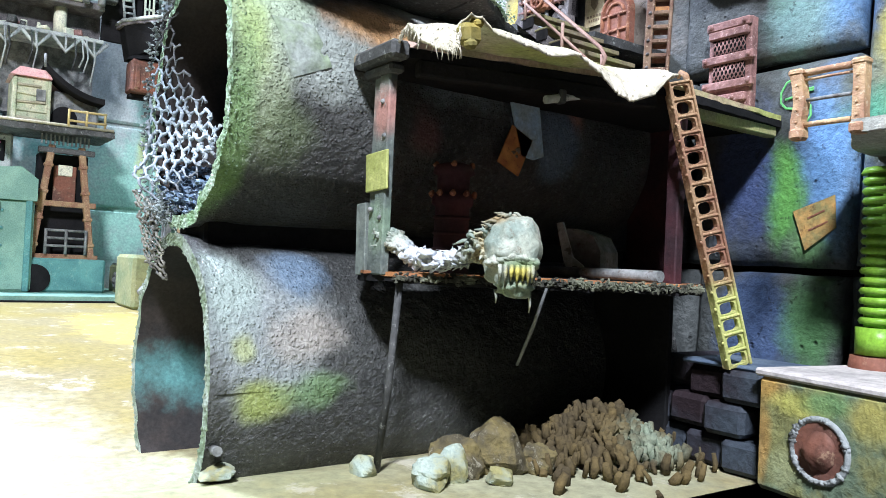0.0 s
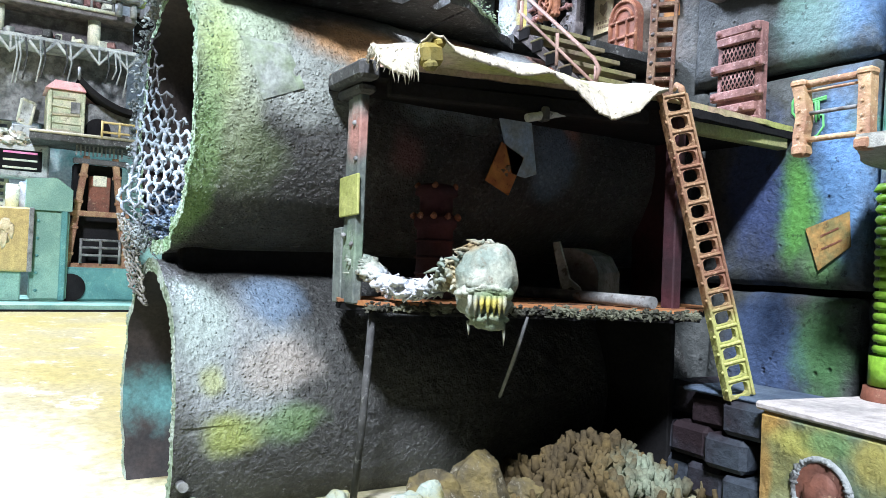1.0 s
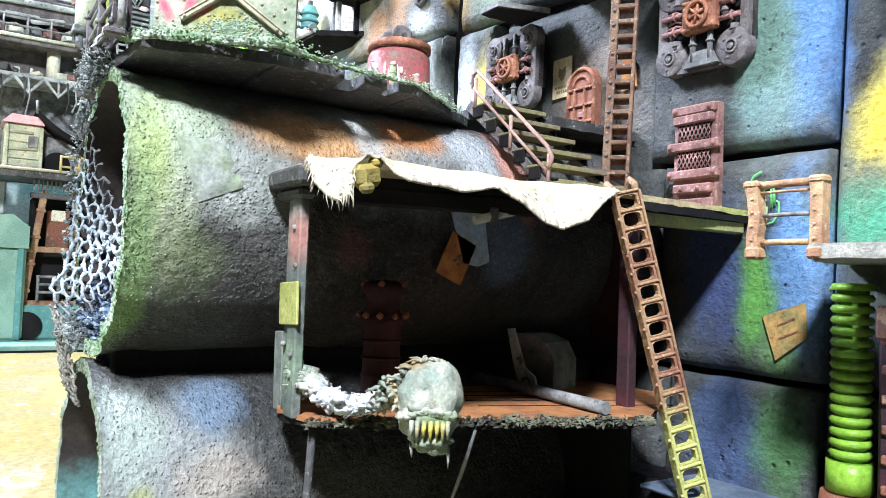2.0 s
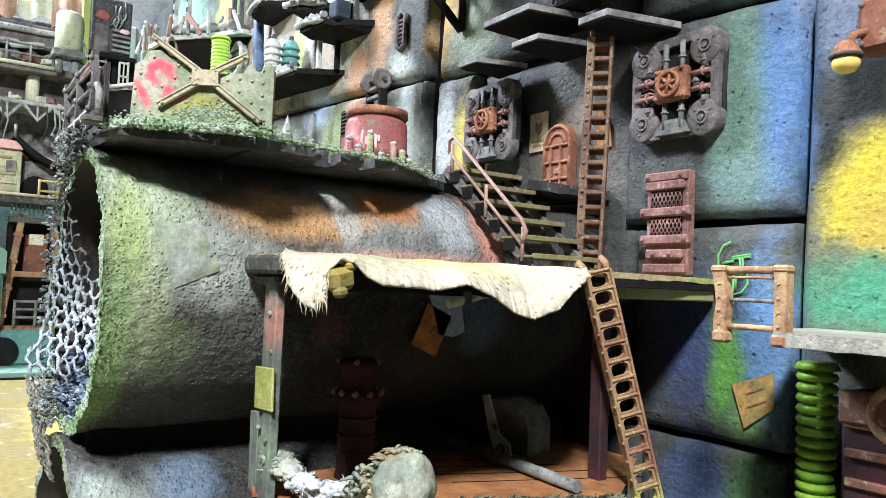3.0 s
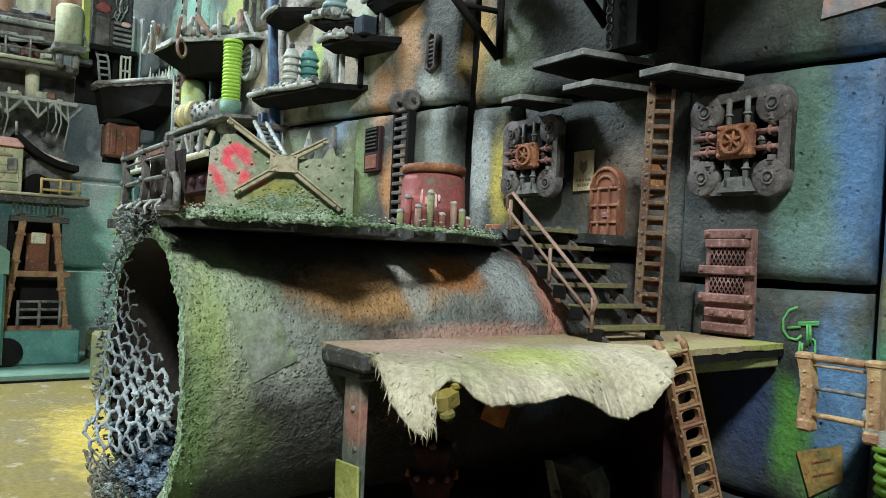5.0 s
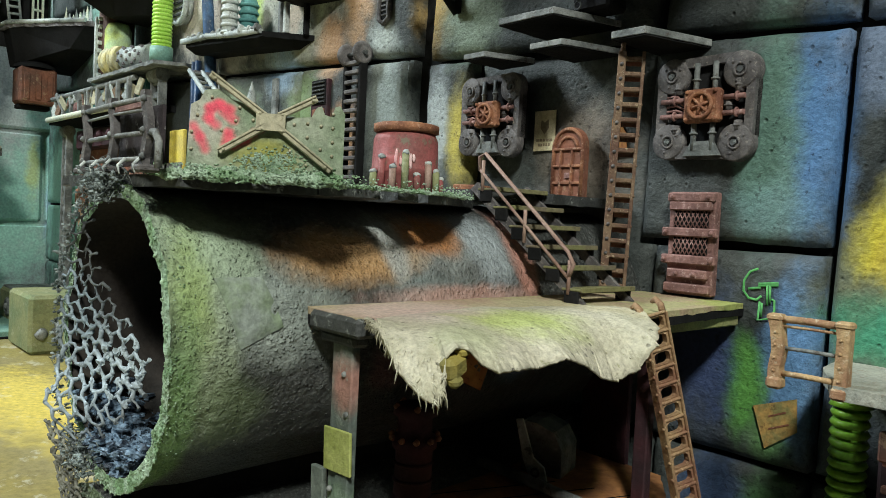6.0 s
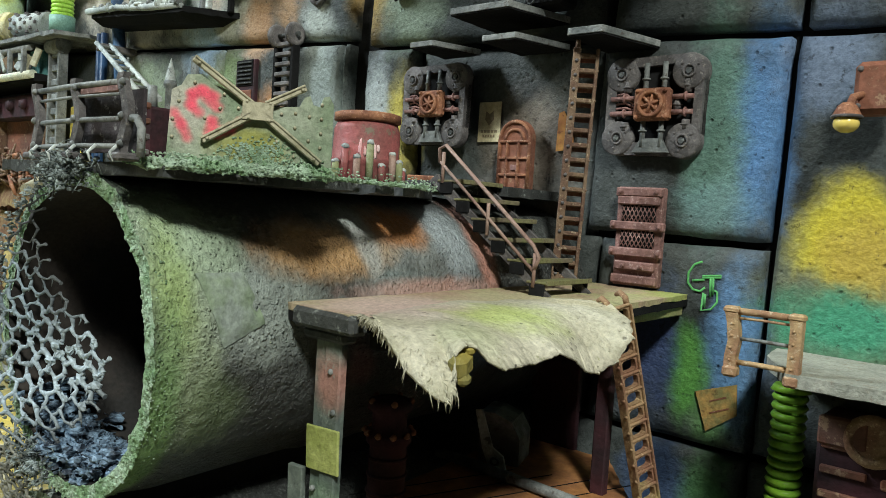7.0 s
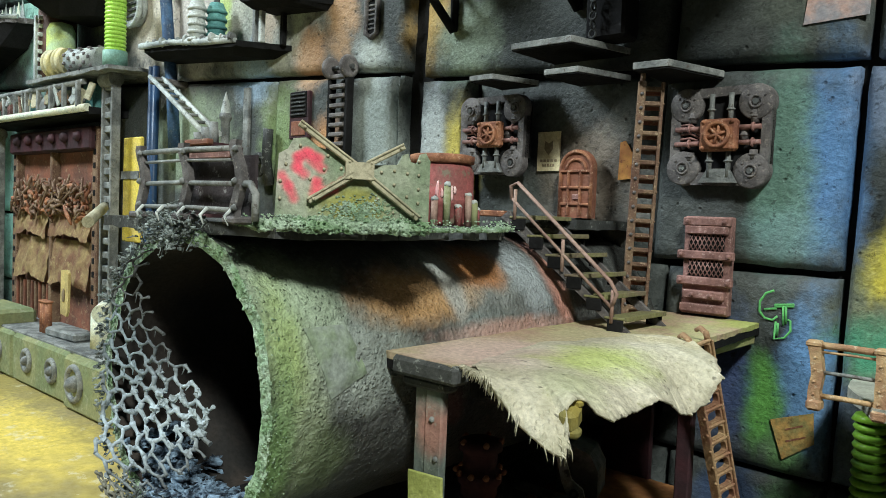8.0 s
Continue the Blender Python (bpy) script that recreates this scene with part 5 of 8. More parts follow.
part("shade", Shape().lathe([(0.2, 0.75), (0.34, 0.62), (0.5, 0.3), (0.52, 0.22)], 16, pose(-0.4, -1.1, 0.0)), M_RUST, lamp)
part("collar", Shape().ring((-0.4, -1.1, 0.22), (0, 0, 1), 0.5, 0.07, 18, 6), M_FRAME, lamp)
part("bulb", Shape().lump((-0.4, -1.1, -0.02), (0.46, 0.46, 0.36), 0.04, 10), M_LAMP, lamp, "yellow bulb")
for x, z in ((-0.2, 0.7), (0.9, 0.7), (-0.2, 2.1), (0.9, 2.1)):
    part("housing_bolt", Shape().lump((x, -0.5, z), 0.12, 0.1, 4), M_FRAME, lamp)


# ---- stone box and brick plinth by the wall's foot ----
box = thing("stone_box", (-1.15, -6.5, 0), "mossy concrete box with a round porthole and a dusty white top", "box", rz=-9)
part("body", Shape().box((3.2, 2.6, 2.0), (6.4, 5.2, 4.0), 0.18), M_BOX, box)
part("top_slab", Shape().box((3.2, 2.6, 4.12), (6.6, 5.35, 0.28), 0.08), M_BOXTOP, box, "dusty white top")
ring = Shape().ring((2.6, -0.02, 1.9), (0, 1, 0), 1.02, 0.11, 30, 8)
for k in range(70):
    a = rng.uniform(0, math.tau)
    w = rng.uniform(0.06, 0.15)
    ring.lump((2.6 + 1.02 * math.cos(a), -0.05, 1.9 + 1.02 * math.sin(a)), (w, 0.1, w * 0.8), 0.9, 4, k)
part("porthole_ring", ring, M_PALESTEEL, box, "chipped pale ring")
part("porthole", Shape().cyl((2.6, -0.06, 1.9), (2.6, 0.1, 1.9), 0.95, n=28).lump((2.6, -0.1, 1.9), (0.6, 0.25, 0.6), 0.4, 8), M_BROWNRED, box, "rusty red porthole")
plinth = thing("brick_plinth", (-1.3, -5.9, 0), "low plinth of rough blue-grey bricks", "plinth")
for r_ in range(3):
    for k in range(4):
        x = -0.9 - 1.9 * k - (0.8 if r_ % 2 else 0)
        ob = part("brick", Shape().box((x, 1.6 + 0.5 * k, 0.66 + 1.32 * r_), (1.8, 3.2, 1.24), 0.2, pose(rng.uniform(-0.08, 0.08), rng.uniform(-0.15, 0.15), 0, 0, rng.uniform(-2, 2), rng.uniform(-2, 2))), M_BRICK, plinth)

part("cap_slab", Shape().box((-1.9, 1.9, 4.03), (3.8, 3.3, 0.18), 0.07), M_CAP, plinth, "dusty blue cap stone")

# ---- rubble on the ground ----
def rock(name, at, r, material, label, seed):
    """A boulder with flat, broken faces."""
    rg = random.Random(int(seed * 10))
    sh = Shape()
    for i in range(2):
        planes = [(Vector((rg.gauss(0, 1), rg.gauss(0, 1), rg.gauss(0.1, 0.8))).normalized(), rg.uniform(0.5, 0.74)) for _ in range(20)]
        c = Vector((rg.uniform(-0.35, 0.35) * r[0] * i, rg.uniform(-0.35, 0.35) * r[1] * i, r[2] * (0.62 - 0.2 * i)))

        def chip(u, v):
            a, b = math.pi * v, math.tau * u
            d = Vector((math.sin(a) * math.cos(b), math.sin(a) * math.sin(b), math.cos(a)))
            g = min([1.0] + [h / max(1e-3, d.dot(n)) for n, h in planes if d.dot(n) > 0.05]) * (1 + 0.04 * wob(d.x * 4, d.y * 4, d.z * 4 + seed))
            return c + Vector((d.x * g * r[0], d.y * g * r[1], d.z * g * r[2]))

        sh.sheet(chip, 30, 16, False)
    return solo(name, sh, material, label, "rock", at=at, group="rubble")


for k, (x, y, rr, m_, lab) in enumerate((
        (-7.0, -15.2, (1.3, 1.2, 1.0), M_ROCK, "jagged brown rock on the ground"), (-6.6, -13.8, (1.3, 1.4, 1.5), M_ROCK, "jagged brown rock on the ground"),
        (-6.2, -12.4, (0.8, 0.8, 0.8), M_ROCK, "jagged brown rock on the ground"), (-6.2, -17.0, (1.0, 0.9, 0.8), M_PALEROCK, "pale blue-green chipped rock"),
        (-6.4, -16.0, (0.8, 0.8, 0.9), M_PALEROCK, "pale blue-green chipped rock"), (-5.4, -14.6, (0.7, 0.6, 0.45), M_PALEROCK, "pale blue-green chipped rock"),
        (-10.2, -22.8, (0.9, 0.7, 0.35), M_PALEROCK, "pale blue-green chipped rock"), (-8.6, -18.3, (0.7, 0.6, 0.5), M_PALEROCK, "pale blue-green chipped rock"))):
    rock("rock", (x, y, 0), rr, m_, lab, k + 1.0)
s = Shape()
for i in range(900):
    a, b = rng.gauss(0, 1.5), rng.gauss(0, 1.9)
    hgt = 1.8 * math.exp(-(a * a / 3.2 + b * b / 6.5))
    c = Vector((-6.8 + a, -8.6 + b, hgt * rng.uniform(0.35, 1.0)))
    d = Vector((rng.uniform(-0.25, 0.35), rng.uniform(-0.35, 0.25), rng.uniform(0.25, 0.75)))
    w = rng.uniform(0.07, 0.17)
    s.tube([c, c + d * 0.45 + Vector((rng.uniform(-0.08, 0.08), rng.uniform(-0.08, 0.08), 0)), c + d], [w, w * 1.2, w * 0.85], 6)
solo("rubble_heap", s, M_CORAL, "heap of brown knobbly bark chips on the ground", "rubble", kind="stuff")

# ---- things on the scaffold ----
s = Shape()
hc = Vector((-4.1, -15.75, 7.75))
out = Vector((0.82, -0.57, 0))
across = Vector((0.57, 0.82, 0))
s.lump(hc + Vector((0, 0.05, 0.32)), (0.95, 1.02, 1.02), 0.16, 20, 3.0)
s.lump(hc + out * 0.5 + Vector((0, 0, 0.15)), (0.5, 0.62, 0.42), 0.3, 12, 6.0)
s.lump(hc + out * 0.1 + Vector((0, 0, -0.35)), (0.8, 0.85, 0.7), 0.3, 14, 5.0)
s.lump(hc + out * 0.35 + across * 0.15 + Vector((0, 0, -0.98)), (0.55, 0.65, 0.3), 0.4, 12, 8.0)
for k in range(9):
    a = -0.9 + 1.8 * k / 8
    s.lump(hc + out * (0.62 + 0.18 * math.cos(a * 1.6)) + across * 0.8 * math.sin(a) + Vector((0, 0, -0.1 + 0.1 * math.cos(a * 3))), (0.24, 0.26, 0.17), 0.5, 7, k)
for k in range(7):
    a = -0.6 + 1.5 * k / 6
    p = hc + out * (0.95 + 0.1 * math.cos(a)) + across * 0.75 * math.sin(a) + Vector((0, 0, -0.26))
    s.tube([p, p + out * 0.10 + Vector((0, 0, -0.22)), p - out * 0.02 + Vector((0, 0, -0.5 - 0.1 * (k % 2)))], [0.075, 0.07, 0.02], 6)
for i in range(46):
    a = rng.uniform(-1.3, 0.6)
    p = hc + across * 0.9 * math.sin(a) + out * rng.uniform(-0.4, 0.3) + Vector((0, 0, 0.35 + 0.95 * math.cos(a)))
    d = across * rng.uniform(-0.5, 0.2) + Vector((0, 0, rng.uniform(-0.1, 0.16)))
    s.tube([p, p + d * 0.5 + Vector((0, 0, 0.05)), p + d], [0.06, 0.05, 0.015], 5)
s.lump(hc - across * 0.75 - out * 0.4 + Vector((0, 0, 0.3)), (0.42, 0.45, 0.45), 0.9, 9, 4.0)
for i in range(90):
    p = hc - across * rng.uniform(0.5, 1.5) - out * rng.uniform(-0.2, 0.5) + Vector((0, 0, rng.uniform(-0.2, 0.75)))
    d = Vector((rng.gauss(0, 0.2), rng.gauss(0, 0.2), rng.gauss(0.02, 0.16)))
    s.tube([p, p + d * 0.5 + Vector((0, 0, 0.06)), p + d], [0.09, 0.07, 0.02], 5)
def arm_line(f):
    """From the head along the deck to the post; it dips and rises again."""
    return Vector((-4.6 - 3.3 * f, -16.0 - 2.3 * f, 7.25 + 0.75 * (1 - f) ** 2 + 1.15 * max(0.0, f - 0.55) ** 1.3 / 0.35))


for i in range(300):
    f = rng.random()
    p = arm_line(f) + Vector((rng.gauss(0, 0.13), rng.gauss(0, 0.16), rng.gauss(0, 0.11)))
    p.z = max(7.14, p.z)
    r = rng.uniform(0.03, 0.12)
    s.lump(p, (r, r * rng.uniform(0.7, 1.8), r * 0.8), 1.1, 4, i * 0.7, smooth=i % 2 == 0)
for i in range(120):
    f = i / 119
    p = arm_line(f) + Vector((rng.gauss(0, 0.07), rng.gauss(0, 0.1), rng.gauss(0.08, 0.07)))
    r = rng.uniform(0.16, 0.27)
    s.lump(p, (r, r * 1.3, r * 0.8), 1.0, 6, i * 0.3)
for i in range(420):
    f = rng.random()
    p = arm_line(f) + Vector((rng.gauss(0, 0.1), rng.gauss(0, 0.1), rng.gauss(0, 0.08)))
    way = (arm_line(min(1.0, f + 0.05)) - arm_line(f)).normalized() * rng.uniform(0.1, 0.5) + Vector((rng.gauss(0, 0.12), rng.gauss(0, 0.12), rng.gauss(0.03, 0.14)))
    s.tube([p, p + way * 0.5 + Vector((rng.gauss(0, 0.05), 0, rng.gauss(0, 0.05))), p + way], [0.045, 0.035, 0.008], 5)
for dx, dy, l in ((-0.1, -0.5, 0.45), (0.62, 0.3, 0.7)):
    p = hc + Vector((dx, dy, -1.05))
    s.tube([p, p + Vector((0.05, 0, -l * 0.6)), p + Vector((-0.1, 0.1, -l))], [0.07, 0.045, 0.012], 5)
solo("monster_figurine", s, mat("bone_figure_paint", (0.43, 0.46, 0.38), (0.22, 0.28, 0.24), rough=0.5, bump=0.6, grain=7, patch=1.0, flecks=(0.16, 0.13, 0.08), fleck_amount=0.6, fleck_scale=3, blobs=(((-6.6, -17.4, 7.6), (1.7, 1.5, 0.9), (0.62, 0.67, 0.74), 0.95), ((-3.4, -16.0, 7.2), (0.5, 0.7, 0.42), (0.03, 0.035, 0.02), 0.95), ((-3.1, -16.2, 7.2), (0.3, 0.75, 0.4), (0.55, 0.50, 0.10), 0.95), ((-4.7, -16.4, 8.0), (0.7, 0.6, 0.7), (0.42, 0.34, 0.16), 0.8), ((-4.6, -16.1, 8.95), (0.9, 0.9, 0.4), (0.26, 0.18, 0.07), 0.8), ((-3.6, -15.6, 8.2), (0.8, 0.8, 0.6), (0.50, 0.52, 0.40), 0.6), ((-3.3, -15.9, 7.55), (0.6, 0.9, 0.22), (0.20, 0.30, 0.14), 0.7), ((-3.4, -15.9, 6.7), (0.8, 1.0, 0.34), (0.20, 0.27, 0.17), 0.85))),
     "pale miniature figurine lying over the deck's edge", "figurine")
valve = thing("machine_column", (-9.0, -14.7, 7.1), "red-brown machine column with a ring of knobs", "machine")
part("stem", Shape().lathe([(0.75, 0), (0.68, 0.25), (0.66, 2.5), (0.8, 2.65), (0.8, 3.0), (0.62, 3.1), (0.62, 3.7), (0.8, 3.8), (0.76, 4.1), (0.45, 4.2), (0.0, 4.25)], 20), M_VIOLET, valve)
for i in range(10):
    a = math.tau * i / 10
    part("knob", Shape().lump((0.85 * math.cos(a), 0.85 * math.sin(a), 3.0), 0.13, 0.5, 4), M_RUST, valve)
    if i % 2:
        part("upper_knob", Shape().lump((0.72 * math.cos(a), 0.72 * math.sin(a), 4.1), 0.13, 0.5, 4), M_RUST, valve)
for z in (0.9, 1.5, 2.1):
    part("band", Shape().ring((0, 0, z), (0, 0, 1), 0.66, 0.07, 20, 6), M_VIOLET, valve)
chute = thing("grey_chute", (-10.0, -6.7, 7.1), "grey metal chute with a bent side plate", "chute", rz=20)
part("hood", Shape().prism([(-0.9, 0), (0.9, 0), (0.9, 1.2), (0.5, 1.9), (-0.3, 2.2), (-0.9, 2.2)], 2.0, pose(0.3, -0.6, 0)), M_STEEL, chute)
part("side_plate", Shape().prism([(-0.75, 2.4), (-0.45, 2.45), (0.1, 0.9), (0.6, 0.55), (0.75, 0.0), (0.0, 0.0), (-0.35, 0.8)], 0.14, pose(0.1, -1.3, 0)), M_PALESTEEL, chute, "bent blue-grey plate")
part("plate_lug", Shape().ring((0.35, -1.34, 0.32), (0, 1, 0), 0.16, 0.06, 14, 6), M_STEEL, chute)
solo("fallen_girder", Shape().tube([(0, 0, 0.24), (4.1, 0.03, 0.25), (8.2, 0, 0.24)], 0.22, 14).ring((1.2, 0.01, 0.24), (1, 0, 0), 0.21, 0.04, 16, 6).ring((4.0, 0.02, 0.24), (1, 0, 0), 0.21, 0.04, 16, 6), M_STEEL, "pale grey pipe lying across the deck", "pipe", at=(-11.8, -8.5, 7.1), rz=-3.5)
tag = thing("hanging_tag", (-9.45, -11.7, 11.45), "orange paper tag with a dark blot pasted on the pipe", "tag", rz=90, rx=0, ry=24)
part("sheet", Shape().box((0, 0, 0.9), (1.25, 0.06, 1.75), 0.01), M_TAG, tag)
for x, z, w in ((0.1, 1.0, 0.14), (-0.05, 0.8, 0.1), (0.15, 0.72, 0.08)):
    part("blot", Shape().lump((x, -0.03, z), (w, 0.012, w * 0.7), 0.9, 6, x), M_INK, tag)
rod = thing("ceiling_rod", (-5.9, -9.6, 13.3), "grey rod fixed below the roof deck", "rod")
part("bar", Shape().tube([(0.6, -3.9, 0.1), (0.7, -1.6, 0.7)], 0.15, 8), M_PALESTEEL, rod)
part("cap", Shape().tube([(0.69, -1.9, 0.64), (0.72, -1.1, 0.82)], [0.19, 0.13], 8), M_BLUE, rod, "blue-grey end cap")
part("clip", Shape().box((0.62, -3.2, 0.32), (0.4, 0.3, 0.5), 0.06), M_IRON, rod)
# added sheet; its pale colour imitates light falling on blue pipe paint
solo("blue_lit_patch", Shape().prism([(-1.0, 2.2), (0.55, 2.4), (0.95, 0.1), (0.4, -0.1), (-0.3, 0.0)], 0.08, pose(0, 0, 0, 0, 0, 90)), mat("pale_blue_lit_patch", (0.40, 0.58, 0.74), (0.36, 0.46, 0.50), bump=0.4, patch=0.8), "thin pale sheet standing in for blue pipe paint lit through a roof gap", "plate", at=(-9.42, -10.7, 12.1))
solo("yellow_scrap", Shape().box((0, 0, 0), (0.5, 0.8, 0.62), 0.14).box((0.1, 0.3, 0.32), (0.4, 0.35, 0.3), 0.1).box((0.15, -0.2, -0.3), (0.35, 0.4, 0.3), 0.1), mat("mustard_lump", (0.34, 0.28, 0.07), (0.20, 0.18, 0.06), bump=0.6, patch=1.5), "yellow-green lump stuck under the cloth", "scrap", at=(-2.85, -18.75, 14.05), rz=20, rx=12)

# ---- deck on top of the pipe ----
deck_top = thing("pipe_top_deck", (0, 0, 0), "dark ragged board deck lying on top of the pipe", "deck")
for k, outline in enumerate(([(-19.6, -23.6), (-10.1, -23.0), (-9.25, -19.0), (-19.6, -19.0)], [(-19.6, -18.92), (-9.26, -18.92), (-9.42, -16.4), (-10.7, -16.3), (-10.7, -15.6), (-9.5, -15.55), (-9.55, -14.6), (-10.5, -14.5), (-10.5, -14.15), (-9.6, -14.1), (-9.62, -13.28), (-19.6, -13.28)], [(-19.6, -13.2), (-9.66, -13.2), (-12.3, -9.8), (-13.0, -8.6), (-19.6, -8.6)])):
    part("board", slab(outline, 18.35, 18.72, 0.12, 6.0 + k), M_IRON, deck_top)
EDGE_LINE = [Vector(p) for p in ((-11.3, -23.35, 18.72), (-10.1, -22.75, 18.72), (-8.35, -19.4, 18.72), (-8.75, -18.3, 18.72), (-9.15, -16.6, 18.72), (-9.5, -13.6, 18.72), (-11.0, -11.4, 18.72), (-12.4, -9.7, 18.72))]
EDGE_AT = [0.0]
for pa, pb in zip(EDGE_LINE, EDGE_LINE[1:]):
    EDGE_AT.append(EDGE_AT[-1] + (pb - pa).length)


def edge_line(d):
    for k in range(len(EDGE_LINE) - 1):
        if d <= EDGE_AT[k + 1] or k == len(EDGE_LINE) - 2:
            f = (d - EDGE_AT[k]) / (EDGE_AT[k + 1] - EDGE_AT[k])
            way = EDGE_LINE[k + 1] - EDGE_LINE[k]
            return EDGE_LINE[k] + way * f, Vector((way.y, -way.x, 0)).normalized()


def moss_ridge(u, v):
    d = u * EDGE_AT[-1]
    c, outward = edge_line(d)
    fat = 1.0 if d < 5.4 else max(0.42, 1.0 - 0.5 * (d - 5.4))
    fat *= smooth(0.0, 0.8, d) * (0.75 + 0.45 * wob(d * 1.1, 2, 3) + 0.2 * wob(d * 3.1, 5, 3)) * smooth(EDGE_AT[-1], EDGE_AT[-1] - 1.0, d)
    a = math.pi * (v * 1.35 - 0.12)
    rough_ = 1 + 0.34 * wob(d * 4.2, v * 7, 1) + 0.32 * wob(d * 10, v * 17, 6) + 0.2 * wob(d * 19, v * 31, 9)
    return c + outward * (0.05 - math.cos(a) * 0.34 * fat * rough_) + Vector((0, 0, math.sin(a) * 0.27 * fat * rough_ - 0.05))


s = Shape().sheet(moss_ridge, 560, 26)
for i in range(1500):
    d = rng.uniform(0, 6.0) if i % 3 else rng.uniform(6.0, EDGE_AT[-1])
    c, outward = edge_line(d)
    p = c + outward * rng.gauss(0.05, 0.24) + Vector((0, 0, min(0.35, rng.expovariate(9.0)) - 0.06))
    r = rng.uniform(0.015, 0.045)
    s.lump(p, (r, r * 1.3, r * 0.8), 0.9, 3, i, smooth=False)
solo("deck_moss", s, M_MOSS, "pale green moss along the deck's edge", "moss", kind="stuff")
barrier = thing("steel_barrier", (-10.75, -22.6, 18.7), "pale green riveted barrier with cream brace and red graffiti", "barrier", rz=57)
part("plate", Shape().prism([(0, 0), (4.6, 0), (4.6, 2.1), (4.45, 2.35), (4.3, 2.3), (4.2, 2.0), (4.0, 2.05), (3.9, 2.3), (3.75, 2.25), (3.6, 1.95), (3.0, 1.9), (2.2, 1.9), (1.7, 2.2), (1.2, 2.35), (0.9, 2.6), (0.5, 2.55), (0.35, 2.25), (0.1, 2.1)], 0.22, pose(0, -0.11, 0)), M_SHIELD, barrier)
for (x0, z0), (x1, z1) in (((0.95, 0.75), (2.3, 1.6)), ((2.6, 1.6), (4.25, 0.35)), ((0.65, 3.0), (2.3, 1.85)), ((2.65, 1.9), (3.75, 2.5))):
    d = math.hypot(x1 - x0, z1 - z0)
    m_ = pose((x0 + x1) / 2, -0.22, (z0 + z1) / 2, 0, -math.degrees(math.atan2(z1 - z0, x1 - x0)), 0)
    bar = part("brace", Shape().box((0, 0, 0), (d, 0.16, 0.2), 0.03, m_).box((0, -0.09, 0.07), (d, 0.06, 0.06), 0.01, m_), M_BRACE, barrier, "cream brace")
    for s_ in (-0.4, 0.4):
        part("rivet", Shape().lump(m_ @ Vector((d * s_, -0.1, -0.02)), 0.055, 0.1, 3), M_BRACE, bar)
part("brace_hub", Shape().prism([(2.0, 1.45), (2.85, 1.45), (2.85, 1.95), (2.0, 1.95)], 0.14, pose(0, -0.34, 0)), M_BRACE, barrier)
for x, z in [(3.5, 0.5 + 0.42 * k) for k in range(4)] + [(4.25, 0.4 + 0.42 * k) for k in range(5)] + [(3.9, 1.0), (3.9, 1.7), (0.15, 0.8), (0.15, 1.3), (0.3, 1.8), (0.7, 2.35), (1.5, 2.1), (1.0, 1.4), (1.9, 1.75), (3.1, 1.7), (1.4, 1.7), (3.0, 0.9)]:
    part("rivet", Shape().lump((x, -0.12, z), 0.055, 0.1, 3), M_BRACE, barrier)
s = Shape()
for i in range(520):
    x, z = rng.gauss(2.5, 0.55), 0.55 + rng.gauss(0, 0.17)
    r = rng.uniform(0.012, 0.036)
    if abs(x - 2.5) < 1.7 - z and z > 0.1:
        s.lump((x, -0.13, z), (r * 1.4, r * 0.8, r), 0.9, 3, i, smooth=False)
for i in range(420):
    x = rng.uniform(0.0, 4.6)
    r = rng.uniform(0.015, 0.05)
    s.lump((x, -0.14, 0.16 + 0.1 * wob(x * 2, 3, 1) + abs(rng.gauss(0, 0.07))), (r * 1.5, r * 0.8, r), 0.9, 3, i, smooth=False)
part("moss_growth", s, M_MOSS, barrier, "crusts of green moss")
rail = thing("pipe_top_railing", (-16.5, -23.72, 18.72), "grey iron railing with curved flat posts and a bent end bar", "railing")
for x in (0.0, 2.75, 5.6):
    side = [(-0.30, 0.0), (-0.30, 0.4), (-0.12, 0.8), (0.02, 1.2), (-0.06, 1.6), (-0.26, 1.95), (-0.36, 2.2), (-0.30, 2.36)]
    outline = [(x + a, z) for a, z in side] + [(x + a + 0.34, z) for a, z in reversed(side)]
    part("post", Shape().prism(outline, 0.2, pose(0, -0.1, 0)), M_FRAME, rail)
    part("post_shoe", Shape().box((x, 0, 0.1), (0.62, 0.66, 0.22), 0.06), M_FRAME, rail)
    for z in (0.45, 1.2, 2.1):
        part("collar", Shape().lump((x, -0.12, z), (0.12, 0.08, 0.1), 0.3, 5, x), M_STEEL, rail)
for z, r in ((2.12, 0.09), (1.8, 0.05), (1.12, 0.08), (0.38, 0.075)):
    part("bar", Shape().tube([(-0.1, 0, z), (2.75, -0.03, z + 0.03), (5.6, 0, z)], r, 7), M_STEEL, rail)
part("red_slat", Shape().box((4.15, 0.02, 1.96), (2.3, 0.16, 0.22), 0.04), M_REDRUST, rail, "dusty red top slat")
part("end_bar", Shape().tube([(5.6, 0, 1.15), (6.2, 0.02, 1.12), (6.42, 0.04, 0.85), (6.42, 0.04, 0.1)], 0.11, 7), M_STEEL, rail)
part("back_board", slab([(2.5, 0.25), (6.0, 0.3), (6.0, 0.4), (2.5, 0.35)], 0.25, 1.95, 0.06, 4.0, step=0.2), mat("dark_violet_board", (0.055, 0.045, 0.05), (0.03, 0.026, 0.03), bump=0.5, patch=0.8, flecks=(0.42, 0.42, 0.42), fleck_amount=0.5, fleck_scale=2.0), rail, "dark violet board with pale stains")
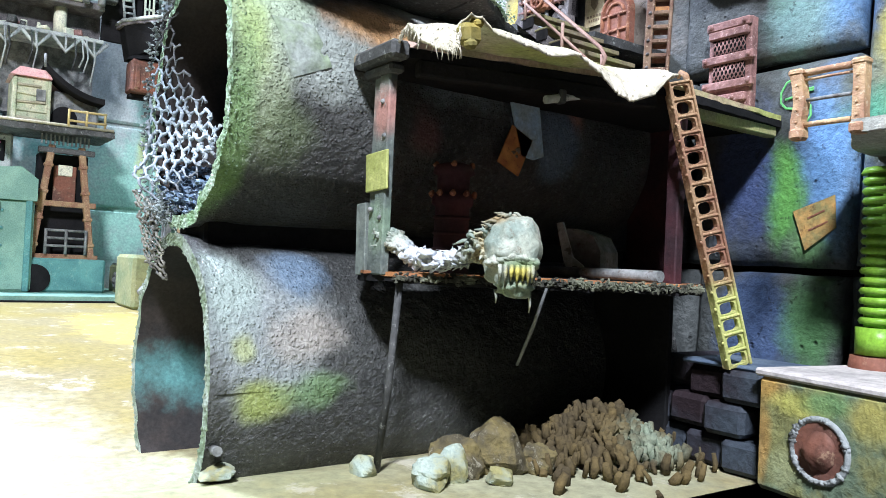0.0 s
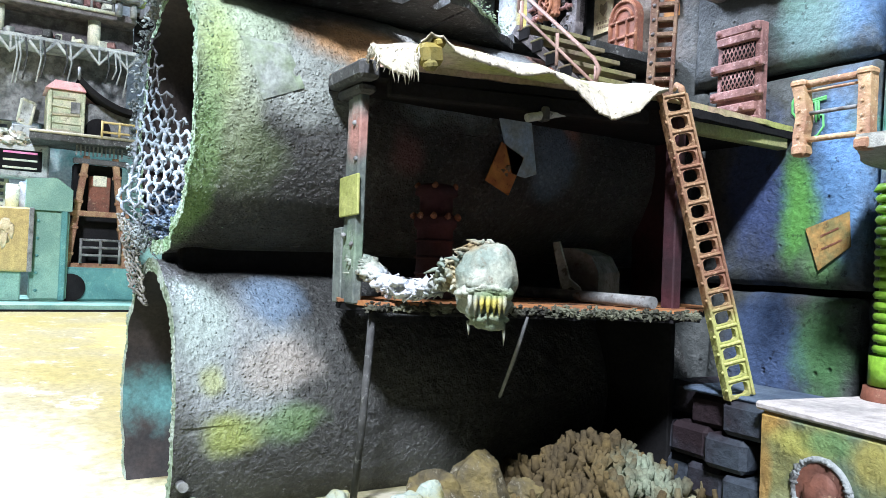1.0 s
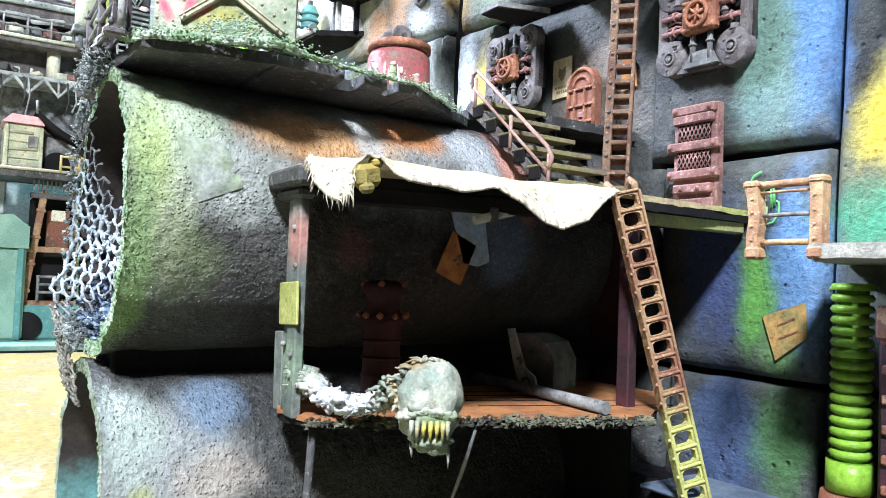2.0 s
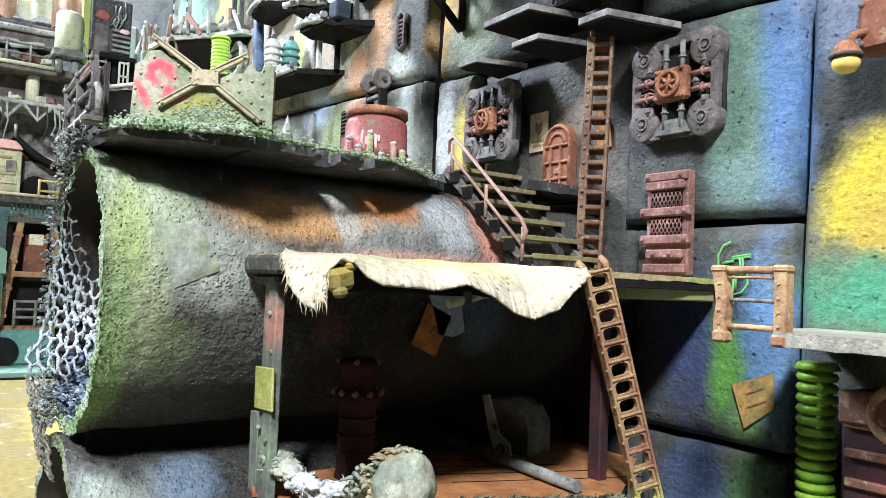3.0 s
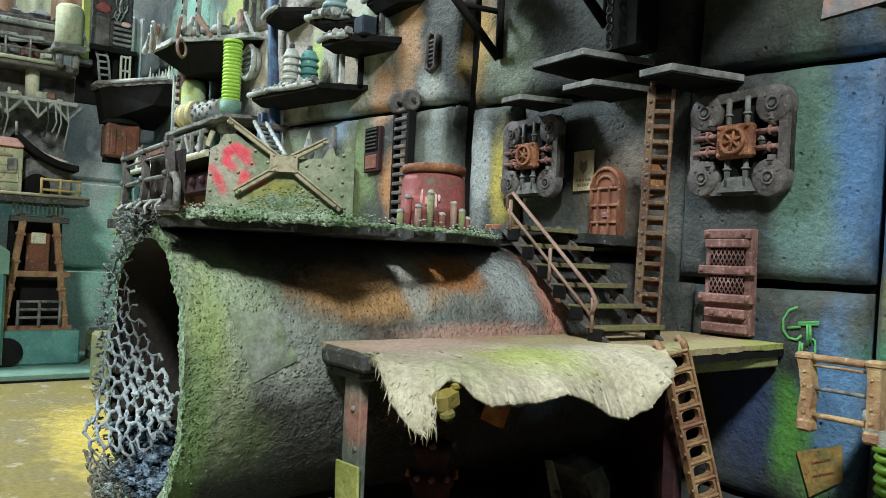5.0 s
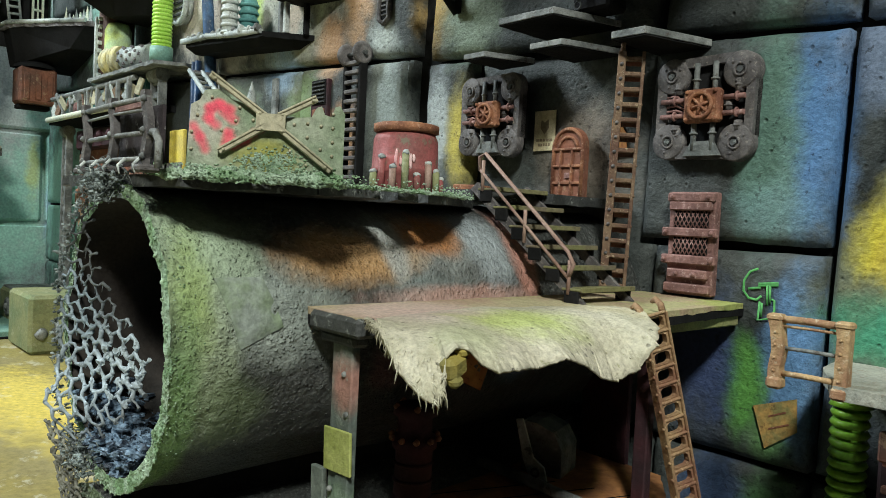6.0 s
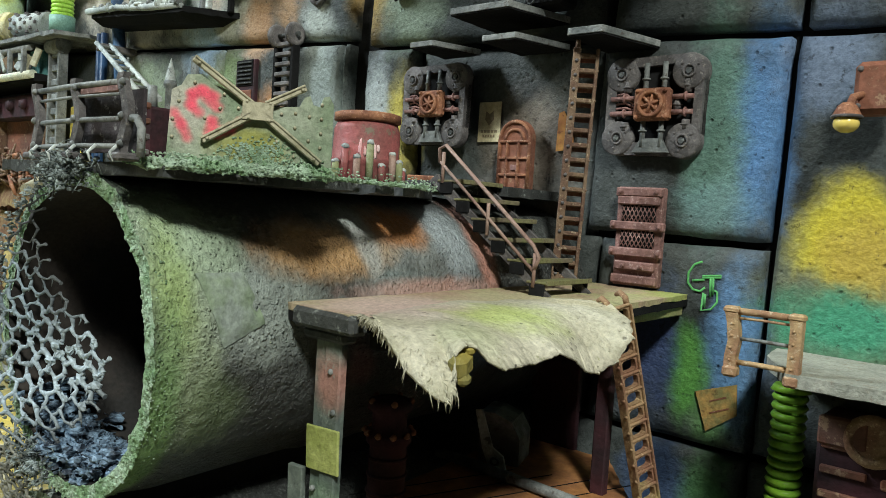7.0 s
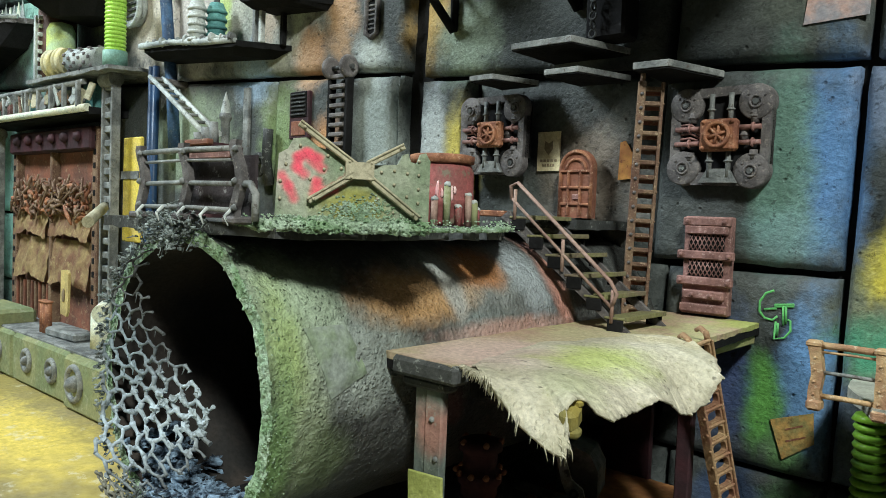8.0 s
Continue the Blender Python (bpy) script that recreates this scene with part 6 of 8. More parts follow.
for k in range(5):
    part("hook", Shape().tube([(0.3 + 1.3 * k, -0.1, 0.42), (0.25 + 1.3 * k, -0.3, 0.2), (0.45 + 1.3 * k, -0.32, -0.05)], [0.06, 0.05, 0.02], 5), M_PALESTEEL, rail)
solo("dark_crate", Shape().box((0, 0, 1.0), (1.0, 1.6, 2.0), 0.1), M_VIOLET, "dark crate behind the railing", "crate", at=(-11.3, -21.0, 18.7))
drum = thing("red_drum", (-14.3, -11.5, 18.75), "dented red drum with pale streaks and small green tubes", "drum")
part("body", Shape().lathe([(0.0, 0), (1.35, 0), (1.45, 0.15), (1.42, 0.9), (1.5, 1.0), (1.42, 1.1), (1.38, 2.3), (1.25, 2.6), (0, 2.65)], 28), M_DRUM, drum)
part("lid", Shape().lathe([(1.25, 2.6), (1.4, 2.65), (1.4, 2.95), (1.25, 3.0), (0, 3.0)], 28), M_RUST, drum, "rusty lid")
for k, h in enumerate((0.9, 1.5, 1.1, 1.7, 0.8, 1.3, 1.0, 0.7)):
    a = radians(-95 + 19 * k)
    tube_ = part("tube", Shape().tube([(1.58 * math.cos(a), 1.58 * math.sin(a), 0), (1.56 * math.cos(a), 1.56 * math.sin(a), h)], 0.15, 8), (M_OLIVE, M_DRUM, M_RAIL)[k % 3], drum)
    part("tube_tip", Shape().lump((1.56 * math.cos(a), 1.56 * math.sin(a), h), (0.16, 0.16, 0.12), 0.4, 6, k), M_PALESTEEL, tube_, "pale worn tip")
for k, (turn, z, h) in enumerate(((36, 1.5, 0.5), (44, 1.35, 0.3), (51, 1.55, 0.36), (60, 1.3, 0.55), (66, 1.5, 0.26))):
    part("paint_streak", Shape().lump((0, -1.44, z), (0.07, 0.03, h * 0.6), 0.7, 6, k), M_PINK, drum).matrix_basis = pose(0, 0, 0, 0, 0, turn)
solo("rust_plate", Shape().box((0, 0, 0.15), (1.5, 1.2, 0.3), 0.05), M_RUST, "orange rusty scrap plate on the ledge", "plate", at=(-15.2, -6.6, 19.2), rz=20)


# ---- fittings on the long wall, beyond the pipes ----
track = thing("chain_track", (-34.2, -0.6, 20.1), "dark iron chain track running over two rollers", "chain track")
for x in (-0.95, 0.95):
    part("side_rail", Shape().box((x, 0, 4.6), (0.35, 0.6, 9.2), 0.06), M_CORE, track)
for i in range(13):
    part("tread_link", Shape().box((0, -0.2, 0.4 + 0.68 * i), (1.6, 0.4, 0.3), 0.06), M_FRAME, track)
for x in (-0.95, 0.95):
    part("roller", Shape().ring((x, -0.1, 9.2), (1, 0, 0), 0.6, 0.24, 18, 8).cyl((x - 0.2, -0.1, 9.2), (x + 0.2, -0.1, 9.2), 0.5, n=16), M_FRAME, track)
part("axle", Shape().cyl((-1.4, -0.1, 9.2), (1.4, -0.1, 9.2), 0.16), M_IRON, track)
hatch = thing("wall_hatch", (-39.3, -0.05, 24.6), "rusty framed wall hatch with a louvred pane", "hatch")
part("frame", Shape().box((0, -0.1, 1.7), (2.4, 0.4, 3.6), 0.08), M_VIOLET, hatch)
part("lower_panel", Shape().box((0, -0.32, 0.7), (1.7, 0.1, 1.1), 0.04), M_BROWNRED, hatch, "rusty lower panel")
part("pane", Shape().box((0, -0.32, 2.5), (1.9, 0.1, 1.9), 0.02), M_CORE, hatch)
for k in range(6):
    part("louvre", Shape().box((0, -0.42, 1.75 + 0.3 * k), (1.7, 0.1, 0.12), 0.02), M_IRON, hatch)
slot = thing("slot_vent", (-31.6, -0.05, 31.2), "narrow brown slot vent with rounded ends", "vent")
part("frame", Shape().tube([(0, -0.15, 0), (0.55, -0.15, 0.3), (0.55, -0.15, 2.5), (0, -0.15, 2.8), (-0.55, -0.15, 2.5), (-0.55, -0.15, 0.3), (0, -0.15, 0)], 0.2, 6), M_FRAME, slot)
# black block imitates the shaded depth of the slot
part("recess_shade", Shape().box((0, -0.05, 1.4), (0.9, 0.15, 2.3), 0.03), M_CORE, slot)
for k in range(6):
    part("slat", Shape().box((0, -0.14, 0.6 + 0.32 * k), (0.8, 0.1, 0.12), 0.02), M_FRAME, slot)
solo("rivet_strip", Shape().box((0, 0, 4.5), (0.8, 0.3, 9), 0.05), M_STEEL, "grey riveted strip on the wall", "strip", at=(-46.6, -0.1, 20))
hook = thing("wall_bracket", (-43.0, -0.2, 21.0), "dark pipe bracket with a small ring", "bracket")
part("stem", Shape().tube([(0, 0, 0), (0, -0.4, 2.0), (0.2, -0.4, 4.4)], 0.4, 8), M_IRON, hook)
part("ring", Shape().ring((-0.9, -0.5, 1.6), (0, 1, 0), 0.8, 0.22, 16, 6), M_IRON, hook)


def wall_shelf(edge, z, thick, scraps, label, tilt=0):
    """A dark shelf on the wall whose front edge runs through the given plan points, with worn bits of pipe along its lip."""
    t = thing("wall_shelf", (edge[0][0], 0, z), label, "shelf", group="wall shelves", ry=tilt)
    x0 = edge[0][0]
    front = [(x - x0, y) for x, y in edge]
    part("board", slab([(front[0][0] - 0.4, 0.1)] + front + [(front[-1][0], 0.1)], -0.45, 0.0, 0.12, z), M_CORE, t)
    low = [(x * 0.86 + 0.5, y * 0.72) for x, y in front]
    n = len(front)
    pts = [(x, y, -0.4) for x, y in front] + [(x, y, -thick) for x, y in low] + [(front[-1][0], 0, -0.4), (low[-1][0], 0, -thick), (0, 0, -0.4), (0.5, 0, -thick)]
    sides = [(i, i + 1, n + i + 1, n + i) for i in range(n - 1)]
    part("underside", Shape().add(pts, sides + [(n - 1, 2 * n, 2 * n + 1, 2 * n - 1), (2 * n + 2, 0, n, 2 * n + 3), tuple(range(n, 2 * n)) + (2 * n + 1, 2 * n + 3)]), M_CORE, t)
    a, b = Vector((*front[0], 0)), Vector((*front[1], 0))
    part("lip", Shape().tube([a + Vector((-0.5, -0.1, 0.1)), a.lerp(b, 0.35) + Vector((0, -0.2, 0.2)), a.lerp(b, 0.7) + Vector((0, -0.1, 0.05)), b], [0.3, 0.24, 0.32, 0.2], 7), M_PALESTEEL, t)
    for k in range(scraps):
        p = a.lerp(b, (k + 0.3) / scraps)
        r = 0.20 + 0.12 * ((k * 7) % 3) / 2
        s = Shape().tube([p + Vector((-0.4, 0.3, 0.2)), p + Vector((0.3, 0.0, 0.3)), p + Vector((0.9, -0.2 + 0.3 * (k % 2), 0.25))], r, 7)
        s.ring(tuple(p + Vector((0.3, -0.05, 0.3))), (1, 0.4, 0.1), r, r * 0.45, 12, 6).lump(tuple(p + Vector((-0.3, 0.2, 0.2))), (0.4, 0.4, 0.3), 0.9, 5, k, smooth=False)
        part("pipe_stub", s, (M_PALESTEEL, M_STEEL, M_PALESTEEL)[k % 3], t)
    return t


SHELF = "dark wall shelf with grey pipe scraps on its edge"
wall_shelf([(-59.0, -2.9), (-44.0, -3.0), (-40.8, 0)], 33.2, 1.0, 11, SHELF, 4.5)
wall_shelf([(-43.4, -3.1), (-38.9, -2.9), (-35.9, 0)], 35.3, 0.9, 5, SHELF, 5)
wall_shelf([(-43.4, -4.3), (-40.6, -2.0), (-39.0, 0)], 36.9, 1.0, 4, SHELF)
wall_shelf([(-58.0, -2.2), (-54.0, -2.8), (-51.6, 0)], 40.9, 1.0, 2, "black wall shelf high above the others")
wall_shelf([(-38.8, -1.6), (-34.6, -1.8), (-32.6, 0)], 37.8, 1.1, 2, "black wall shelf high above the others")
for x, y, z0, z1, m_, tone in ((-42.6, -1.6, 31.9, 35.0, M_PALESTEEL, "pale"), (-43.6, -1.5, 32.0, 35.0, M_STEEL, "grey"), (-41.2, -0.6, 31.7, 34.5, M_CORE, "black"), (-37.6, -0.9, 34.8, 37.0, M_IRON, "dark")):
    solo("shelf_strut", Shape().box((0, 0, (z1 - z0) / 2), (0.42, 0.4, z1 - z0), 0.06), m_, tone + " metal strut between the shelves", "strut", at=(x, y, z0), group="shelf struts")


def ribbed_tank(name, at, h, r, material, label):
    t = thing(name, at, label, "tank", group="ribbed tanks")
    part("body", Shape().cyl((0, 0, 0), (0, 0, h), r * 0.8, n=18), material, t)
    for k in range(5):
        part("band", Shape().ring((0, 0, h * (k + 0.5) / 5), (0, 0, 1), r * 0.8, r * 0.2, 20, 6), material, t)
    part("cap", Shape().lathe([(r * 0.8, 0), (r * 0.6, 0.4), (0, 0.5)], 18, pose(0, 0, h)), material, t)
    part("valve", Shape().cyl((0, 0, h + 0.3), (0, 0, h + 0.9), 0.25), M_IRON, t)
    return t


ribbed_tank("gas_tank", (-50.3, -2.7, 32.5), 3.2, 0.8, M_PALESTEEL, "pale grey ribbed tank on a shelf")
ribbed_tank("gas_tank", (-49.8, -1.2, 32.4), 3.3, 0.9, M_TEAL, "dark teal ribbed tank on a shelf")
ribbed_tank("gas_tank", (-42.4, -2.6, 36.9), 3.6, 1.05, mat("pale_teal_tank", (0.30, 0.44, 0.47), (0.18, 0.30, 0.33), bump=0.3, patch=0.4), "pale teal ribbed tank on a shelf")
solo("shelf_box", Shape().box((0, 0, 0.75), (1.5, 1.3, 1.5), 0.12), mat("dark_blue_box", (0.05, 0.075, 0.10), (0.02, 0.03, 0.045), bump=0.4), "dark blue box on a shelf", "box", at=(-38.4, -1.9, 34.8))
solo("blue_pipe", Shape().tube([(0, 0, 0), (-0.6, 0, 5), (-2.0, -0.1, 14), (-3.0, 0, 22)], 0.55, 10), mat("faded_blue_pipe", (0.07, 0.14, 0.26), (0.03, 0.06, 0.12), rough=0.5, bump=0.4, patch=0.6, flecks=(0.3, 0.34, 0.38), fleck_amount=0.4), "blue pipe running up the wall", "pipe", at=(-56.9, -0.9, 24.0))
coil_column("coil_column", (-64.2, -3.2, 32.85), 6.6, 1.0, 17, "tall acid green coil with a teal foot", M_BRIGHTGREEN)
gauge = thing("round_grille", (-65.9, -0.9, 38.3), "round grey grille on the wall", "grille")
part("rim", Shape().ring((0, 0, 0), (0, 1, 0), 1.75, 0.3, 22, 6).cyl((0, 0, 0), (0, 0.8, 0), 1.75, n=22), M_PALESTEEL, gauge)
for k in range(4):
    part("bar", Shape().box((0, -0.15, -0.9 + 0.6 * k), (2.7, 0.18, 0.2), 0.02), M_IRON, gauge)

rig = thing("wall_gantry", (-71.0, 0, 41.0), "weathered gantry platform with stacked planks, studded uprights and a hanging ring", "platform")
part("board", slab([(-8.0, -8.0), (-1.0, -7.4), (4.0, -3.4), (7.6, -1.2), (7.6, 0), (-12, 0)], -0.5, 0.0, 0.15, 5.0), M_PALESTEEL, rig)
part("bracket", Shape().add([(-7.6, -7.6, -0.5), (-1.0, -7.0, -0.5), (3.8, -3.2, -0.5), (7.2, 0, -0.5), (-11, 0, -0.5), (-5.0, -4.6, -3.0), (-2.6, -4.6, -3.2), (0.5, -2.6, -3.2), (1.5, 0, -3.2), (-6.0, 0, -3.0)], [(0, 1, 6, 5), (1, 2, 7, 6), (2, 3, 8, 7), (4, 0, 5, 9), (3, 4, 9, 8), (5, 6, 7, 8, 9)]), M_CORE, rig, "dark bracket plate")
part("ring", Shape().ring((0.2, -6.6, -1.3), (0.7, 0.7, 0), 0.95, 0.17, 18, 6), M_RAIL, rig, "rusty hanging ring")
for k in range(16):
    f = k / 15
    p = Vector((-8.6, -8.3, 0.1)).lerp(Vector((-0.6, -6.8, 0.5)), f) if k < 8 else Vector((-0.6, -6.9, 0.3)).lerp(Vector((6.4, -1.2, 0.3)), (k - 8) / 7)
    part("plank", Shape().box((0, 0, 0.9), (rng.uniform(0.5, 1.0), 0.4, rng.uniform(1.6, 3.4)), 0.08, pose(p.x, p.y, p.z, rng.uniform(-18, 18), rng.uniform(20, 60) if k < 8 else rng.uniform(-40, 40), rng.uniform(-20, 20))), (M_PALESTEEL, M_STEEL, M_RAIL)[k % 3], rig)
for k in range(7):
    part("sack", Shape().lump((-0.2 + 0.95 * k, -6.0 + 0.72 * k, 0.7), (0.7, 0.6, 0.6), 0.5, 6, k), (M_STEEL, M_PALESTEEL)[k % 2], rig)
for x, y in ((-1.6, -6.0), (0.2, -5.0), (5.0, -1.4), (6.2, -1.0)):
    part("upright", Shape().box((x, y, 5), (0.5, 0.5, 10), 0.06), M_PALESTEEL if x < 1 else M_IRON, rig)
    for k in range(8):
        part("upright_stud", Shape().box((x + 0.1, y - 0.27, 0.9 + 1.15 * k), (0.24, 0.12, 0.5), 0.04), M_CORE if x < 1 else M_STEEL, rig)
part("column", Shape().tube([(-9.0, -2.4, -9.1), (-9.0, -2.4, -0.5)], 1.9, 16), mat("brown_column", (0.16, 0.095, 0.075), (0.07, 0.045, 0.04), bump=0.5, patch=0.5), rig, "brown column")

discs = thing("disc_rack", (-82, 0, 31.9), "shelf of cream discs and a pale cylinder lying on its side", "rack")
part("board", slab([(0, -5.0), (19, -4.4), (20, -1.5), (20, 0), (0, 0)], -0.35, 0, 0.15, 7.0), M_STEEL, discs)
M_DISC = mat("yellow_cream_disc", (0.60, 0.54, 0.26), (0.46, 0.44, 0.30), bump=0.4, patch=0.6)
for x, r in ((5.4, 1.5), (7.9, 1.4)):
    part("disc", Shape().cyl((x, -4.0, 1.4), (x + 0.7, -3.7, 1.4), r, n=22).ring((x, -4.05, 1.4), (1, 0.3, 0), r * 0.85, r * 0.2, 20, 6).lump((x - 0.1, -4.05, 1.4), r * 0.35, 0.2, 7), M_DISC, discs, "yellow-cream disc")
part("cylinder", Shape().cyl((9.4, -3.7, 1.35), (13.8, -2.5, 1.35), 1.2, n=18), M_PALESTEEL, discs, "grey studded cylinder")
for k in range(6):
    for j in range(9):
        a = math.tau * j / 9 + 0.3 * (k % 2)
        part("stud", Shape().box((9.8 + 0.7 * k, -3.6 + 0.2 * k + 1.2 * math.cos(a), 1.35 + 1.2 * math.sin(a)), (0.4, 0.3, 0.3), 0.05), M_FRAME, discs)

solo("green_canister", Shape().lathe([(0, 0), (1.3, 0), (1.4, 0.4), (1.4, 5.0), (1.1, 5.7), (0, 6.0)], 20), mat("yellow_green_can", (0.56, 0.66, 0.20), (0.44, 0.6, 0.42), bump=0.3, patch=0.3), "yellow-green canister standing on the rack", "canister", at=(-77.0, -3.2, 31.95))
stand = thing("perforated_stand", (-79.6, -3.9, 31.95), "pale perforated upright standing on the rack", "stand")
for dy in (-0.75, 0.75):
    part("flange", Shape().box((0.5 * dy, dy, 3.4), (0.5, 0.3, 6.8), 0.05), M_PALESTEEL, stand)
for k in range(8):
    part("web", Shape().box((0, 0, 0.3 + 0.9 * k), (0.4, 1.4, 0.42), 0.06), M_PALESTEEL, stand)


def truss_pole(name, at, h, w, label):
    t = thing(name, at, label, "pole", group="perforated poles")
    for x in (-w / 2, w / 2):
        part("flange", Shape().box((x, 0, h / 2), (0.35, 0.9, h), 0.05), M_STEEL, t)
    n = int(h / 1.35)
    for i in range(n):
        part("web", Shape().box((0, 0, h * (i + 0.5) / n), (w, 0.5, h / n * 0.48), 0.08), M_STEEL, t)
    part("head", Shape().cyl((-w / 2 - 0.3, -0.1, h), (w / 2 + 0.3, -0.1, h), 0.75, n=16), M_STEEL, t)
    return t


truss_pole("perforated_pole", (-66.2, -2.6, 5.0), 26.0, 2.0, "tall grey perforated pole by the wall")
truss_pole("perforated_pole", (-97.5, -2.6, 5.0), 22.0, 1.6, "tall grey perforated pole by the wall")
for x in (-61.2, -60.4):
    solo("cable", Shape().tube([(0, 0, 0), (0.2, -0.2, 12), (0, 0, 27)], 0.35, 8), M_BLUE, "dark blue cable running up the wall", "cable", at=(x, -1.0, 5.0), group="cables")
yel = thing("yellow_sign", (-62.4, -1.2, 15.2), "tall bright yellow sign board", "sign")
part("board", Shape().box((-1.8, 0, 5.2), (3.6, 0.4, 10.2), 0.1), mat("bright_yellow", (0.74, 0.60, 0.10), (0.60, 0.48, 0.14), rough=0.6, bump=0.3), yel)
part("band", Shape().box((-2.0, -0.25, 6.6), (3.7, 0.15, 0.8), 0.03), M_STEEL, yel)

rack = thing("scrap_rack", (-93, 0, 5.0), "tall red-brown rusty gate with tangled scrap and ragged hanging sheets", "gate")
part("back", Shape().box((11.2, -0.6, 11.0), (23, 1.0, 22), 0.1), M_BROWNRED, rack)
for x in (0, 11.0, 22.4):
    post = part("upright", Shape().box((x, -1.6, 10.9), (1.2 if x != 11.0 else 0.6, 1.2, 21.8), 0.1), M_WALLLADDER, rack)
    if x != 11.0:
        for k in range(15):
            part("slot", Shape().box((x, -2.2, 1.0 + 1.4 * k), (0.5, 0.14, 0.6), 0.05), M_CORE, post)
part("head_beam", Shape().box((11.2, -1.8, 20.6), (22.6, 2.0, 2.4), 0.2), M_VIOLET, rack, "dark red head beam")
for k in range(6):
    part("knob", Shape().lump((3.0 + 3.4 * k, -3.0, 20.8), (0.6, 0.4, 0.55), 0.4, 6, k), M_VIOLET, rack)
for k, (x0, x1) in enumerate(((0.8, 10.6), (11.4, 21.8))):
    part("upper_panel", Shape().sheet(lambda u, v: (x0 + (x1 - x0) * u, -1.3 - 0.2 * wob(u * 5, v * 3, k), 15.2 + 4.4 * v), 14, 8), M_BROWNRED, rack)
    for z, h, sag in ((10.4, 4.4, 1.0), (5.2, 4.6, 1.3)):
        def drape(u, v):
            low = z - 0.5 + sag * (0.5 - 0.5 * math.cos(math.tau * u)) * 0.5 + 0.35 * wob(u * 9, k, z)
            return x0 + (x1 - x0) * u, -1.7 - 0.9 * (1 - v) - 0.35 * wob(u * 6, v * 3, z + k), low + (z + h - low) * v

        part("hanging_sheet", Shape().sheet(drape, 26, 8), mat("brown_canvas", (0.26, 0.19, 0.09), (0.15, 0.08, 0.05), rough=0.85, bump=0.8, grain=3, patch=0.5, flecks=(0.42, 0.36, 0.18), fleck_amount=0.5, fleck_scale=1.2) if k == 0 and sag == 1.0 else bpy.data.materials["brown_canvas"], rack, "ragged brown sheet")
tangle = Shape()
for i in range(190):
    p = Vector((rng.uniform(0.8, 21.6), rng.uniform(-3.0, -2.2), rng.uniform(12.6, 16.2)))
    d = Vector((rng.gauss(0, 1.0), rng.gauss(0, 0.25), rng.gauss(0, 0.9)))
    tangle.tube([p - d * 0.6, p + Vector((rng.gauss(0, 0.2), -0.1, rng.gauss(0, 0.2))), p + d * 0.6], [0.12, rng.uniform(0.12, 0.26), 0.1], 4)
part("scrap_tangle", tangle, M_WALLLADDER, rack, "tangle of dusty scrap strips")
tangle = Shape()
for i in range(110):
    p = Vector((rng.uniform(0.8, 21.6), rng.uniform(-2.9, -2.0), rng.uniform(12.4, 15.8)))
    d = Vector((rng.gauss(0, 0.9), rng.gauss(0, 0.25), rng.gauss(0, 0.8)))
    tangle.tube([p - d * 0.6, p, p + d * 0.6], [0.12, rng.uniform(0.15, 0.4), 0.1], 5)
part("rusty_tangle", tangle, M_RUST, rack, "rusty scrap strips")
for k in range(9):
    part("slat", Shape().box((0.9 + 1.15 * k, -2.0, 2.4), (0.35, 0.3, 4.2), 0.06), M_WALLLADDER if k % 2 else M_BROWNRED, rack)
part("yellow_panel", Shape().prism([(-0.9, 0), (0.6, -0.2), (1.0, 0.4), (1.1, 4.4), (0.6, 4.7), (-0.8, 4.6)], 0.25, pose(19.0, -3.7, 2.2)), M_YELLOW, rack, "yellow panel")
part("panel_mark", Shape().lump((19.0, -3.76, 4.2), (0.35, 0.1, 0.7), 0.3, 6), M_INK, rack)
rail3 = thing("balcony", (-99, 0, 28.4), "pale railed balcony along the wall", "balcony")
part("floor", slab([(0, -4.6), (31, -4.0), (31, 0), (0, 0)], -0.7, 0.0, 0.12, 9.0), M_CORE, rail3)
part("edge", Shape().tube([(0, -4.7, -0.1), (31, -4.1, -0.1)], 0.4, 8), M_TANK, rail3)
for k in range(9):
    part("post", Shape().box((2 + 3.4 * k, -4.3, 1.3), (0.5, 0.4, 2.6), 0.06), M_STEEL, rail3)
part("top_bar", Shape().tube([(1, -4.5, 2.6), (30, -4.0, 2.5)], 0.3, 7), M_STEEL, rail3)
for k in range(6):
    part("crate", Shape().box((4 + 4.8 * k, -2.0, 1.2), (2.6, 1.6, 2.4 + 0.5 * (k % 2)), 0.15), (M_REDRUST, M_TANK, M_TEAL)[k % 3], rail3)

base = thing("wall_plinth", (-54.5, -7.2, 0), "long olive concrete plinth with bolted sockets along the wall's foot", "plinth")
for k, (x0, x1, dy) in enumerate(((-9.5, 0, -0.5), (-24, -9.8, 0), (-40, -24.3, 0), (-58, -40.3, 0))):
    blk = part("plinth_block", Shape().box(((x0 + x1) / 2, 3.2 + dy, 2.5), (x1 - x0, 6.2, 5.0), 0.35), M_OLIVE, base)
    for f in (0.3, 0.75) if x1 - x0 > 10 else (0.28,):
        x, r = x0 + f * (x1 - x0), 1.0 if k else 1.5
        part("socket", Shape().ring((x, 0.05 + dy, 2.7), (0, 1, 0), r, 0.3, 20, 8).lump((x, 0.0 + dy, 2.7), r * 0.5, 0.2, 7), M_STEEL, blk)
part("top_slab", Shape().box((-29, 3.4, 5.05), (58, 5.8, 0.4), 0.1), M_STEEL, base, "pale dusty top")
solo("plank", Shape().box((0, 0, 0.5), (6.2, 1.8, 0.9), 0.2), M_STEEL, "grey plank lying on the plinth", "plank", at=(-70.5, -4.6, 5.2), rz=4)
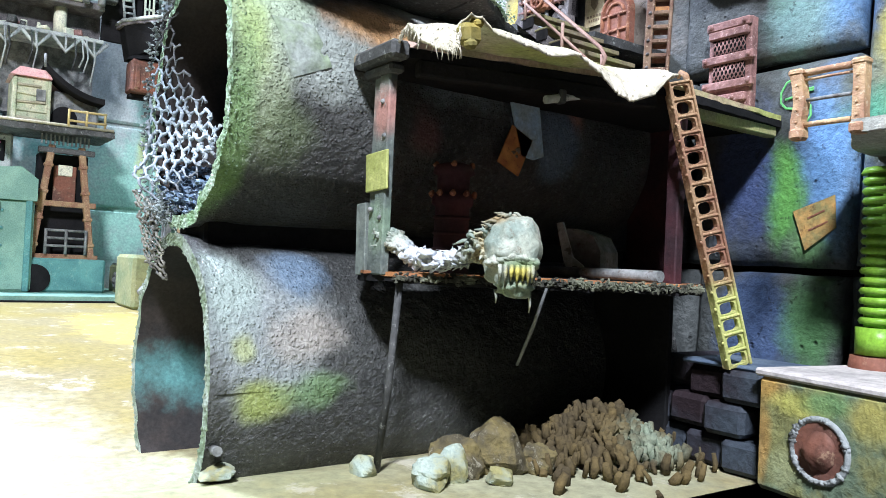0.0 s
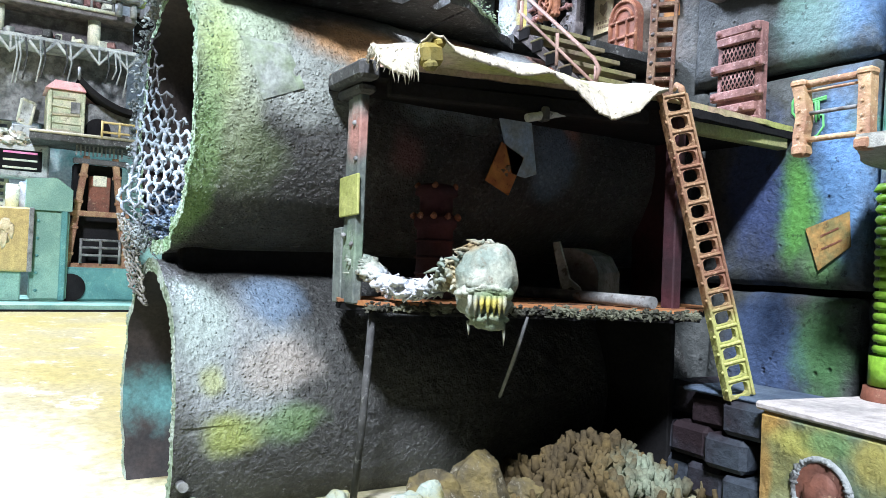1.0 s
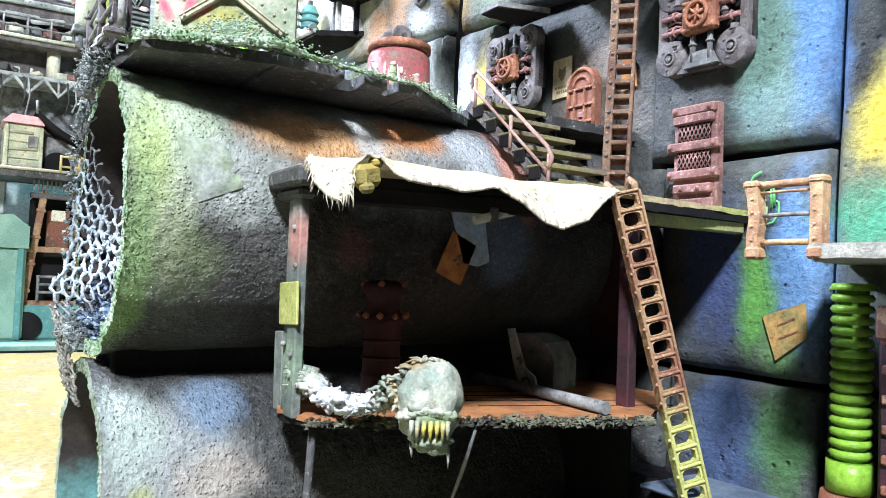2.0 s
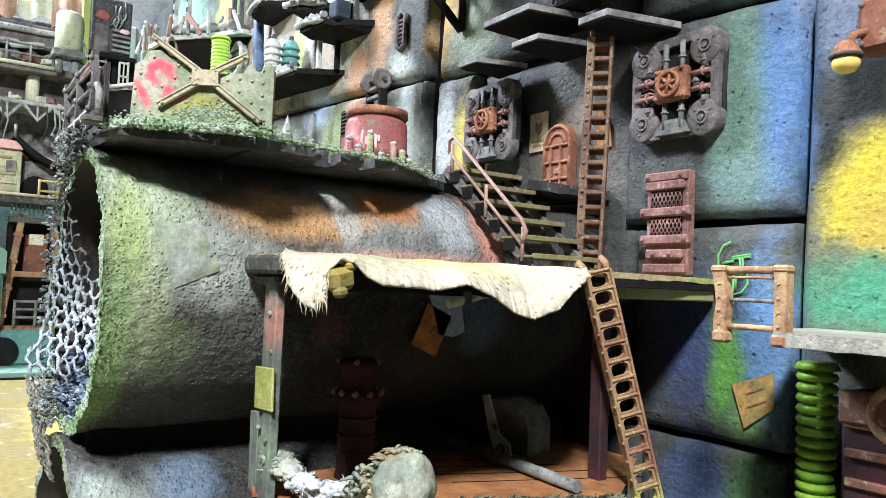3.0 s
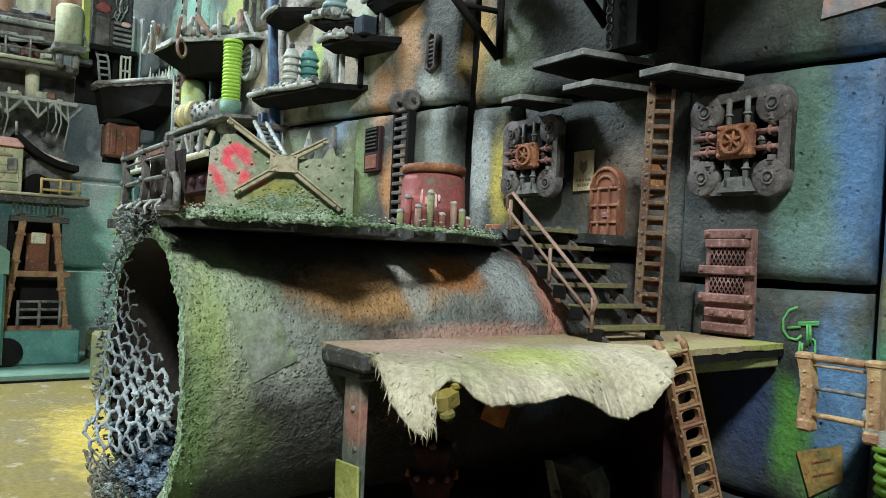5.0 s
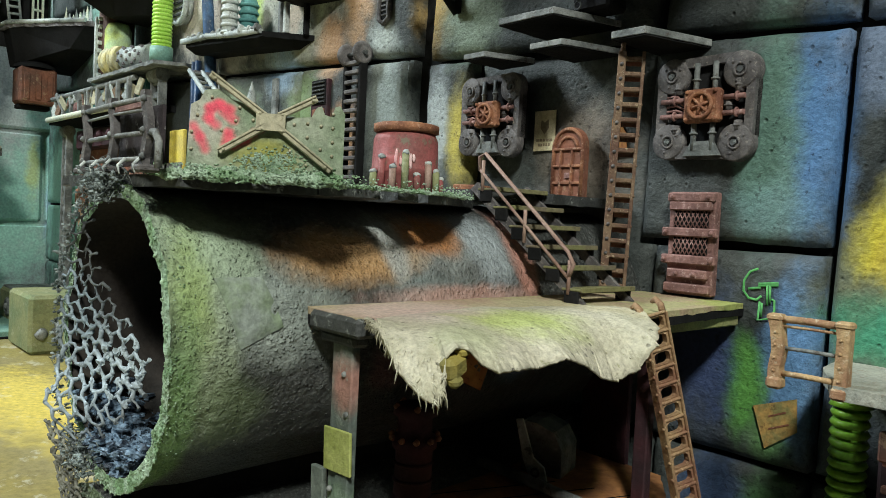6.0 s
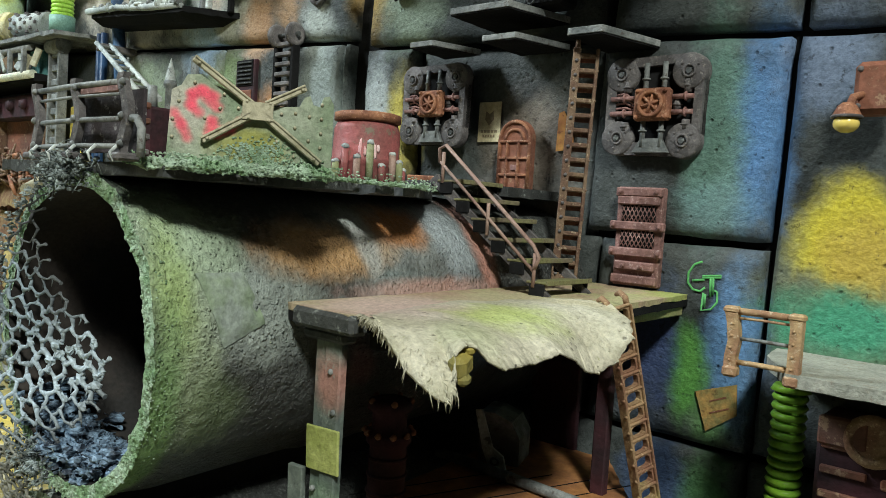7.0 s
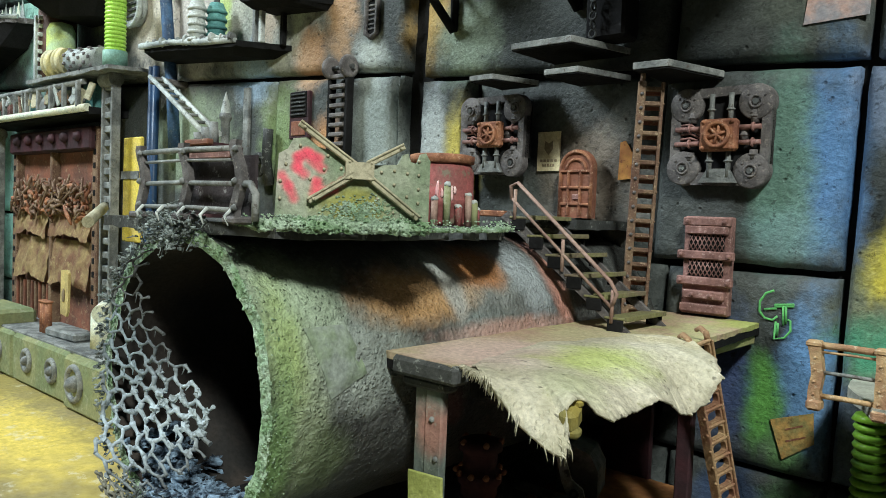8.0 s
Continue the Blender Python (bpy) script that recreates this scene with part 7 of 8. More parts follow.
stub = thing("pipe_bollard", (-75.2, -5.0, 5.2), "cluster of rusty upright tubes", "bollard")
for x in (-0.7, 0, 0.7):
    part("tube", Shape().cyl((x, 0, 0), (x, 0, 3.4), 0.35, n=10).ring((x, 0, 3.3), (0, 0, 1), 0.36, 0.12, 12, 6), M_RUST, stub)
solo("cross_pipe", Shape().tube([(0, 0, 0), (9.5, -5.5, -1.2)], 0.5, 10), M_BRACE, "cream pipe reaching out from the pole", "pipe", at=(-66, -3.2, 18.6))
solo("white_stub", Shape().tube([(0, 0, 0), (4.5, -2.6, 0.1)], 0.75, 12).cyl((3.6, -2.1, -3.2), (3.6, -2.1, 0), 0.9, n=12), M_TANK, "short white pipe end", "pipe", at=(-64.5, -3.4, 9.0))

stack = thing("engine_stack", (-39.0, -7.6, 0), "tall stack of dark violet engine blocks with red ribs", "machine")
part("block", Shape().box((0, 0, 11.7), (3.4, 2.6, 23.4), 0.2), M_VIOLET, stack, "dark violet block")
for k in range(5):
    part("rib", Shape().box((0.2, -1.3, 19.4 + 1.0 * k), (3.0, 0.5, 0.4), 0.08), M_BROWNRED if k > 2 else M_FRAME, stack)
for k in range(3):
    part("exhaust", Shape().tube([(-1.0 + k, -0.6, 23.2), (-1.0 + k, -0.7, 24.2 + 0.3 * k)], 0.3, 8), M_STEEL, stack)
gang = thing("leaning_gangway", (0, 0, 0), "pale narrow gangway leaning from the wall onto the engine stack", "gangway")
ga, gb = Vector((-57.2, -2.6, 30.4)), Vector((-39.8, -7.4, 24.2))
for dy in (-0.55, 0.55):
    part("rail", Shape().tube([ga + Vector((0.2 * dy, dy, 0)), gb + Vector((0.2 * dy, dy, 0))], 0.22, 5), M_PALESTEEL, gang)
for k in range(9):
    p = ga.lerp(gb, (k + 0.5) / 9)
    part("rung", Shape().tube([p + Vector((0, -0.5, 0)), p + Vector((0, 0.5, 0))], 0.13, 5), M_STEEL, gang)
part("foot", Shape().box(tuple(ga + Vector((0, 1.2, -0.3))), (1.2, 3.2, 0.6), 0.1), M_FRAME, gang)
fin = thing("pointed_post", (-44.8, -3.2, 23.2), "grey-green post with a pointed cap on a wall ledge", "post")
part("ledge", Shape().box((0, 1.5, -0.3), (1.8, 3.8, 0.5), 0.1), M_FRAME, fin)
part("shaft", Shape().lathe([(0.5, 0), (0.5, 0.4), (0.36, 0.7), (0.34, 2.6), (0.5, 2.8), (0.5, 3.1), (0.3, 3.3)], 10), M_STEEL, fin)
part("cap", Shape().lathe([(0.42, 3.2), (0.3, 3.9), (0.02, 4.9)], 10), M_PALESTEEL, fin)

# brackets, canopy and hanging box high on the wall
canopy = thing("high_shade_platform", (-17.0, 0, 36.4), "dark platform on black truss brackets, extended out of view to shade the wall", "platform")
# board reaches far out, unseen, only to throw shade on the wall
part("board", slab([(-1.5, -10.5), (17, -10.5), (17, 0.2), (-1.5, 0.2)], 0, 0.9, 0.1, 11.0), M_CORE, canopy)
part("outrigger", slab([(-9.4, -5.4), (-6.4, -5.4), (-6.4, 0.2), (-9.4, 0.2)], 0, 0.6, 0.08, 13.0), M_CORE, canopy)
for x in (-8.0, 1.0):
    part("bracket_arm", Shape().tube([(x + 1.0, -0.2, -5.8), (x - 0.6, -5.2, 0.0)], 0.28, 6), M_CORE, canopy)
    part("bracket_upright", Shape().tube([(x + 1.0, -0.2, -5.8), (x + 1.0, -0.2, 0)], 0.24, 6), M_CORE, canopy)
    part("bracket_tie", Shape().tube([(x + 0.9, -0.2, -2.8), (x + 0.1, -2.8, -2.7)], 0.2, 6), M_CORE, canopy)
solo("hanging_box", Shape().box((0, 0, 4.0), (2.2, 1.6, 8.0), 0.15), M_CORE, "black box hung below the high platform", "box", at=(-12.2, -1.4, 28.3))
solo("upper_notice", Shape().prism([(0, 0), (2.6, 0.1), (2.7, 1.9), (0.2, 1.7)], 0.06), mat("pink_worn_paper", (0.5, 0.34, 0.3), (0.3, 0.3, 0.34), bump=0.3, patch=1.0), "worn pinkish paper on the blue-grey wall", "notice", at=(-3.4, -0.12, 28.2))

# ---- the far end of the table ----
fbase = thing("far_plinth", (-96, 0, 0), "green board edge below the far buildings", "plinth")
part("board", Shape().box((-11, -22, 0.45), (22, 62, 0.9), 0.1), M_GREENMETAL, fbase)
part("shadow_gap", Shape().box((-0.2, -22, 0.12), (1.4, 62.4, 0.25)), M_CORE, fbase)
corner = thing("corner_block", (-88, -6.5, 0), "olive concrete corner block", "block")
part("body", Shape().box((0, 0, 3.4), (10, 7, 6.8), 0.4), M_OLIVE, corner)
for k in range(3):
    part("lug", Shape().lump((5.0, -2.2 + 2.0 * k, 2.4 + 1.2 * (k % 2)), 0.7, 0.3, 6), M_STEEL, corner)

tower = thing("watch_tower", (-108, -15, 0.9), "rusty trestle tower with a cream cabin and a swept dark roof", "tower")
part("foot", Shape().box((0, 0, 2.4), (8, 11.5, 4.8), 0.3), M_TEAL, tower, "teal foot block")
# black disc stands for the shaded hollow of the arch
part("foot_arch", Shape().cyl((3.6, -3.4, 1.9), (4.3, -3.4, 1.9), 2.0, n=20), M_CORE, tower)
for sy in (-1, 1):
    for x in (2.5, -2.5):
        part("leg", Shape().box((0, 0, 8.1), (0.9, 0.9, 16.4), 0.1, pose(x, 3.9 * sy, 4.8, 7 * sy, 0, 0)), M_LADDER, tower)
        for k in range(4):
            part("leg_clamp", Shape().box((0, 0, 2.0 + 3.8 * k), (1.2, 1.2, 0.5), 0.1, pose(x, 3.9 * sy, 4.8, 7 * sy, 0, 0)), M_LADDER, tower)
for z, w in ((5.0, 9.6), (12.6, 8.4), (20.2, 7.4)):
    part("cross_beam", Shape().box((2.6, 0, z), (0.8, w, 0.8), 0.08), M_LADDER if z < 18 else M_IRON, tower)
# solid black core, painted shade between the tower's legs
part("recess_shade", Shape().box((-1.6, 0, 12.5), (3.0, 6.6, 15), 0.1), M_CORE, tower)
part("door", Shape().box((0.4, 0.2, 15.6), (0.4, 3.0, 5.4), 0.1), M_BROWNRED, tower, "dark red door")
part("door_light", Shape().box((0.7, 0.2, 17.6), (0.2, 1.9, 1.6), 0.1), M_TANK, tower, "pale door pane")
for k in range(3):
    part("railing_bar", Shape().tube([(3.4, -2.2, 6.6 + 1.1 * k), (3.4, 3.0, 6.6 + 1.1 * k)], 0.2, 6), M_STEEL, tower)
for y in (-2.2, 0.4, 3.0):
    part("railing_post", Shape().tube([(3.4, y, 5.4), (3.4, y, 9.0)], 0.22, 6), M_STEEL, tower)
part("cabin_floor", slab([(-4, -8.5), (5.5, -9.5), (6.5, 5.5), (-4, 5.5)], 22.4, 23.4, 0.15, 3.0), M_IRON, tower)
part("floor_lip", Shape().tube([(5.6, -9.5, 23.5), (6.6, 5.4, 23.4)], 0.22, 7), M_BRACE, tower)
part("cabin", Shape().box((0.8, -5.0, 26.6), (7, 4.8, 6.4), 0.3), M_CABIN, tower, "cream cabin")
for k in range(5):
    part("cabin_plank", Shape().box((0, 0, 0), (0.3, 4.6 - 0.3 * k, 0.35), 0.06, pose(4.4, -5.0 - 0.15 * k, 24.0 + 1.15 * k, 3 * (k % 3) - 3, 0, 0)), M_CABIN if k % 2 else M_BRACE, tower)
for y in (-7.1, -2.9):
    part("cabin_post", Shape().box((4.5, y, 26.4), (0.5, 0.45, 6.2), 0.08), M_CABIN, tower)
part("cabin_shutter", Shape().box((4.5, -3.9, 27.4), (0.2, 1.2, 1.6), 0.05), M_STEEL, tower)
part("arch_wall", Shape().box((0.0, 0.6, 26.0), (6.0, 6.4, 5.2), 0.3), M_STEEL, tower, "grey wall round the arch")
# flat black arch, shade of the opening put into colour
part("cabin_arch", Shape().prism([(-1.7, 0), (1.7, 0)] + [(1.7 * math.cos(math.pi * i / 14), 1.4 + 1.7 * math.sin(math.pi * i / 14)) for i in range(15)], 0.5, pose(3.2, -0.7, 23.4, 0, 0, 90)), M_CORE, tower, "black arch panel in place of a shaded opening")
for z in (24.2, 25.6):
    part("balcony_bar", Shape().tube([(6.2, -0.6, z), (6.4, 4.4, z)], 0.18, 6), M_YELLOW, tower)
for y in (-0.5, 1.8, 4.2):
    part("balcony_post", Shape().tube([(6.3, y, 23.4), (6.3, y, 25.8)], 0.18, 6), M_YELLOW, tower)


def swept(u, v, drop):
    """The roof's concave line, falling from its peak."""
    return -4.5 + 10.5 * u, -3.7 + 7.8 * v, 31.9 - 4.0 * (1 - (1 - v) ** 2) - drop


rf = Shape().sheet(lambda u, v: swept(u, v, 0), 3, 14).sheet(lambda u, v: swept(u, v, 0.8), 3, 14)
rf.add([swept(1, i / 14, d) for i in range(15) for d in (0, 0.8)], [(2 * i, 2 * i + 2, 2 * i + 3, 2 * i + 1) for i in range(14)])
part("roof", rf, M_CORE, tower, "swept dark roof")
part("roof_back", Shape().prism([(-3.4, 28.5), (4.0, 27.6), (4.0, 28.6), (0.6, 29.6), (-2.6, 31.2)], 0.4, pose(1.5, 0, 0, 0, 0, 90)), M_PINK, tower, "dusty pink gable")
part("roof_finial", Shape().tube([(5.9, -3.7, 31.2), (5.9, -3.8, 33.0)], 0.2, 6), M_STEEL, tower)
part("roof_cap", Shape().prism([(-7.8, 29.8), (-2.6, 29.8), (-3.2, 30.9), (-6.6, 31.0)], 7.6, pose(4.8, 0, 0, 0, 0, 90)), M_PINK, tower, "dusty pink cabin roof")
for k in range(12):
    part("under_rib", Shape().box((3.6, -3.4 + 0.55 * k, 21.6), (0.4, 0.22, 1.4), 0.04), M_STEEL, tower)

pillar = thing("green_pillar", (-105.5, -21.2, 0.9), "teal green riveted pillar with a tilted head box", "pillar")
part("shaft", Shape().box((0, 0, 6.4), (5, 4.6, 12.8), 0.4), M_GREENMETAL, pillar)
part("shaft_edge", Shape().box((2.6, 1.6, 6.4), (0.6, 0.8, 12.6), 0.1), M_TEAL, pillar)
part("head", Shape().prism([(-2.9, 0), (2.9, 0), (2.9, 3.0), (0.8, 4.6), (-2.9, 4.2)], 6, pose(3.0, -0.4, 12.6, 0, 0, 90)), M_GREENMETAL, pillar)
for k in range(5):
    part("rivet", Shape().lump((2.6, -1.6, 1.5 + 2.4 * k), 0.22, 0.1, 4), M_TEAL, pillar)
chest = thing("gold_cabinet", (-104.5, -26.6, 0.9), "dull gold cabinet with a faded emblem on a green stand", "cabinet")
part("stand", Shape().box((0, 0.4, 2.0), (3.6, 3.2, 4.2), 0.2), M_GREENMETAL, chest)
part("body", Shape().box((0, 0, 8.4), (5, 6.2, 8.8), 0.25), M_YELLOW, chest)
part("side_frame", Shape().box((2.6, 2.9, 8.4), (0.5, 0.6, 8.8), 0.08), M_STEEL, chest)
part("emblem", Shape().lump((2.52, -0.2, 10.2), (0.08, 0.9, 0.8), 0.9, 8, 2.0).lump((2.52, -0.2, 8.6), (0.08, 0.45, 1.2), 0.9, 8, 4.0).lump((2.52, 0.6, 9.4), (0.08, 0.3, 0.8), 0.9, 8, 6.0).lump((2.52, -1.0, 9.4), (0.08, 0.3, 0.8), 0.9, 8, 7.0), M_CREAM, chest)
for k, (y, z, hh, m_) in enumerate(((-26.0, 13.9, 3.0, M_TANK), (-24.4, 13.9, 3.4, mat("lilac_can", (0.55, 0.6, 0.72), bump=0.2)), (-30.0, 13.9, 4.0, M_BROWNRED))):
    solo("storage_can", Shape().cyl((0, 0, 0), (0, 0, hh), 0.9, n=14).ring((0, 0, hh), (0, 0, 1), 0.8, 0.15, 14, 6), m_, "small can standing on the cabinet", "can", at=(-104.5, y, z - 0.15), group="cans")

gantry = thing("far_gantry", (-110, -16, 33.2), "long weathered gantry with lattice edge, column and railed walkway", "gantry")
part("deck", Shape().box((0, -6, 4.5), (10, 22, 0.6), 0.1), M_PALESTEEL, gantry)
part("soffit", Shape().box((0.2, -6, 6.8), (2, 22, 4.4)), M_FRAME, gantry)
for k in range(6):
    y = -15 + 3.75 * k
    part("lattice", Shape().tube([(5.0, y - 1.8, 4.3), (5.0, y, 2.1), (5.0, y + 1.8, 4.3)], 0.28, 6).tube([(5.0, y, 2.1), (5.0, y, 4.3)], 0.18, 5), M_PALESTEEL, gantry)
for y in (-13, -0.7):
    part("column", Shape().cyl((3.4, y, 4.7), (3.4, y, 8.8), 0.9, n=14), M_TANK, gantry)
part("upper_deck", Shape().box((0.6, -6.3, 9.2), (11, 22, 1.0), 0.1), M_FRAME, gantry)
part("walk_edge", Shape().tube([(6.3, -17, 9.6), (6.3, 1.6, 9.6)], 0.3, 6), M_TANK, gantry)
for k in range(7):
    part("walk_post", Shape().tube([(6.3, -16 + 2.9 * k, 9.6), (6.3, -16 + 2.9 * k, 12.4)], 0.18, 5), M_STEEL, gantry)
for z in (11.0, 12.4):
    part("walk_rail", Shape().tube([(6.3, -17, z), (6.3, 1.4, z)], 0.18, 5), M_STEEL, gantry)
for k in range(8):
    part("barrel", Shape().lump((3.6, -15 + 2.3 * k, 10.8), (1.3, 1.3, 1.4), 0.2, 7, k), (M_REDRUST, M_TANK, M_STEEL)[k % 3], gantry)
part("under_panel", Shape().box((-3.5, -6, -1.0), (1.4, 22, 10.6)), M_STEEL, gantry)
part("back_wall", Shape().box((-2.6, -7, 14.0), (1.0, 20, 9.0), 0.2), M_STEEL, gantry)
part("upper_beam", Shape().box((0.2, -7.2, 14.3), (8, 19, 3.4), 0.2), M_FRAME, gantry)
part("upper_pipe", Shape().tube([(4.6, -16, 14.6), (4.7, -4, 14.9), (4.6, 4, 15.0)], 0.45, 8), M_PALESTEEL, gantry)
PEACH = mat("peach_wavy_board", (0.56, 0.36, 0.28), (0.34, 0.22, 0.17), rough=0.7, bump=0.5, patch=0.6, flecks=(0.7, 0.66, 0.56), fleck_amount=0.6, fleck_scale=1.2)
for k in range(5):
    y0 = -16.5 + 4.4 * k
    part("wavy_board", Shape().sheet(lambda u, v: (4.3 + 0.5 * math.sin(9 * u + k), y0 + 4.3 * u, 21.5 + 0.4 * math.sin(5 * u) - (4.6 + 0.9 * math.sin(6.0 * u + 2 * k)) * (1 - v)), 12, 4), PEACH if k % 3 else M_TANK, gantry, "peach wavy board" if k % 3 else "cream wavy board")
for k in range(4):
    part("upper_panel", Shape().box((4.4, -15 + 5 * k, 12.9), (0.6, 4.4, 0.9), 0.2, pose(0, 0, 0, 8 * (k % 2), 0, 0)), M_PALESTEEL, gantry)
for k in range(26):
    y = rng.uniform(-16, 4)
    h = rng.uniform(0.3, 1.2)
    part("scrap_piece", Shape().box((0, 0, h / 2), (rng.uniform(0.4, 1.4), rng.uniform(0.4, 1.8), h), 0.1, pose(rng.uniform(2.6, 4.6), y, 4.8, rng.uniform(-15, 15), rng.uniform(-15, 15), rng.uniform(0, 90))), rng.choice((M_STEEL, M_PALESTEEL, M_IRON, M_REDRUST, M_TANK)), gantry)
for k in range(14):
    y = rng.uniform(-16, 4)
    part("cable_drop", Shape().tube([(5.2, y, 4.3), (5.3, y + 0.3, 1.6), (5.1, y - 0.2, 1.0 - rng.uniform(0.2, 3.5))], 0.13, 5), M_IRON if k % 2 else M_PALESTEEL, gantry)
solo("white_tank", Shape().lathe([(0, 0), (1.4, 0), (1.75, 0.5), (1.75, 5.2), (1.4, 5.7), (0, 5.9)], 24), mat("dirty_cream_tank", (0.44, 0.45, 0.30), (0.34, 0.38, 0.28), bump=0.5, patch=0.5, flecks=(0.12, 0.12, 0.08), fleck_amount=0.5, fleck_scale=1.5), "cream cylindrical tank over the walkway", "tank", at=(-102.6, -13.0, 45.2))
solo("tank_stand", Shape().box((0, 0, 0.5), (3, 4, 1.0), 0.1).cyl((0, -1, -2), (0, -1, 0), 0.5).cyl((0, 1, -2), (0, 1, 0), 0.5), M_STEEL, "small stand below the cream tank", "stand", at=(-102.6, -13.0, 44.3))
tank_deck = thing("corner_platform", (-98, -2.5, 41.0), "dark corner platform with a pale ladder, a frame and offcuts", "platform")
part("board", slab([(-9, -6.6), (-5.6, -6.4), (5, 0.4), (6, 2.4), (-9, 2.4)], -0.6, 0, 0.2, 12.0), M_FRAME, tank_deck)
# closed shell, black to look like a shaded hollow below the board
part("underside", Shape().add([(-8.6, -6.2, -0.6), (-5.5, -6.1, -0.6), (4.8, 0.4, -0.6), (5.6, 2.4, -0.6), (-8.6, 2.4, -0.6), (-8.0, -5.4, -5.4), (-5.6, -5.2, -5.2), (1.5, -0.4, -3.2), (2.5, 2.4, -3.2), (-8.0, 2.4, -5.4)], [(0, 1, 6, 5), (1, 2, 7, 6), (2, 3, 8, 7), (3, 4, 9, 8), (4, 0, 5, 9), (5, 6, 7, 8, 9)]), M_CORE, tank_deck, "black underside shell in place of a shaded hollow")
part("lip", Shape().tube([(-8.8, -6.6, 0.1), (-5.6, -6.4, 0.1), (5, 0.4, 0.1)], 0.3, 6), M_PALESTEEL, tank_deck)
for y in (-0.7, 0.7):
    part("ladder_rail", Shape().tube([(-5.9, -5.3 + y, 0.2), (-6.3, -5.6 + y, 3.6), (-6.6, -6.2 + y, 5.8)], 0.2, 6), M_PALESTEEL, tank_deck)
for k in range(6):
    part("ladder_rung", Shape().tube([(-5.9 - 0.1 * k, -6.0 - 0.12 * k, 0.5 + 0.95 * k), (-5.9 - 0.1 * k, -4.6 - 0.12 * k, 0.55 + 0.95 * k)], 0.19, 6), M_PALESTEEL, tank_deck)
for y, z, w, h in ((-3.55, 2.3, 0.3, 3.9), (-2.35, 2.5, 0.3, 3.9), (-2.95, 0.6, 1.4, 0.3), (-2.95, 2.2, 1.4, 0.3), (-2.95, 4.2, 1.4, 0.3), (-2.95, 2.4, 0.2, 3.6)):
    part("frame_bar", Shape().box((-4.6, y, z), (0.3, w, h), 0.06), M_TANK, tank_deck)
for k in range(9):
    part("offcut", Shape().prism([(-0.3, 0), (0.35, 0), (0.1, rng.uniform(1.2, 2.8))], 0.25, pose(-2.0 + 0.7 * k, -0.6 + 0.24 * k, 0.0, rng.uniform(-14, 14), 0, rng.uniform(30, 80))), M_TANK if k % 2 else M_PALESTEEL, tank_deck)
post = thing("lime_post", (-103.5, -10.8, 44.0), "yellow-green square post beside the cream tank", "post")
part("shaft", Shape().box((0, 0, 6.5), (1.0, 1.1, 13.0), 0.12), mat("lime_post_paint", (0.40, 0.44, 0.12), (0.28, 0.34, 0.12), bump=0.4, patch=0.6), post)
part("foot", Shape().box((0, 0, -0.4), (2.0, 2.0, 0.8), 0.1), M_IRON, post)
part("bracket", Shape().tube([(1.0, -0.9, 4.6), (1.0, 0.4, 1.2), (1.0, -1.9, 0.4), (1.0, -0.9, 4.6)], 0.24, 6), M_PALESTEEL, post, "pale triangular bracket")
house = thing("dark_housing", (-104.0, -7.2, 46.4), "dark violet housing with a red patch, pale slats and loose wires", "machine")
part("body", Shape().box((-1.0, 0, 4.2), (3.0, 5.4, 8.4), 0.3), mat("dark_violet_metal", (0.075, 0.07, 0.08), (0.04, 0.05, 0.05), bump=0.6, patch=0.8, flecks=(0.28, 0.30, 0.28), fleck_amount=0.6), house)
part("patch", Shape().lump((0.55, -1.5, 5.6), (0.2, 1.0, 0.8), 0.6, 7, 3.0), M_DRUM, house, "red patch")
part("mid_panel", Shape().box((0.6, -1.4, 2.2), (0.4, 2.0, 4.2), 0.15), M_FRAME, house)
for k in range(5):
    part("slat", Shape().box((0.8, 1.3, 0.6 + 0.75 * k), (0.4, 2.6, 0.4), 0.08), M_STEEL, house)
part("slat_tip", Shape().lump((1.0, 1.7, 3.6), (0.2, 0.7, 0.35), 0.5, 6, 1.0), M_PINK, house, "pinkish worn tip")
for k in range(9):
    y, z = rng.uniform(0.2, 2.6), rng.uniform(5.2, 8.2)
    part("wire", Shape().tube([(0.7, y, z), (1.1, y + rng.uniform(-0.5, 0.5), z - 0.9), (0.8, y + rng.uniform(-0.8, 0.8), z - 1.9)], 0.12, 5), M_PALESTEEL if k % 2 else M_STEEL, house)
part("bearer", Shape().box((-1.0, 0, -0.3), (3.4, 7.0, 0.7), 0.1), M_CORE, house)
part("back_panel", Shape().box((-2.8, 0, -4.0), (0.6, 8.0, 8.0), 0.1), M_CORE, house)
part("strut", Shape().box((-1.6, 1.0, -3.0), (0.8, 0.8, 5.2), 0.1), M_CORE, house)
far_box = thing("rusty_kiosk", (-103.4, -5.4, 30.6), "rusty red-brown kiosk with a dark hood in the corner", "kiosk")
part("body", Shape().box((0, 0, 2.4), (4, 4.6, 4.8), 0.3), M_BROWNRED, far_box)
part("hood", Shape().lathe([(2.6, 0), (2.5, 0.4), (1.6, 0.9), (0, 1.0)], 20, pose(0, 0, 4.8)), M_CORE, far_box, "dark round hood")
for k in range(3):
    part("slat", Shape().box((2.1, -1.4 + 1.4 * k, 2.2), (0.3, 0.7, 3.4), 0.08), M_BROWNRED, far_box)
part("bearer", Shape().box((-1.0, 0, -0.3), (2.0, 4.0, 0.6), 0.1), M_CORE, far_box)
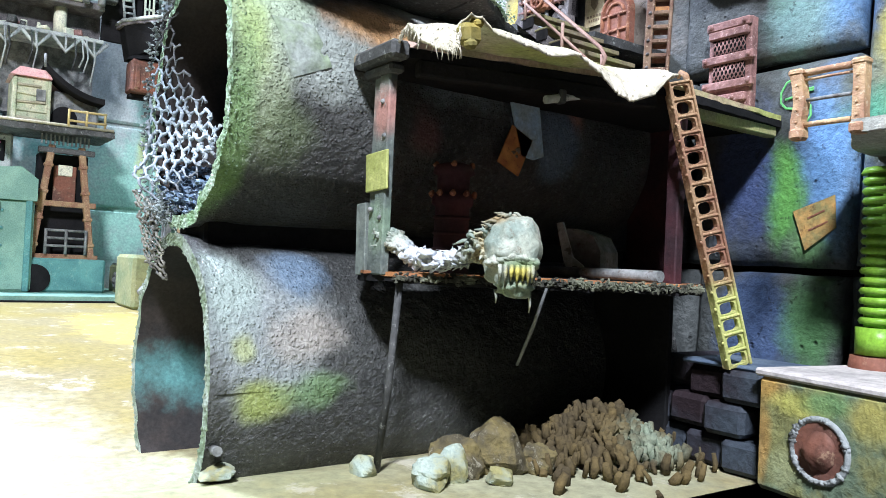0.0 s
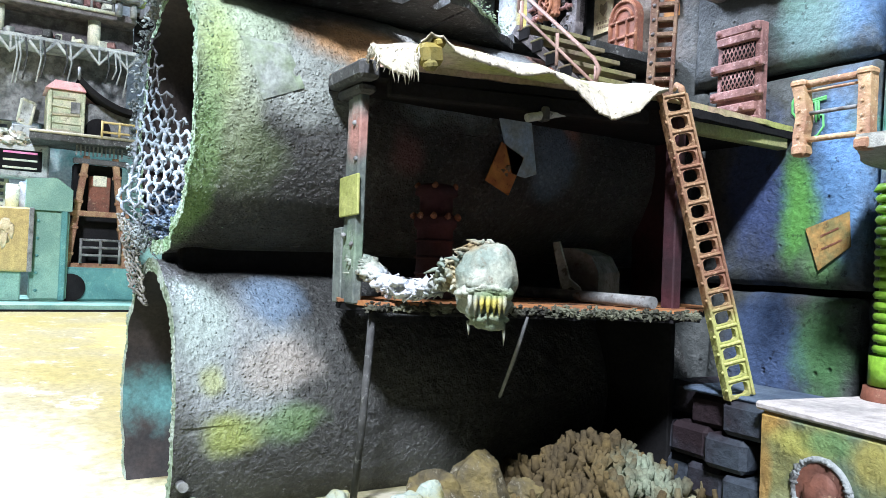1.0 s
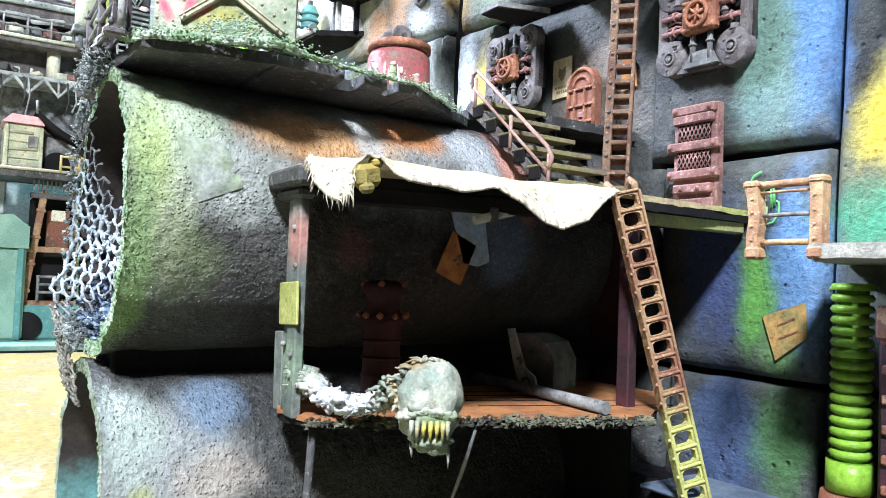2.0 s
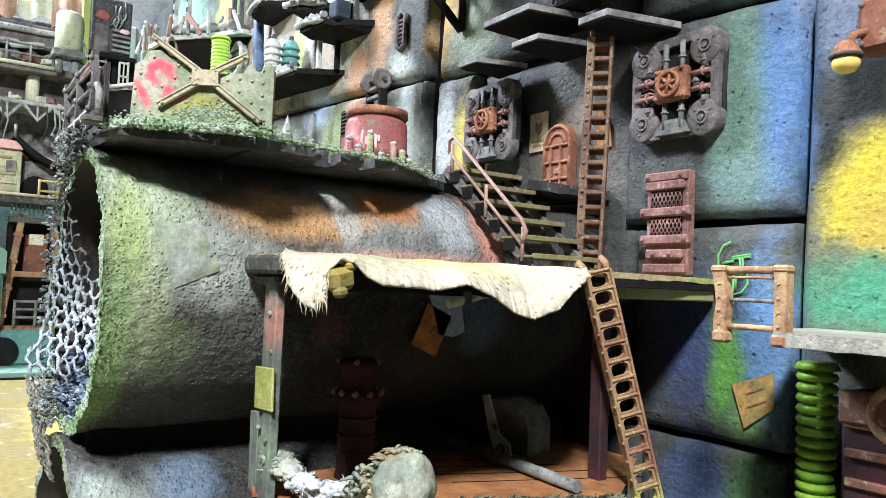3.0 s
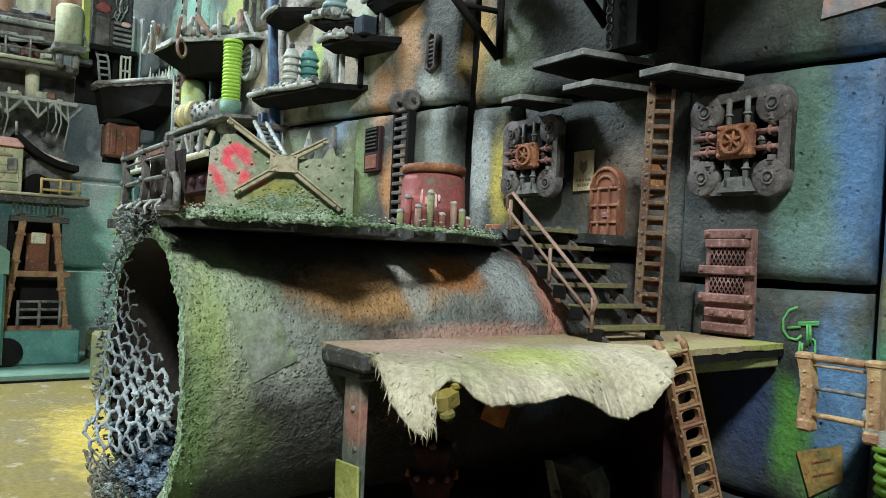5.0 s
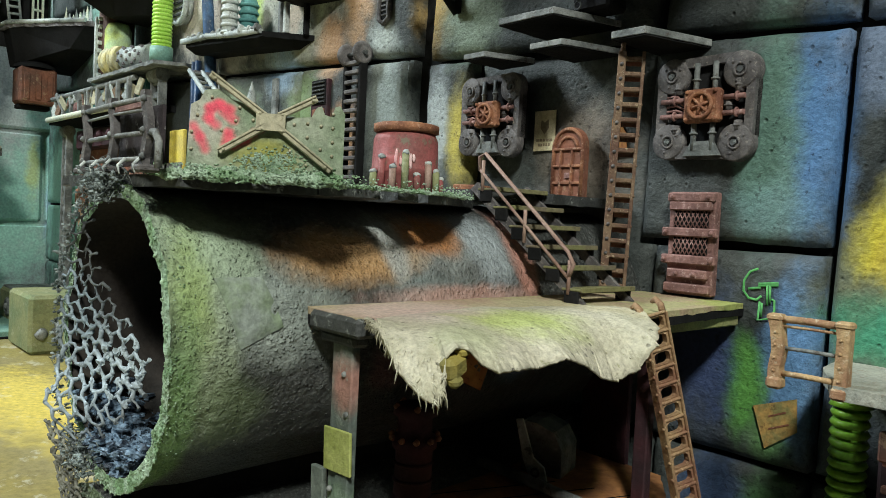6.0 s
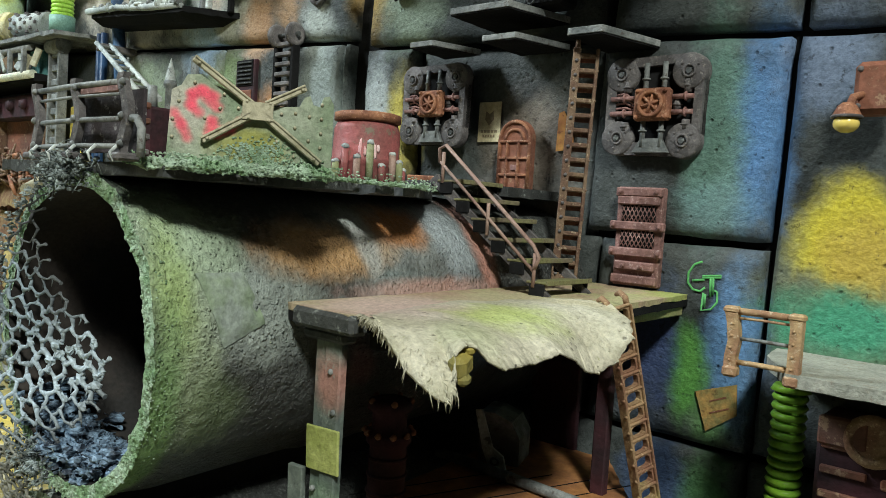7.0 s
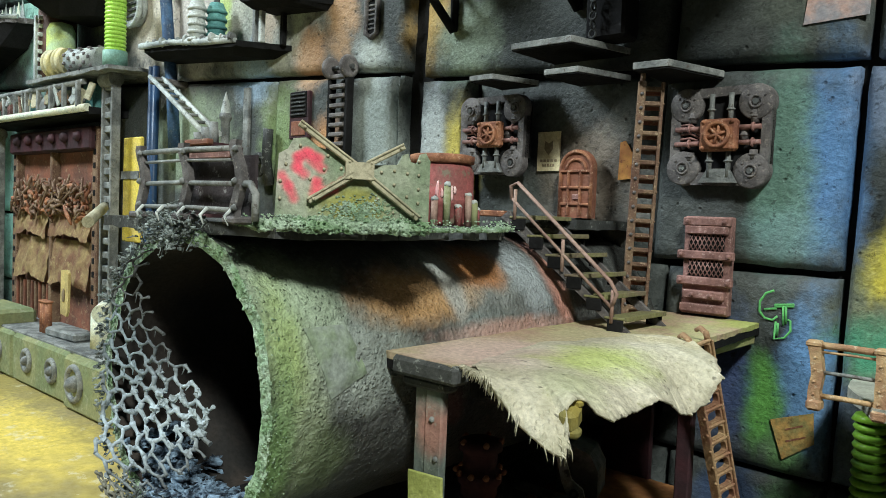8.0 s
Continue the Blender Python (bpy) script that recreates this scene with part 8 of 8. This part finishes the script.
for k in range(4):
    vent_ = thing("louvre_vent", (-116.6, -29.6, 12.2 + 6.6 * k), "white louvred vent panel on the far wall", "vent", group="louvres")
    part("panel", Shape().box((0, 0, 3.5), (0.6, 6.5, 7.0), 0.15), M_TANK, vent_)
    for j in range(6):
        part("louvre", Shape().box((0.4, 0.8, 1.0 + 1.0 * j), (0.3, 3.6, 0.45), 0.05), M_IRON, vent_)
shop = thing("dark_stall", (-112, -25.2, 18.2), "dark stall opening with pink and white strips", "stall")
part("frame", Shape().box((0, 0, 2.6), (4, 7.6, 5.0), 0.3), M_PALESTEEL, shop)
# black panel replaces the shaded inside of the stall
part("opening", Shape().box((2.0, 0.0, 2.6), (0.4, 5.6, 3.0), 0.1), M_CORE, shop)
for k in range(3):
    part("strip", Shape().box((2.3, 0.0, 1.5 + 1.1 * k), (0.2, 4.4, 0.3), 0.05), mat("pink_strip", (0.85, 0.2, 0.5), (0.8, 0.5, 0.6), bump=0) if k == 2 else M_TANK, shop)
frame_ = thing("tilted_frame", (-111.0, -24.8, 26.0), "white tilted picture frame standing on the stall", "frame")
for (ya, za), (yb, zb) in (((-1.0, 0.6), (0.6, 0.0)), ((0.6, 0.0), (1.2, 3.4)), ((1.2, 3.4), (-0.5, 4.0)), ((-0.5, 4.0), (-1.0, 0.6))):
    part("bar", Shape().tube([(0, ya, za), (0, yb, zb)], 0.22, 6), M_TANK, frame_)
part("pane", Shape().prism([(-1.0, 0.6), (0.6, 0.0), (1.2, 3.4), (-0.5, 4.0)], 0.1, pose(0.05, 0, 0, 0, 0, 90)), M_PALESTEEL, frame_)
part("foot", Shape().box((-0.6, 0, -1.4), (2.4, 3.4, 3.0), 0.2), M_PALESTEEL, frame_)
heap2 = Shape()
for i in range(70):
    k = rng.uniform(0.25, 0.8)
    heap2.lump((rng.gauss(0, 0.6), rng.gauss(0, 1.3), abs(rng.gauss(0, 1.1))), (k, k * 1.3, k * 0.7), 1.0, 4, i, smooth=False)
solo("pale_scrap_heap", heap2, mat("pastel_scrap", (0.62, 0.56, 0.46), (0.40, 0.44, 0.38), bump=0.5, patch=0.9), "heap of pale pastel scrap on the stall roof", "scrap", at=(-110.6, -27.4, 23.2), kind="stuff")
for k in range(30):
    part("scrap_piece", Shape().box((0, 0, 0.6), (rng.uniform(0.3, 1.3), 0.25, rng.uniform(0.8, 2.4)), 0.06, pose(1.5 + 1.0 * k, -4.45 + 0.02 * k, rng.uniform(0.3, 1.6), rng.uniform(-15, 15), rng.uniform(-40, 40), rng.uniform(-20, 20))), rng.choice((M_BRACE, M_STEEL, M_PALESTEEL, M_WALLLADDER)), rail3)
